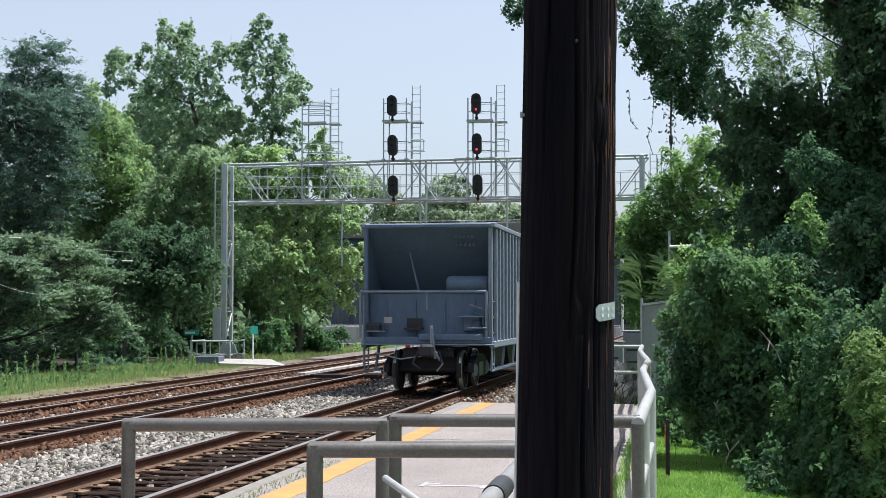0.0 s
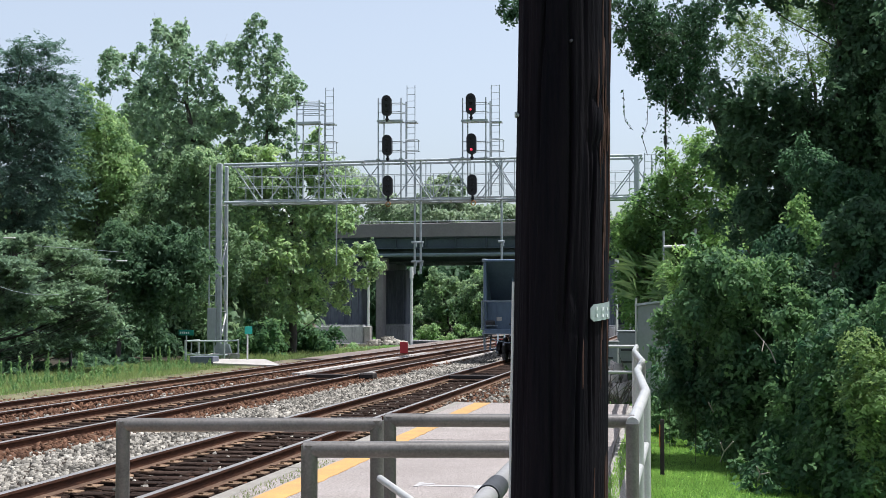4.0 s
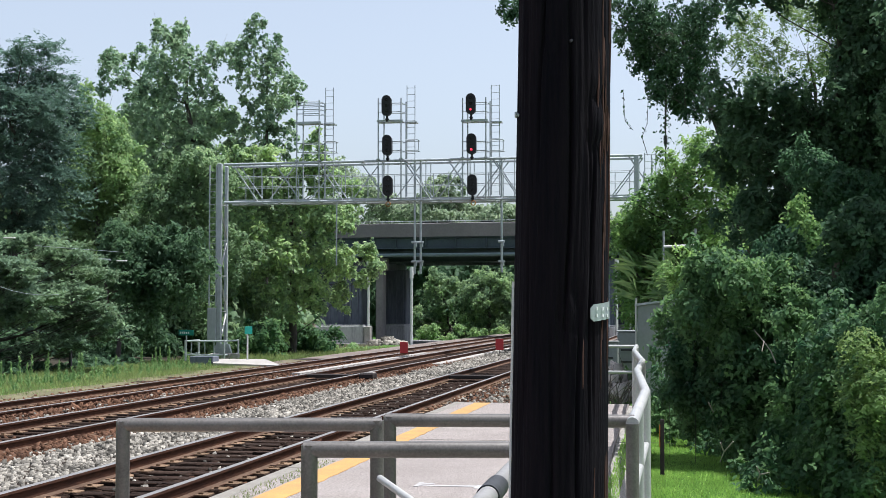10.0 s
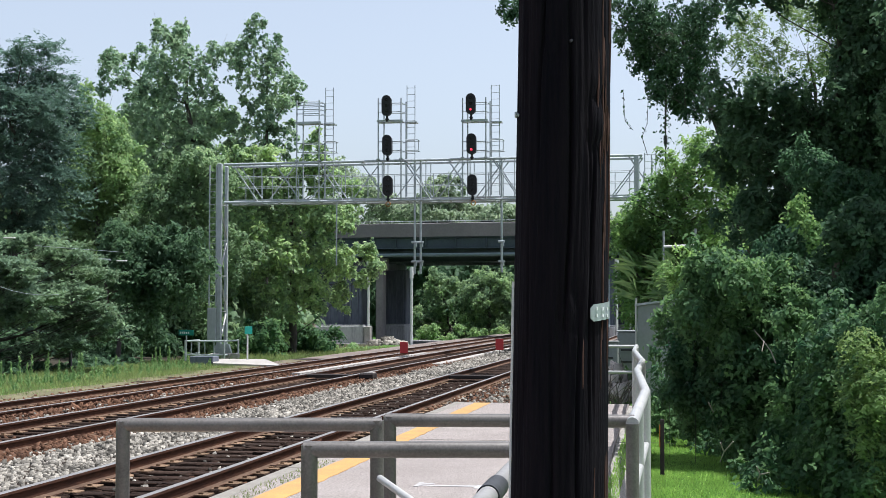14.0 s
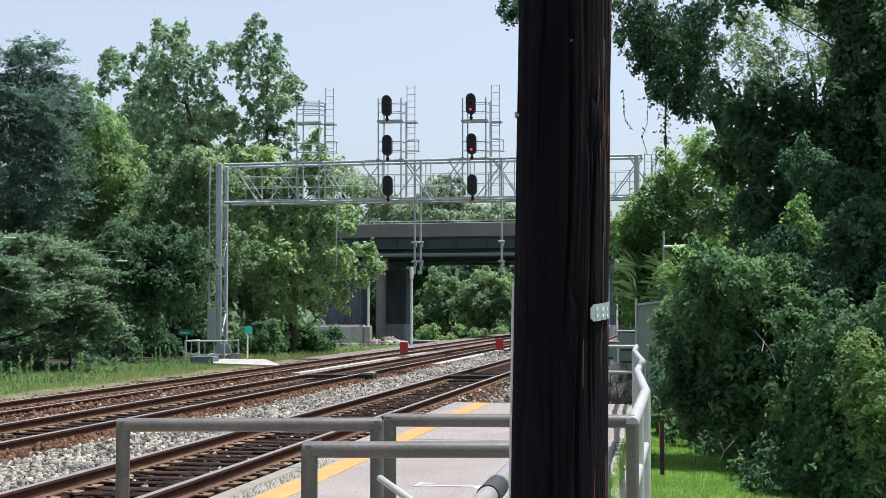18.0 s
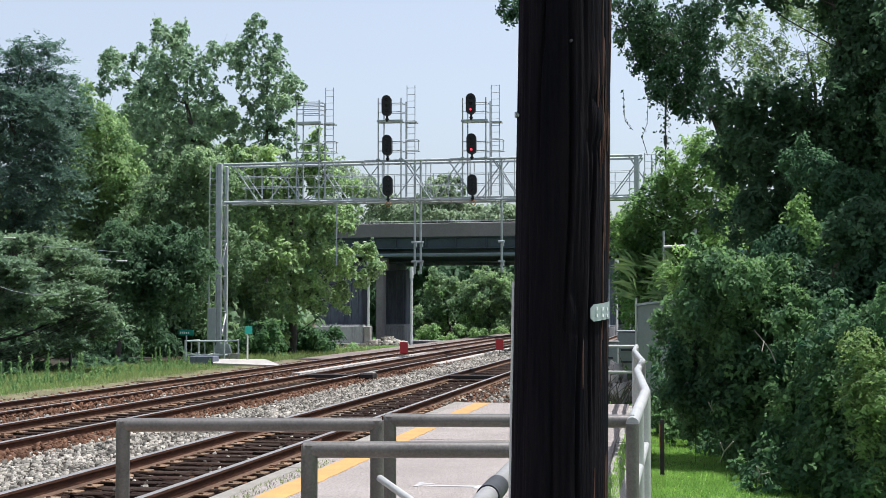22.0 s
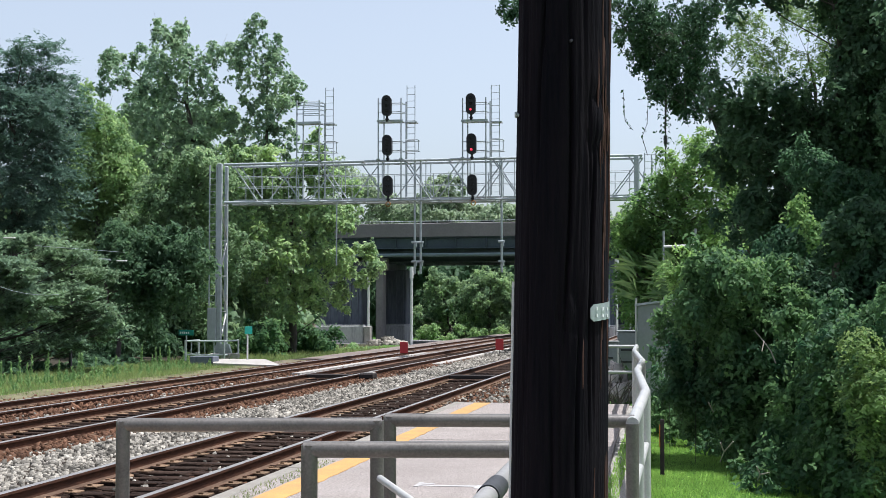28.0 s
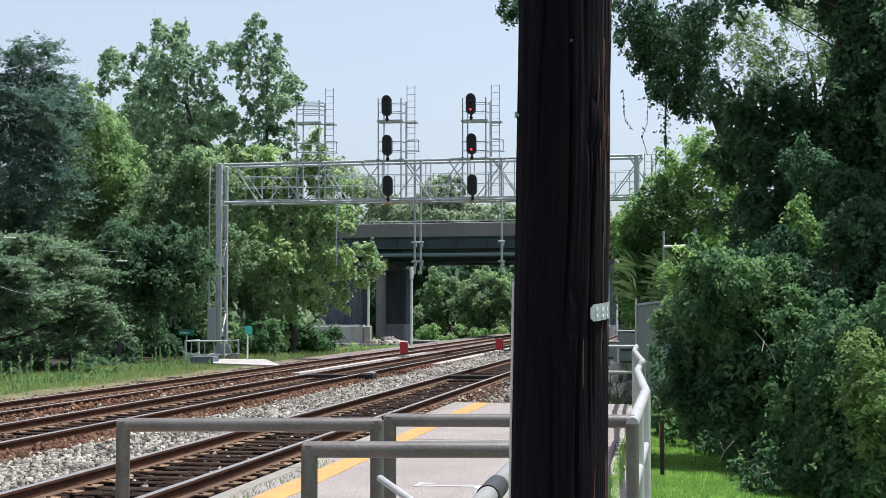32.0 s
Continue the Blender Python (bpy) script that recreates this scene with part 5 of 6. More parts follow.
for yb in (1.35, L - 1.35):
    bog = part("bogie", Shape().box((0, yb, 0.62), (1.9, 0.4, 0.28), bevel=0.04).box((0, yb - 0.9, 0.62), (1.5, 0.12, 0.34)).box((0, yb, 0.86), (1.2, 2.4, 0.2)).box((0, yb + 0.5, 0.45), (1.2, 0.8, 0.35)), WHEEL, hop)
    for s in (-1, 1):
        part("side_frame", Shape().prism([(yb - 1.15, 0.42), (yb - 1.15, 0.62), (yb - 0.45, 0.80), (yb + 0.45, 0.80), (yb + 1.15, 0.62), (yb + 1.15, 0.42), (yb + 0.5, 0.28), (yb - 0.5, 0.28)], s * 0.93, s * 1.06, "x"), WHEEL, bog)
        for dy in (-0.9, 0.9):
            part("bearing_cap", Shape().turned([(0.0, s * 0.06), (0.10, s * 0.055), (0.13, s * 0.03), (0.17, 0.0), (0.17, -s * 0.06)], (s * 1.06, yb + dy, 0.457), "x", 18), HOPPERLIGHT, bog, "worn grey bearing cap")
        for dy in (-0.22, 0.0, 0.22):
            part("spring", Shape().tube((s * 1.0, yb + dy, 0.30), (s * 1.0, yb + dy, 0.62), 0.09, n=10), WHEELRIM, bog, "coil spring")
        part("brake_shoe", Shape().box((s * 0.76, yb - 1.40, 0.46), (0.10, 0.08, 0.34), bevel=0.02), WHEEL, bog)
    for dy in (-0.9, 0.9):
        ws = part("wheelset", Shape().tube((-1.05, 0, 0), (1.05, 0, 0), 0.08, n=10), WHEEL, hop)
        ws.location = (0, yb + dy, 0.457)
        for s in (-1, 1):
            part("wheel", Shape().turned([(0.0, s * 0.70), (0.40, s * 0.70), (0.485, s * 0.69), (0.485, s * 0.715), (0.46, s * 0.722), (0.452, s * 0.82), (0.40, s * 0.82), (0.36, s * 0.79), (0.12, s * 0.78), (0.0, s * 0.83)], (0, 0, 0), "x", 28), WHEEL, ws)
            part("tread", Shape().turned([(0.459, s * 0.722), (0.4565, s * 0.82), (0.42, s * 0.8215)], (0, 0, 0), "x", 28), WHEELRIM, ws)
        wheels.append(ws)

# ---- trees ----
def tree(name, label, y, lobes, leaf, material, trunk, seed, spread=1.0, fill=1.0, shape=0.55, group="", habit="broad", lean=(0, 0, 0), clump=2.6, back=True, limb=0.28, ragged=0):
    """lobes: (x, z, radius) of the crown's masses about depth y, or with a depth of their own. trunk: (x, z_foot, radius) or None."""
    rng = np.random.default_rng(seed)
    tr = thing(name, label, "tree" if "bush" not in name else "bush", group=group)
    arr = np.array([q[:3] for q in lobes])
    cen = []
    for x, z, r, *own in lobes:
        yl = own[0] if own else y
        cen.append((x, yl + rng.uniform(-1, 1) * spread, z, r))
        if back and r > 0.3:
            cen.append((x + rng.uniform(-0.4, 0.4) * r, yl + spread * rng.uniform(0.8, 1.8), z - 0.25 * r, r * 0.95))
    main = cen[:]
    for x, yy, z, r in main if ragged else []:
        for _ in range(ragged):
            a, q = rng.uniform(0, 2 * math.pi), rng.uniform(0.16, 0.36)
            cen.append((x + math.cos(a) * r * (1 + q * 0.5), yy + rng.uniform(-0.5, 0.5) * r, z + math.sin(a) * r * (1 + q * 0.5), r * q))
    v = crown_leaves(rng, cen, leaf, shape, fill, habit, lean, clump)
    soup("crown", v, LEAF_FACES, material, tr)
    if trunk:
        tx, tz, rad = trunk
        top = arr[:, 1].max()
        wood = Shape()
        prev = Vector((tx, y + spread * 0.4, tz))
        steps = 9
        nodes = [prev]
        mx = float(np.average(arr[:, 0], weights=arr[:, 2]))
        for i in range(1, steps + 1):
            u = i / steps
            q = Vector((tx + (mx - tx) * u * 0.8 + rng.uniform(-0.5, 0.5) * rad * 2, y + spread * 0.4 + rng.uniform(-1, 1) * rad, tz + (top - tz) * 0.88 * u))
            wood.tube(prev, q, rad * (1.05 - 0.85 * (u - 1 / steps)), rad * (1.05 - 0.85 * u), n=9, cap=False)
            prev = q
            nodes.append(q)
        for x, yy, z, r in main:
            below = [q for q in nodes if q.z < z - 0.4 * r - 0.25 * abs(x - q.x)] or nodes[:1]
            a = below[-1]
            if abs(x - a.x) > 5.5 and y == 46:
                continue
            b = Vector((x, yy, z))
            mid = a.lerp(b, 0.55) + Vector((0, 0, -0.04 * (b - a).length))
            w = rad * limb
            wood.tube(a, mid, w, w * 0.65, n=6, cap=False).tube(mid, b, w * 0.65, w * 0.25, n=5, cap=False)
            for _ in range(3):
                e = b + Vector(rng.normal(size=3)) * r * 0.55
                wood.tube(mid.lerp(b, 0.6), e, w * 0.35, w * 0.1, n=4, cap=False)
        part("trunk", wood, BARK, tr)
    else:
        stems = Shape()
        for x, yy, z, r in main:
            foot = Vector((x + 0.2 * r, yy + 0.1 * r, ground_height(x, yy) - 0.05))
            b = Vector((x, yy, z))
            stems.tube(foot, foot.lerp(b, 0.5) + Vector((0.1 * r, 0.1 * r, 0)), 0.020 * r, 0.014 * r, n=5, cap=False).tube(foot.lerp(b, 0.5) + Vector((0.1 * r, 0.1 * r, 0)), b, 0.014 * r, 0.006 * r, n=5, cap=False)
        tagged(part("stems", stems, BARK, tr), kind="stuff")
    return tr


PINE = [(-32.29, 14.49, 0.89), (-33.17, 13.26, 1.25), (-31.38, 12.93, 1.17), (-30.48, 11.65, 0.83), (-32.84, 11.01, 1.95), (-30.90, 9.86, 1.52), (-33.10, 7.95, 1.94), (-31.61, 7.65, 1.52), (-34.64, 11.61, 2.24), (-34.25, 5.45, 2.22), (-32.46, 5.16, 1.66), (-33.90, 1.56, 2.22)]
LOWPINE = []
for tip_x, tip_z, tip_y in ((-25.09, 4.40, 52), (-23.95, 4.35, 51), (-22.93, 4.13, 52), (-22.25, 3.79, 51), (-21.72, 3.15, 52), (-21.63, 2.47, 50), (-21.22, 1.80, 51), (-20.92, 1.25, 50.5), (-21.32, 0.83, 52), (-21.99, 0.53, 50),
                            (-23.01, 1.63, 49), (-23.70, 2.90, 49), (-24.39, 3.55, 49), (-23.2, 3.3, 48.5), (-22.6, 2.2, 48.5), (-26.2, 3.3, 50), (-25.6, 2.0, 49)):
    for k in range(7):
        u = k / 6
        LOWPINE.append((tip_x - 3.4 * (1 - u), tip_z - 0.55 * (1 - u) + 0.25 * math.sin(u * 3.1), 0.24 + 0.20 * math.sin(0.5 + u * 2.4), tip_y + 1.6 * (1 - u)))
BRIGHT = [(-31.18, 12.65, 0.84), (-31.64, 11.45, 1.26), (-30.21, 11.12, 1.14), (-31.94, 9.64, 1.50), (-30.03, 9.31, 1.35), (-31.60, 7.83, 1.50), (-29.70, 7.81, 1.25), (-32.39, 6.94, 0.96), (-30.95, 6.47, 1.02), (-30.47, 5.57, 0.90), (-31.89, 5.13, 1.20)]
SYC = [(-35.67, 17.88, 0.56), (-35.10, 16.53, 1.12), (-33.45, 17.18, 0.91), (-31.45, 18.46, 0.84), (-30.72, 18.85, 0.56), (-31.80, 16.72, 1.46), (-33.25, 15.00, 1.57), (-29.80, 17.08, 1.46), (-28.36, 17.80, 0.76), (-30.69, 14.66, 1.73), (-26.04, 19.12, 0.62), (-26.39, 17.84, 1.10), (-24.89, 17.45, 0.96), (-26.55, 16.29, 1.38), (-24.59, 15.89, 1.30), (-23.35, 15.51, 0.75), (-25.58, 14.36, 1.44), (-23.88, 14.15, 0.89), (-30.13, 12.39, 1.73), (-26.00, 12.47, 1.55), (-24.22, 12.44, 1.09), (-32.68, 12.79, 1.57), (-28.96, 15.66, 0.97), (-28.80, 13.92, 1.04), (-27.78, 12.51, 0.90), (-29.22, 12.19, 1.24)]
SYCLOW = [(-36.19, 14.58, 1.41), (-33.86, 14.72, 1.55), (-31.55, 14.48, 1.47), (-36.17, 12.54, 1.55), (-33.64, 12.12, 1.76), (-31.33, 11.53, 1.76), (-37.94, 13.69, 1.11), (-35.17, 10.30, 1.66), (-32.47, 9.53, 1.65), (-29.42, 9.85, 1.46)]
MID = [(-25.60, 8.85, 1.32), (-26.82, 7.84, 1.46), (-24.82, 6.94, 1.46), (-27.11, 5.64, 1.76), (-25.11, 4.75, 1.69), (-28.32, 3.89, 1.76), (-25.86, 2.42, 1.75), (-27.68, 1.26, 1.75), (-24.78, 0.68, 1.39), (-26.45, 0.09, 1.31), (-28.97, 6.25, 1.18), (-25.30, 9.43, 1.02), (-29.87, 3.31, 1.32), (-29.53, 0.37, 1.47), (-23.78, 9.11, 0.87)]
FRONT = [(-24.45, 8.84, 1.43), (-22.48, 8.97, 1.43), (-20.85, 9.74, 1.01), (-19.54, 9.09, 0.88), (-18.73, 8.76, 0.69), (-24.11, 6.60, 1.59), (-21.81, 6.90, 1.58), (-19.86, 6.88, 1.32), (-18.63, 7.02, 0.57), (-24.10, 4.38, 1.59), (-21.80, 4.68, 1.58), (-19.85, 4.67, 1.32), (-18.62, 4.73, 0.75), (-17.66, 4.97, 0.47), (-17.27, 4.19, 0.38), (-17.91, 3.72, 0.44), (-22.45, 2.47, 1.33), (-20.49, 2.94, 1.13), (-19.52, 2.47, 0.63), (-24.41, 2.16, 1.43), (-24.08, 0.57, 1.27), (-23.09, -0.06, 0.95), (-26.62, 10.22, 0.64), (-25.62, 10.36, 0.70), (-24.46, 10.57, 0.77), (-23.21, 10.61, 0.70), (-20.27, 11.63, 0.25), (-20.53, 11.07, 0.25), (-19.87, 10.29, 0.22), (-20.78, 9.87, 0.38), (-19.93, 9.35, 0.35)]
ROADBUSH = [(-25.65, 0.17, 0.90), (-24.45, 0.25, 0.85), (-23.24, 0.05, 0.95), (-22.22, 0.40, 0.85), (-21.36, 0.25, 0.68), (-24.61, -0.55, 0.73), (-23.41, -0.55, 0.73), (-22.04, -0.41, 0.73), (-26.01, 1.17, 1.00)]
WOODEDGE = [(-30.72, 0.71, 1.02), (-29.50, 0.15, 0.77), (-28.30, 0.22, 0.72), (-27.11, 0.09, 0.63), (-30.46, -0.65, 0.59), (-29.25, -0.53, 0.50), (-28.05, -0.36, 0.45), (-26.86, -0.29, 0.45)]
# Lobes beyond x = 3 are out of view, added to shade the bush.
OVERHANG = [(2.30, 3.05, 0.36), (2.65, 2.85, 0.42), (2.05, 2.75, 0.30), (3.2, 3.0, 0.5), (3.06, 4.53, 0.37), (3.12, 5.06, 0.45), (3.13, 5.51, 0.41), (3.47, 4.45, 0.60), (3.53, 3.70, 0.67), (3.11, 4.01, 0.37), (3.14, 5.97, 0.45), (3.56, 5.35, 0.67)]
OVER = [(-46.5, 13.2, 1.9), (-48.9, 13.4, 1.9), (-44.2, 13.4, 1.9), (-42.0, 13.6, 1.9), (-51.5, 13.6, 1.9), (-37.92, 16.12, 1.86), (-35.20, 15.08, 1.59), (-39.97, 17.82, 2.27), (-29.15, 16.65, 1.58), (-27.14, 14.97, 1.31), (-31.16, 14.04, 1.98), (-25.15, 13.50, 1.44), (-21.85, 13.46, 1.44), (-18.56, 13.42, 1.56), (-33.85, 13.41, 1.85), (-28.48, 13.01, 1.58), (-7.57, 12.65, 1.42), (-11.42, 12.82, 1.62), (-14.98, 12.99, 1.62), (-36.56, 13.10, 1.99), (-23.83, 13.49, 1.31), (-23.17, 12.95, 1.18), (-20.20, 13.18, 1.17), (-25.15, 12.65, 1.18), (-32.50, 13.19, 1.45), (-29.82, 12.77, 1.19), (-27.15, 12.74, 1.31), (-16.93, 12.88, 1.30), (-13.36, 12.58, 1.30), (-9.49, 12.41, 1.29), (-5.65, 12.37, 1.29)]
UNDERA = [(-25.67, 5.33, 0.81), (-26.26, 4.16, 0.93), (-24.90, 3.87, 0.99), (-25.79, 2.42, 1.05), (-24.61, 2.13, 0.87), (-26.56, 0.97, 0.87), (-25.20, 0.56, 0.99), (-23.90, 4.74, 0.52), (-27.26, -0.48, 0.70), (-26.08, -0.60, 0.70)]
UNDERB = [(-21.67, 4.41, 1.14), (-20.11, 4.97, 1.14), (-18.62, 4.40, 1.14), (-17.65, 3.54, 1.25), (-22.42, 2.70, 1.03), (-20.80, 2.69, 1.37), (-19.08, 2.41, 1.42), (-21.96, 0.70, 1.14), (-20.23, 0.42, 1.37), (-18.23, 0.42, 1.36), (-22.83, -0.44, 0.80), (-16.22, 2.41, 1.70), (-14.52, 1.27, 1.70), (-12.82, 2.40, 1.69), (-29.53, 2.42, 1.38), (-28.35, 1.27, 1.15)]
RIGHT = [(0.27, 6.48, 0.49), (-0.46, 6.08, 0.41), (0.70, 6.06, 0.62), (-0.79, 5.43, 0.42), (0.02, 5.25, 0.73), (0.98, 5.08, 0.65), (-1.08, 4.61, 0.52), (-0.31, 4.28, 0.73), (0.65, 4.11, 0.73), (-1.44, 3.80, 0.59), (-0.64, 3.30, 0.73), (-1.74, 2.98, 0.46), (-1.61, 2.33, 0.49), (0.32, 3.14, 0.73), (-0.97, 2.49, 0.65), (1.15, 6.38, 0.49), (-1.76, 4.33, 0.42), (-1.86, 3.77, 0.42), (-1.5, 4.92, 0.42), (-1.64, 3.18, 0.4), (-1.28, 4.04, 0.5)]
BUSH = [(0.22, 2.35, 0.35), (0.65, 2.20, 0.44), (0.01, 1.84, 0.38), (0.50, 1.55, 0.51), (1.07, 1.77, 0.58), (-0.12, 1.18, 0.31), (0.28, 0.89, 0.44), (0.85, 0.90, 0.58), (1.49, 1.05, 0.58), (-0.26, 0.70, 0.19), (0.07, 0.53, 0.28), (0.63, 0.31, 0.35), (1.20, 0.25, 0.42), (1.76, 0.26, 0.50), (2.31, 0.27, 0.50), (1.75, -0.31, 0.32), (2.24, -0.30, 0.43), (1.26, -0.18, 0.26), (2.67, 0.77, 0.64)]
IVYBUSH = [(1.68, 1.91, 0.55), (2.25, 1.77, 0.59), (2.17, 1.10, 0.55), (1.32, 2.06, 0.37), (2.68, 2.21, 0.52)]
EDGE = [(-25.39, 1.58, 1.04, 63.0), (-26.74, -0.29, 0.89, 63.0), (-23.67, 2.83, 0.94, 60.0), (-28.40, -0.51, 0.89, 63.0), (-30.07, -0.73, 0.89, 63.0), (-31.48, -0.66, 1.00, 63.0), (-32.62, 0.52, 1.19, 63.0), (-24.99, 4.82, 1.12, 60.0), (-23.16, 4.56, 1.24, 60.0), (-21.65, 4.18, 1.03, 60.0), (-24.07, 3.57, 1.04, 60.0), (-22.31, 3.07, 1.04, 60.0)]
SUNNY = [(1.80, 1.43, 0.27), (1.97, 0.96, 0.33), (1.87, 0.49, 0.27), (2.04, 0.08, 0.29), (1.65, 0.96, 0.18)]
IVYCOL = [(2.45, 4.71, 0.50), (3.08, 4.24, 0.64), (3.65, 3.54, 0.75), (2.66, 3.50, 0.64), (1.87, 3.10, 0.53)]
DARK = [(1.56, 4.06, 0.78), (2.33, 4.70, 0.91), (3.22, 5.08, 1.04), (4.09, 5.32, 1.03), (1.50, 5.37, 0.59), (1.06, 6.30, 0.47), (2.34, 6.01, 0.72), (1.52, 6.82, 0.47), (3.61, 6.51, 0.71), (4.31, 7.66, 0.78), (4.07, 3.51, 1.03), (2.69, 3.40, 0.91), (4.45, 8.70, 0.65), (1.80, 2.88, 0.65), (1.06, 5.64, 0.47), (3.99, 7.02, 0.65), (0.81, 6.90, 0.39), (1.51, 6.09, 0.55), (2.35, 6.73, 0.55), (3.10, 6.23, 0.62), (3.47, 5.66, 0.65), (3.87, 7.74, 0.60), (3.70, 8.72, 0.47), (4.19, 8.38, 0.62), (3.78, 7.94, 0.52), (4.43, 7.01, 0.62), (3.62, 7.16, 0.52), (4.17, 6.30, 0.62), (3.64, 9.25, 0.52)]
UPPER = [(1.48, 9.86, 0.79), (3.02, 10.07, 1.05), (4.41, 10.27, 1.17), (5.64, 9.70, 1.16), (5.85, 6.97, 1.15), (5.82, 5.04, 1.15)]
CANOPY = [(-5.80, 11.80, 0.26), (-5.50, 11.36, 0.10), (-1.72, 11.03, 0.65), (-0.83, 10.64, 0.75), (0.06, 10.79, 0.81), (0.59, 11.31, 0.80), (-1.33, 10.11, 0.54), (-0.48, 9.72, 0.68), (0.26, 9.88, 0.72), (-1.16, 9.16, 0.27), (-0.40, 9.00, 0.36), (-1.54, 11.48, 0.72), (-4.97, 12.00, 0.36), (-3.15, 11.99, 0.73), (-0.93, 8.74, 0.18), (-0.22, 8.45, 0.18), (0.13, 8.00, 0.20), (0.31, 8.98, 0.32), (-0.05, 8.72, 0.18)]
SPARSE = [(2.34, 11.29, 0.66), (1.77, 10.63, 0.46), (3.18, 10.26, 0.69), (4.04, 11.82, 0.65), (4.96, 11.21, 0.69), (4.21, 10.08, 0.58), (3.48, 12.03, 0.46), (5.34, 11.97, 0.69), (2.43, 9.74, 0.46), (4.95, 9.86, 0.50), (1.59, 12.10, 0.39)]
SKIRT = [(-0.50, 0.22, 0.28, 23.2), (-0.24, 0.25, 0.33, 22.2), (-0.42, 0.62, 0.26, 23.0), (0.02, 0.20, 0.30, 21.2), (-0.54, -0.09, 0.16, 24.19), (-0.32, -0.08, 0.18, 23.37), (-0.09, -0.07, 0.20, 22.24), (0.16, -0.06, 0.22, 21.31), (0.38, -0.05, 0.24, 20.45), (0.56, -0.05, 0.25, 19.45), (0.70, -0.04, 0.26, 18.42), (0.83, -0.04, 0.27, 17.38), (0.92, -0.03, 0.28, 16.45), (1.01, -0.03, 0.28, 18.35), (0.86, -0.05, 0.25, 20.01), (0.59, -0.05, 0.25, 21.57), (0.27, -0.06, 0.22, 23.39)]
for xs_, zs_, rs_, ysk, tall in ((0.08, 0.01, 0.30, 23.41, 2), (0.38, 0.01, 0.32, 21.94, 3), (0.67, 0.01, 0.34, 20.81, 4), (0.90, 0.01, 0.36, 19.24, 5), (1.07, 0.01, 0.38, 17.89, 5),
                                (1.25, -0.10, 0.40, 17.42, 5), (1.46, -0.10, 0.42, 16.48, 5), (1.70, -0.10, 0.44, 16.12, 5), (2.02, -0.10, 0.46, 15.87, 5)):
    SKIRT += [(xs_ + 0.05 * k, zs_ + 0.42 * k, rs_ - 0.02 * k, ysk + 0.1 * k) for k in range(tall)]

BUSHTOP = [(-0.30, 2.38, 0.15), (0.03, 2.48, 0.17), (0.36, 2.44, 0.18), (0.66, 2.36, 0.16), (0.96, 2.29, 0.14), (1.22, 2.35, 0.16)]
LITPATCH = [(1.66, 3.42, 0.16), (1.76, 3.18, 0.20), (1.88, 2.92, 0.20)]
TOWER = [q for q in SYC if q[0] > -27.0]
SYC = [q for q in SYC if q[0] <= -27.0]

W = "wood beside the track"
tree("pine_tree", "tall dark blue-green pine tree at the wood's edge", 66, PINE, 0.24, LEAF_PINE, (-33.2, -0.6, 0.30), 1, spread=1.6, fill=0.8, habit="pine", clump=2.8, group=W, ragged=4, limb=0.12)
tree("pine_tree", "smaller mid-green pine with drooping needled boughs", 51, LOWPINE, 0.19, LEAF_LOWPINE, (-27.8, -0.6, 0.14), 2, spread=0.35, fill=0.9, habit="pine", lean=(0.7, -0.35, 0.75), clump=2.0, group=W, ragged=0, limb=0.2, back=False)
tree("broadleaf_tree", "bright light green broadleaf tree among darker trees", 72, BRIGHT, 0.16, LEAF_BRIGHT, (-31.0, -0.6, 0.25), 3, spread=1.4, group=W, ragged=3, limb=0.15, fill=0.55)
tree("sycamore_tree", "tall open-crowned sycamore with ragged leafy tops", 84, SYC, 0.18, LEAF_SYC, (-29.0, -0.8, 0.40), 4, spread=1.8, group=W, fill=0.2, back=False, shape=0.72, limb=0.08, ragged=4, clump=2.0)
tree("sycamore_tree", "slender sycamore with airy clumps of leaves against the sky", 84, TOWER, 0.17, LEAF_SYC, (-25.2, -0.8, 0.24), 24, spread=1.2, group=W, fill=0.15, back=False, shape=0.72, limb=0.10, ragged=4, clump=1.9)
tree("broadleaf_tree", "tall dense mid-green tree behind the sycamore", 89, SYCLOW, 0.24, LEAF_SYC, (-31.5, -0.8, 0.32), 13, spread=1.4, group=W, fill=0.45, shape=0.75, limb=0.1, ragged=2)
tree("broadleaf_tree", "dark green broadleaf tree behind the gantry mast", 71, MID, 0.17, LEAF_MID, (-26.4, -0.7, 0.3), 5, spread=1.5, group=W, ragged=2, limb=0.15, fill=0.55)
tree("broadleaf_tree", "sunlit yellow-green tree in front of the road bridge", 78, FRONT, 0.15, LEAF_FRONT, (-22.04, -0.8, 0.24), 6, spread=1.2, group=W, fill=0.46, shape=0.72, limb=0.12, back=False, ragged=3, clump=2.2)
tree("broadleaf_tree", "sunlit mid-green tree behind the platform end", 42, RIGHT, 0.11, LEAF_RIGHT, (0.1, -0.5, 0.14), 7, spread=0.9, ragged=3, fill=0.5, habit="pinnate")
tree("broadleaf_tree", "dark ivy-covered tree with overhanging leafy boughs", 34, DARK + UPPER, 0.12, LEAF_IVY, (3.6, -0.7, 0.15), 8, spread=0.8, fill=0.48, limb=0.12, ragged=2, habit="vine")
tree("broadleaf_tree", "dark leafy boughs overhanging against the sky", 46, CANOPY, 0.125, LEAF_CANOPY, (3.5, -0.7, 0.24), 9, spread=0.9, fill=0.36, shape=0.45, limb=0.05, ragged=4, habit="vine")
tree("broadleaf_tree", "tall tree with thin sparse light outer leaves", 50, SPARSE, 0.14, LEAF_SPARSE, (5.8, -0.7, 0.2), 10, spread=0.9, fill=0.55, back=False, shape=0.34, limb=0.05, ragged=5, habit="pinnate")
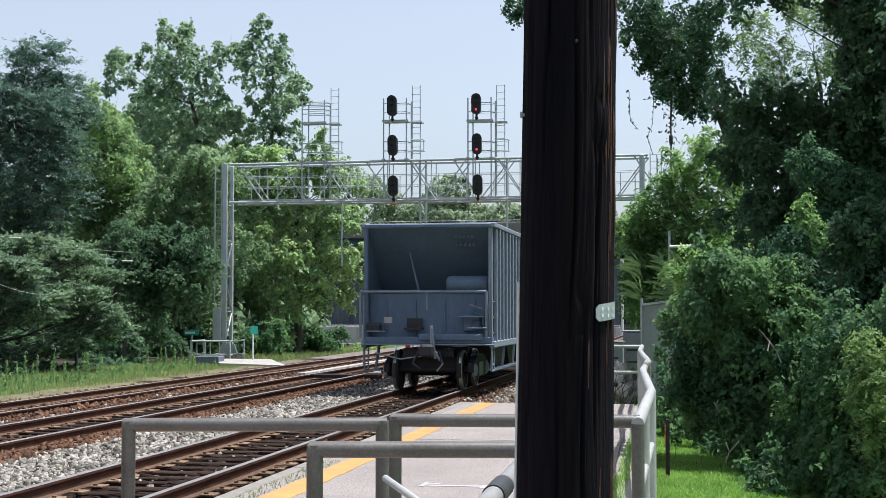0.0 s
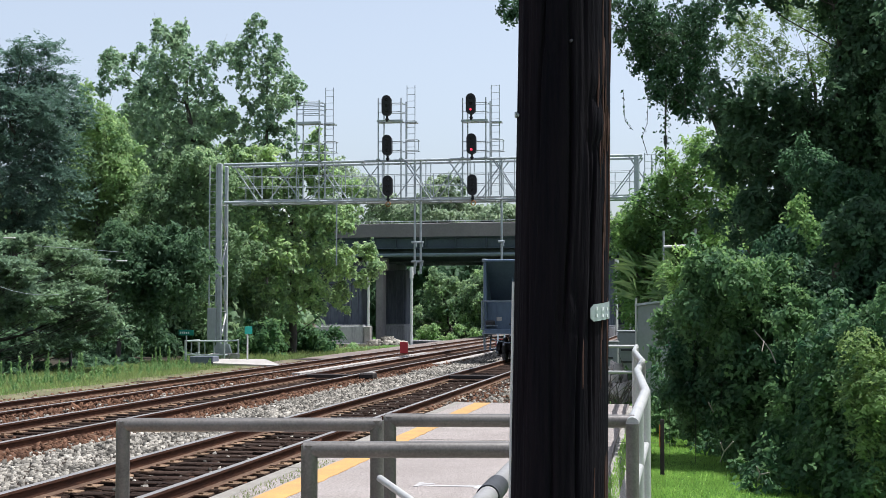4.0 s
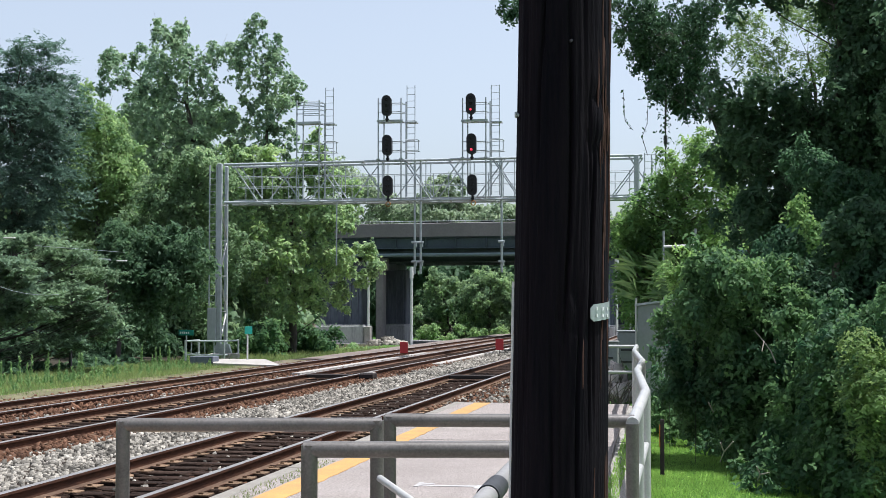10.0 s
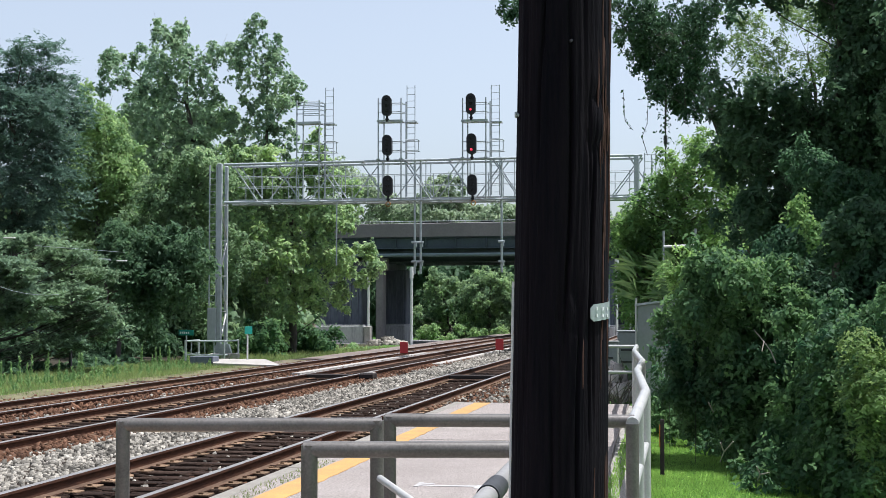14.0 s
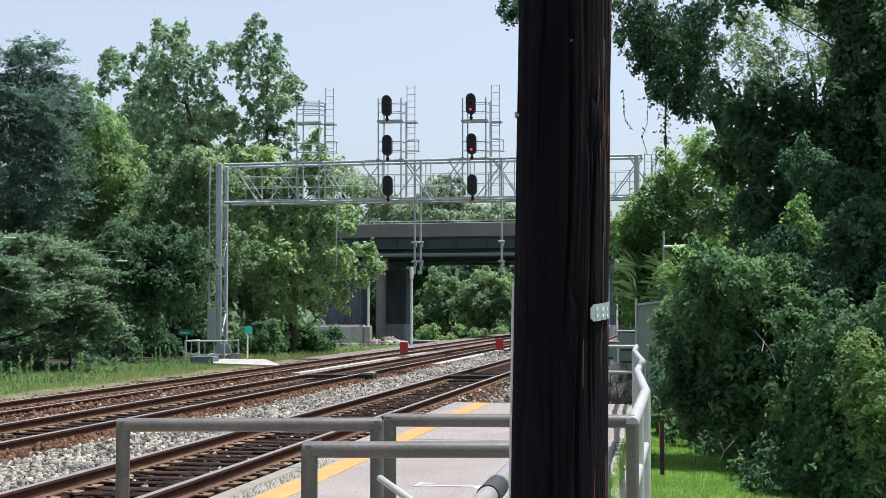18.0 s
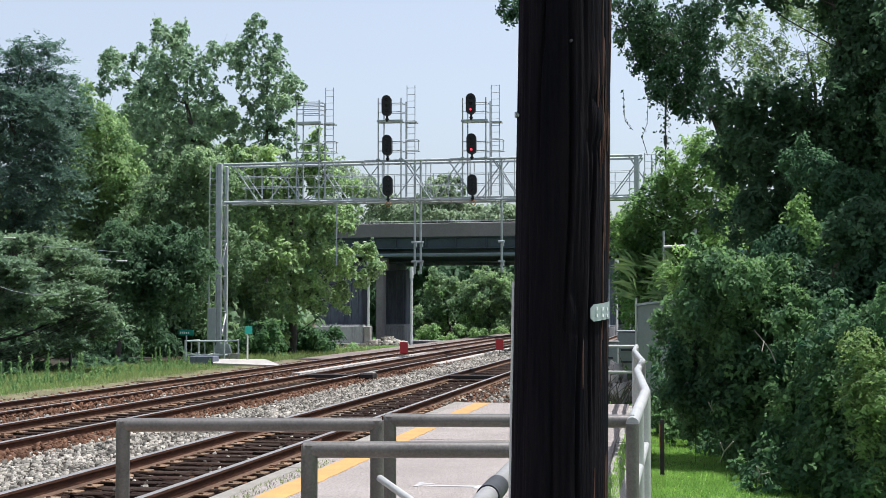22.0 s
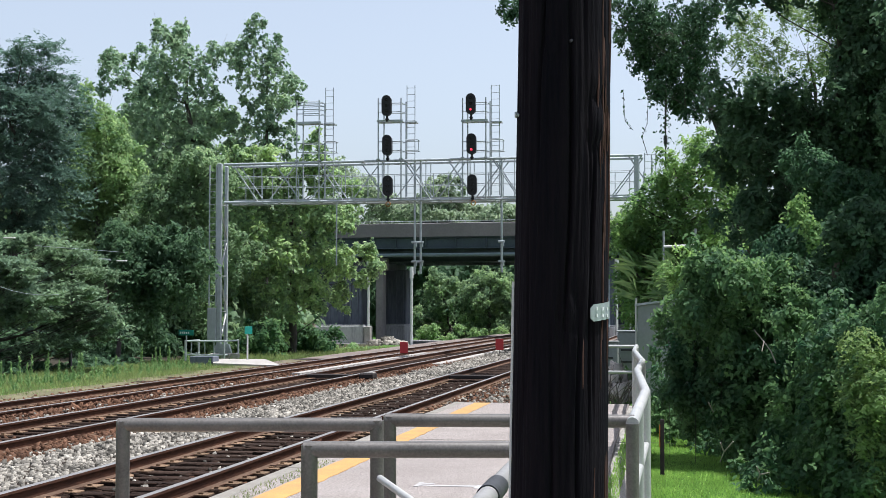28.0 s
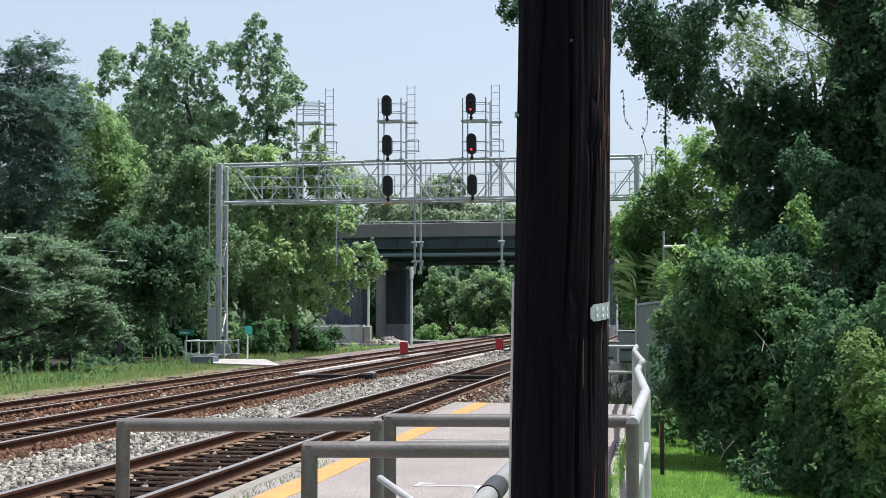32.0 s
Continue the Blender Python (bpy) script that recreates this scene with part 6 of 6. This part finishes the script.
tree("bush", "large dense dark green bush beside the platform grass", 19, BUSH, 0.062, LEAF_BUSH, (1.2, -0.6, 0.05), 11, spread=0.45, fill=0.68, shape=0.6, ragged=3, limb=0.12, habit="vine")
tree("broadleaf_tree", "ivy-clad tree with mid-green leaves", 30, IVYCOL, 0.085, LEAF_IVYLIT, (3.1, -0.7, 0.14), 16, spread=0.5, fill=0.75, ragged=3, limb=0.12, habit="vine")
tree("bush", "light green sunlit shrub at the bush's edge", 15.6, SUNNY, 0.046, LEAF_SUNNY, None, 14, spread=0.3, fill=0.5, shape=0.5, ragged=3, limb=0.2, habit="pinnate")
# Shade on this wood edge tree is carried by the dark leaf colour.
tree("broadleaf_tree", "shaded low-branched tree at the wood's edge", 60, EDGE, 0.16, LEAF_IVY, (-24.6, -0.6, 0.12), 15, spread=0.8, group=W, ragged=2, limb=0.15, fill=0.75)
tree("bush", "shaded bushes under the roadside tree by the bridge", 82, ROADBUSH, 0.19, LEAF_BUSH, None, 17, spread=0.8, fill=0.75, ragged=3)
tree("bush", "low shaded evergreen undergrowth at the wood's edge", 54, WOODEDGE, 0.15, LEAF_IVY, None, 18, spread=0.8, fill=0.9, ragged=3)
# Nothing shades this shrub; the darker canopy leaf colour stands for shade.
tree("bush", "ivy-covered shrub beside the large bush, darkened for shade", 19.5, IVYBUSH, 0.065, LEAF_CANOPY, None, 20, spread=0.4, fill=0.8, shape=0.6, ragged=3, habit="vine")
tree("broadleaf_tree", "dark leafy tree over the bush, mostly unseen and added for shade", 19.8, OVERHANG, 0.075, LEAF_IVY, (4.2, -0.9, 0.12), 19, spread=0.5, fill=0.8, ragged=2, limb=0.12, habit="vine")
# Sunlit rim of the bush: the light is in the brighter leaf colour.
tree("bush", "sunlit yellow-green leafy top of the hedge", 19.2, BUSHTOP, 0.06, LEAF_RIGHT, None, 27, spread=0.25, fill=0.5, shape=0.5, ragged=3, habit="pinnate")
# Lit patch before the dark trees, its sunlight painted as yellow-green leaves.
tree("bush", "sunlit patch of the dark trees, as yellow-green leaves", 23, LITPATCH, 0.06, LEAF_RIGHT, None, 26, spread=0.2, fill=0.45, shape=0.55, ragged=3, habit="vine")
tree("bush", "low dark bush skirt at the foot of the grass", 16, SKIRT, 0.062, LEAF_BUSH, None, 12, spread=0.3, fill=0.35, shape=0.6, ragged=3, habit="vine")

# woods closing the distance
def woods(name, label, spans, leaf, material, seed):
    """Joined far crowns: (x0, x1, y0, y1, count, z_low, z_high, radius)."""
    rng = np.random.default_rng(seed)
    pts = []
    for x0, x1, y0, y1, count, zl, zh, rad in spans:
        for _ in range(count):
            c = np.array([rng.uniform(x0, x1), rng.uniform(y0, y1), rng.uniform(zl, zh)])
            r = rad * rng.uniform(0.6, 1.25)
            pts.append((*c, r))
    v = crown_leaves(rng, pts, leaf, 0.6, 0.42, "broad")
    return tagged(soup(name, v, LEAF_FACES, material), label, "woods", kind="stuff")


woods("far_woods", "light green woods behind the road bridge, paled for haze", [(x - r * 0.5, x + r * 0.5, 160, 172, 3, z - r * 0.6, z + r * 0.25, r) for x, z, r in OVER], 0.34, LEAF_FAR, 31)
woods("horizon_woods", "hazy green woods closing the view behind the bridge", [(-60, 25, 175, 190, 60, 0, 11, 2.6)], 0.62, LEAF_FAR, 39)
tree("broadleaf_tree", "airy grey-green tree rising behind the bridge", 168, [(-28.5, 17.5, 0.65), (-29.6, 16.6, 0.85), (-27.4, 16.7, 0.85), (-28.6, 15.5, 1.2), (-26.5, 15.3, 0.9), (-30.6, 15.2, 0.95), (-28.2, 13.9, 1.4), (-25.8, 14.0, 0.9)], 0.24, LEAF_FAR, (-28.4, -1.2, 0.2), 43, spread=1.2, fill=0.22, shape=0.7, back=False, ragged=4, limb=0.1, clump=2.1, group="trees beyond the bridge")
tree("broadleaf_tree", "small leafy tree beyond the bridge", 146, UNDERA, 0.20, LEAF_UNDER, (-24.0, -1.2, 0.16), 41, spread=1.0, fill=0.5, ragged=4, limb=0.15, group="trees beyond the bridge")
tree("broadleaf_tree", "rounded vine-covered trees beyond the bridge", 144, UNDERB, 0.20, LEAF_UNDER, (-20.0, -1.2, 0.2), 42, spread=1.0, fill=0.5, ragged=4, limb=0.15, group="trees beyond the bridge")
# Dark leaf colours put the shade into these woods and the back woods.
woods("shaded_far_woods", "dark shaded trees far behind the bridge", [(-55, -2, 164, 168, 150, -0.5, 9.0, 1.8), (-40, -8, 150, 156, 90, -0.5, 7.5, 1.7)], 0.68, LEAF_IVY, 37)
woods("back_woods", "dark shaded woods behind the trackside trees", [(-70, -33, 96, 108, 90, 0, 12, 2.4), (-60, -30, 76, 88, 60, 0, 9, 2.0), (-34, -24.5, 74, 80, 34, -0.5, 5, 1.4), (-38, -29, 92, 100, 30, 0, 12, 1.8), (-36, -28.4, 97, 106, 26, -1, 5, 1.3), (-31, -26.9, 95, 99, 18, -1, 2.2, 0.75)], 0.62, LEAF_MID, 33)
# Last two spans: crowns mostly out of view, added to shade the ivy trees.
woods("platform_woods", "dark woods to the side of the platform, some added unseen for shade", [(5.8, 12, 24, 32, 30, 0, 6, 1.0), (2.6, 12, 36, 40, 30, 0, 6, 1.0), (5.2, 12, 14, 24, 24, -0.5, 3.5, 0.8), (1.2, 9, 36, 52, 34, 0, 5, 1.2), (6, 14, 26, 40, 26, 6, 11, 1.4), (4.8, 9, 27, 33, 30, 6, 11, 1.1)], 0.31, LEAF_IVY, 34)
woods("undergrowth", "low undergrowth along the wood's edge", [(-25, -21.5, 72, 80, 26, -0.7, 0.8, 0.7), (-3.0, 0.8, 34, 42, 14, -0.3, 0.6, 0.4)], 0.17, LEAF_BUSH, 35)
# Dark leaf curtain that paints the shade inside the wood's edge.
woods("ivy_undergrowth", "undergrowth inside the wood's edge, leaves darkened for shade", [(-25.4, -23.2, 42, 62, 60, -0.75, -0.25, 0.34), (-33, -26.5, 61, 66, 24, -0.5, 0.6, 0.6), (-30, -25, 66, 74, 40, -0.6, 0.9, 0.8)], 0.17, LEAF_IVY, 38)
woods("light_shrubs", "light green low shrubs near the bridge pier", [(-23.6, -21.0, 90, 95, 14, -1.1, -0.5, 0.45), (-27, -17, 138, 142, 14, -1.0, 0.3, 0.7)], 0.17, LEAF_BRIGHT, 36)


# ---- grass, weeds ----
def blades(rng, x0, x1, y0, y1, n, h, w, zf, keep=None):
    x, y = rng.uniform(x0, x1, n), rng.uniform(y0, y1, n)
    if keep is not None:
        ok = keep(x, y)
        x, y = x[ok], y[ok]
    z = np.array([zf(a, b) for a, b in zip(x, y)])
    k = len(x)
    t = rng.uniform(0, 2 * math.pi, k)
    hh = h * rng.uniform(0.4, 1.3, k)
    lean = rng.normal(size=(k, 2)) * 0.35 * hh[:, None]
    dx, dy = np.cos(t) * w / 2, np.sin(t) * w / 2
    a = np.stack([x - dx, y - dy, z], 1)
    b = np.stack([x + dx, y + dy, z], 1)
    c = np.stack([x + lean[:, 0], y + lean[:, 1], z + hh], 1)
    return np.stack([a, b, c], 1)


brng = np.random.default_rng(5)
gv = [blades(brng, -0.6, 1.9, 14.5, 25, 90000, 0.042, 0.010, lambda x, y: ground_height(x, y) - 0.005), blades(brng, -0.98, -0.62, 10, 27, 8000, 0.05, 0.012, lambda x, y: 0.02, lambda x, y: np.abs(x + 0.68 + 0.0145 * (y - 8)) < 0.075)]
tagged(soup("lawn_grass", np.concatenate(gv), [(0, 1, 2)], BLADE), "short bright green grass beside the platform", "grass", kind="stuff")
gv = [blades(brng, -24.2, -17.5, 34, 62, 22000, 0.13, 0.028, ground_height), blades(brng, -4.36, -4.15, 13.2, 16.8, 500, 0.035, 0.012, lambda x, y: 0.045), blades(brng, -24, -18, 64, 100, 6000, 0.3, 0.035, ground_height)]
tagged(soup("verge_grass", np.concatenate(gv), [(0, 1, 2)], VERGE), "dry light green verge grass along the track", "grass", kind="stuff")
wrng = np.random.default_rng(6)
wp = []
for k in range(170):
    x, y = -19.2 - 1.9 * wrng.uniform(0, 1), wrng.uniform(34, 57)
    h = wrng.uniform(0.55, 0.95) if k % 5 == 0 else wrng.uniform(0.12, 0.40)
    z0 = ground_height(x, y)
    k = int(110 * h)
    u = wrng.uniform(0, 1, k)
    thick = 0.030 * (1.2 - u) ** 0.7
    wp.append(np.stack([x + wrng.normal(size=k) * thick + 0.05 * u * math.sin(x * 9), y + wrng.normal(size=k) * thick, z0 + u * h], 1))
tagged(soup("weed_stalks", leaves(wrng, np.concatenate(wp), 0.11, 0.035, droop=-1.8), LEAF_FACES, WEED), "tall pale green weed stalks beside the track", "weeds", kind="stuff")
# Floor sheet under the wood; tree shade is put into its dark colour.
wf, wxs, wys = Shape(), [-62, -50, -40, -34, -30, -28, -26.5, -25.2, -24.2, -23.4], np.linspace(30, 112, 42)
wf.add([(x + (0.5 * noise.noise(Vector((0, y * 0.5, 7.0))) if x > -24 else 0), y, ground_height(x, y) + (0.07 if x < -23.6 else -0.1)) for y in wys for x in wxs],
       [(j * 10 + i, j * 10 + i + 1, j * 10 + i + 11, j * 10 + i + 10) for j in range(41) for i in range(9)], True)
tagged(part("wood_floor", wf, LITTER), "leaf-littered ground darkened for the shade beneath the trees", "ground", kind="structure")
strip("verge_soil", [(-18.5, -0.47), (-18.1, -0.43), (-17.5, -0.43), (-16.9, -0.47)], 20, 64, 1.0, VERGESOIL, "bare olive-tan earth strip beside the ballast", rough=0.03)

# spiky shrub fronds on the bush
spk = thing("spiky_shrub", "spiky light green fronds rising from the bush", "shrub")
for k in range(84):
    a = radians(100 + k * 47 % 175)
    b = Vector((-0.42 + 0.36 * math.sin(k * 2.1), 20.9 + 0.2 * math.cos(k * 1.7), 2.24 + 0.26 * math.cos(k * 3.3)))
    d = Vector((math.cos(a) * 0.30 - 0.06, -0.12 + 0.1 * math.sin(k * 5.0), abs(math.sin(a)) * 0.22 + 0.05 * math.sin(k)))
    n_ = Vector((-d.z, 0.3 * d.x, d.x)).normalized() * 0.014
    part("frond", Shape().add([b, b + d * 0.5 + n_ + Vector((0, 0, 0.03)), b + d, b + d * 0.5 - n_ + Vector((0, 0, 0.03))], [(0, 1, 2), (0, 2, 3)]), LEAF_SUNNY, spk)
# bare twigs that poke out of the bush
for pts in (((0.33, 16.75, 0.12), (0.37, 16.6, 0.25), (0.47, 16.5, 0.38)), ((0.37, 16.6, 0.25), (0.33, 16.5, 0.36)), ((0.72, 16.2, -0.02), (0.74, 16.0, 0.07), (0.70, 15.95, 0.16)), ((0.74, 16.0, 0.07), (0.83, 15.95, 0.10)),
            ((0.80, 18.6, 1.60), (0.90, 18.2, 1.46), (0.98, 18.1, 1.34), (1.03, 18.0, 1.20)), ((0.90, 18.2, 1.46), (0.87, 18.1, 1.34)), ((-0.14, 20.1, 0.82), (-0.06, 20.0, 0.90), (0.04, 19.9, 0.96)), ((0.28, 18.2, 0.58), (0.22, 18.0, 0.72))):
    tw = thing("dead_twig", "thin pale bare twig poking out of the bush", "twig", group="bare twigs")
    part("stem", Shape().path(pts, 0.008, n=5), TWIG, tw)

# ---- small things round the platform end ----
shed = thing("equipment_shed", "grey sheet-metal equipment shed behind the platform end", "shed", (-1.13, 32, -0.3))
part("wall", Shape().prism([(0, 0), (0, 2.24), (2.3, 2.52), (2.3, 0)], 0, 2.4, "y"), SHED, shed)
for k in range(7):
    part("seam", Shape().box((0.15 + k * 0.32, -0.008, 1.1), (0.025, 0.016, 2.15)), SHED, shed)
part("roof", Shape().prism([(-0.06, 2.24), (2.4, 2.54), (2.4, 2.59), (-0.06, 2.29)], -0.06, 2.46, "y"), GALV, shed)
part("corner_pipe", Shape().tube((-0.03, -0.04, 0), (-0.03, -0.04, 2.42), 0.025, n=8), PIPEWHITE, shed)
for x, y, w, h, m in ((-2.15, 36.0, 0.8, 1.25, SHED), (-1.5, 36.8, 0.6, 1.5, SHED), (-2.6, 34.6, 0.5, 0.6, PIERCONC)):
    c = thing("equipment_cabinet", "weathered grey equipment cabinet behind the platform end", "cabinet", (x, y, -0.2), group="cabinets")
    part("body", Shape().box((0, 0, h / 2), (w, 0.4, h), bevel=0.02), m, c)
    part("lid", Shape().box((0, 0, h + 0.02), (w + 0.04, 0.44, 0.04), bevel=0.01), m, c)
    for i in range(3):
        part("louvre", Shape().box((0, -0.21, h * (0.3 + 0.2 * i)), (w * 0.7, 0.02, 0.04)), DARKSTEEL, c)
for x, y, r, seed in ((-1.75, 32.6, 0.55, 51), (-2.3, 31.6, 0.5, 52)):
    hq = np.random.default_rng(seed)
    k = 120
    ang, rad = hq.uniform(0, 6.28, k), np.sqrt(hq.uniform(0, 1, k))
    hc = np.stack([x + np.cos(ang) * rad * r, y + np.sin(ang) * rad * r, (1 - rad) * 0.75 - 0.12], 1)
    tagged(soup("rubble_heap", stones(hq, k, 0, 0.001, 0, 0.001, 0, 0.17) + hc[:, None], STONE_FACES, PAD), "heap of pale broken rubble behind the platform railing", "rubble", kind="stuff")
dead = thing("dead_shrub", "bare brown twiggy shrub behind the end railing", "shrub", (-1.6, 30.4, -0.2))
drng = random.Random(9)
for k in range(30):
    a, h = drng.uniform(0, 6.28), drng.uniform(0.5, 1.15)
    p = Vector((drng.uniform(-0.35, 0.35), drng.uniform(-0.1, 0.1), 0))
    q = p + Vector((math.cos(a) * 0.25, math.sin(a) * 0.1, h * 0.6))
    e = q + Vector((math.cos(a + 0.7) * 0.28, math.sin(a) * 0.1, h * 0.4))
    part("twig", Shape().tube(p, q, 0.012, 0.008, n=5).tube(q, e, 0.008, 0.004, n=5), BARK, dead)
up = thing("distant_pole", "slim grey utility pole rising behind the trees", "utility pole", (-0.93, 60, -0.5))
part("shaft", Shape().tube((0, 0, 0), (0, 0, 11.3), 0.04, 0.03, n=10), DARKSTEEL, up)
part("crossarm", Shape().box((0.0, 0, 9.4), (0.16, 0.14, 0.36), bevel=0.03), DARKSTEEL, up)
vr = np.random.default_rng(61)
for pts in (((-1.27, 8.95), (-1.25, 8.48), (-1.29, 7.76), (-1.45, 7.35), (-1.28, 6.77)), ((-2.02, 8.8), (-2.02, 8.32), (-1.98, 7.86), (-1.74, 7.59)), ((-0.13, 8.9), (-0.10, 8.45), (0.0, 7.64)), ((-0.70, 9.1), (-0.69, 8.4), (-0.72, 7.7), (-0.70, 7.0))):
    leafy = pts[0][0] == -0.70
    hv_ = thing("hanging_vine", "dark leafy vine hanging from the boughs" if leafy else "thin bare vine hanging from the boughs", "vine", group="hanging vines")
    part("stem", Shape().path([(x, 46.0, z) for x, z in pts], 0.028 if leafy else 0.010, n=5), BARK, hv_)
    mid_ = np.array([(x + (x2 - x) * u, 46.0, z + (z2 - z) * u) for (x, z), (x2, z2) in zip(pts, pts[1:]) for u in (0.0, 0.25, 0.5, 0.75)])
    mid_ = np.repeat(mid_, 12 if leafy else 1, axis=0)
    tagged(soup("leaves", leaves(vr, mid_ + vr.normal(size=mid_.shape) * (0.13 if leafy else 0.03), 0.13, 0.07, droop=0.8), LEAF_FACES, LEAF_IVY, hv_), kind="stuff")
hf = thing("pipe_frame", "pale pipe frame standing among the leaves", "frame", (-0.66, 38.5, -0.4))
for x, top in ((0, 4.35), (0.83, 4.4)):
    part("post", Shape().tube((x, 0, 0), (x, 0, top), 0.03, n=8), GALV, hf)
part("crossbar", Shape().tube((0, -0.02, 3.92), (0.83, -0.02, 3.95), 0.04, n=8), LAMPWHITE, hf)
# street lamps in front of the wood
for x, y, z, arm in ((-21.3, 52.0, 3.73, 2.7), (-22.9, 46.0, 4.32, 3.0)):
    sl = thing("street_lamp", "pale cobra-head street lamp on a curved arm by the trees", "street lamp", group="street lamps")
    part("pole", Shape().tube((x - arm, y + 1.5, -0.6), (x - arm, y + 1.5, z + 0.1), 0.07, 0.05, n=8), DARKSTEEL, sl)
    part("arm", Shape().path([(x - arm, y + 1.5, z), (x - arm * 0.6, y + 0.8, z + 0.14), (x - 0.5, y + 0.1, z + 0.05)], 0.03, n=6), GALV, sl)
    part("lamp_head", Shape().box((x, y, z), (0.40, 0.18, 0.06), bevel=0.025), WHITEPAINT, sl)
wire = thing("overhead_wire", "thin sagging overhead wire before the dark trees", "wire")
part("strand", Shape().path([(-23.6 + 2.5 * u / 6, 46, 2.80 - 0.42 * (u / 6) + 0.16 * ((u / 6 - 0.5) ** 2) * 4 - 0.16) for u in range(7)], 0.009, n=5), GALV, wire)
part("strand", Shape().path([(-21.95 + 3.2 * u / 6, 46, 4.05 - 0.25 * (u / 6)) for u in range(7)], 0.008, n=5), GALV, wire)


# ---- movement ----
def motions():
    # railcar rolls away along the near track, its wheels turning
    ts = [i * 0.5 for i in range(65)]

    def car_y(t):
        u = min(t, 6.1)
        return 32.85 + 5.76 * u - 0.135 * u * u + 5.3 * (1 - math.exp(-(t - u) / 1.29))
    walk(hop, [(t, pose(T1, car_y(t), -min(0.09, 0.006 * (car_y(t) - 32.85)))) for t in ts])
    for ws in wheels:
        base = ws.location.copy()
        rows, steps = [], 320
        for i in range(steps + 1):
            t = 32.0 * i / steps
            q = Matrix.Translation(base) @ Matrix.Rotation(-(car_y(t) - car_y(0)) / 0.457, 4, "X")
            rows.append((t, q))
        walk(ws, rows)

    # road traffic: place of the front end along the bridge, at a steady speed
    c, s = math.cos(radians(-4)), math.sin(radians(-4))
    for ob, t0, u0, speed in ((low_van, 1.2, -9.15, 27.5), (high_van, 2.2, -6.6, 23.5), (sedan_a, 3.0, -4.0, 26.0), (truck, 5.6, 12.1, 20.8),
                              (suv, 6.6, -6.35, 21.4), (sedan_b, 17.5, -2.35, 28.0), (sedan_c, 27.5, -6.0, 27.0)):
        rows = []
        for i in range(33):
            u = u0 + speed * (i - t0)
            rows.append((float(i), pose(-14 + u * c - 3.6 * s, 118 + u * s + 3.6 * c, 8.56, 0, 0, -4)))
        walk(ob, rows)


motions()
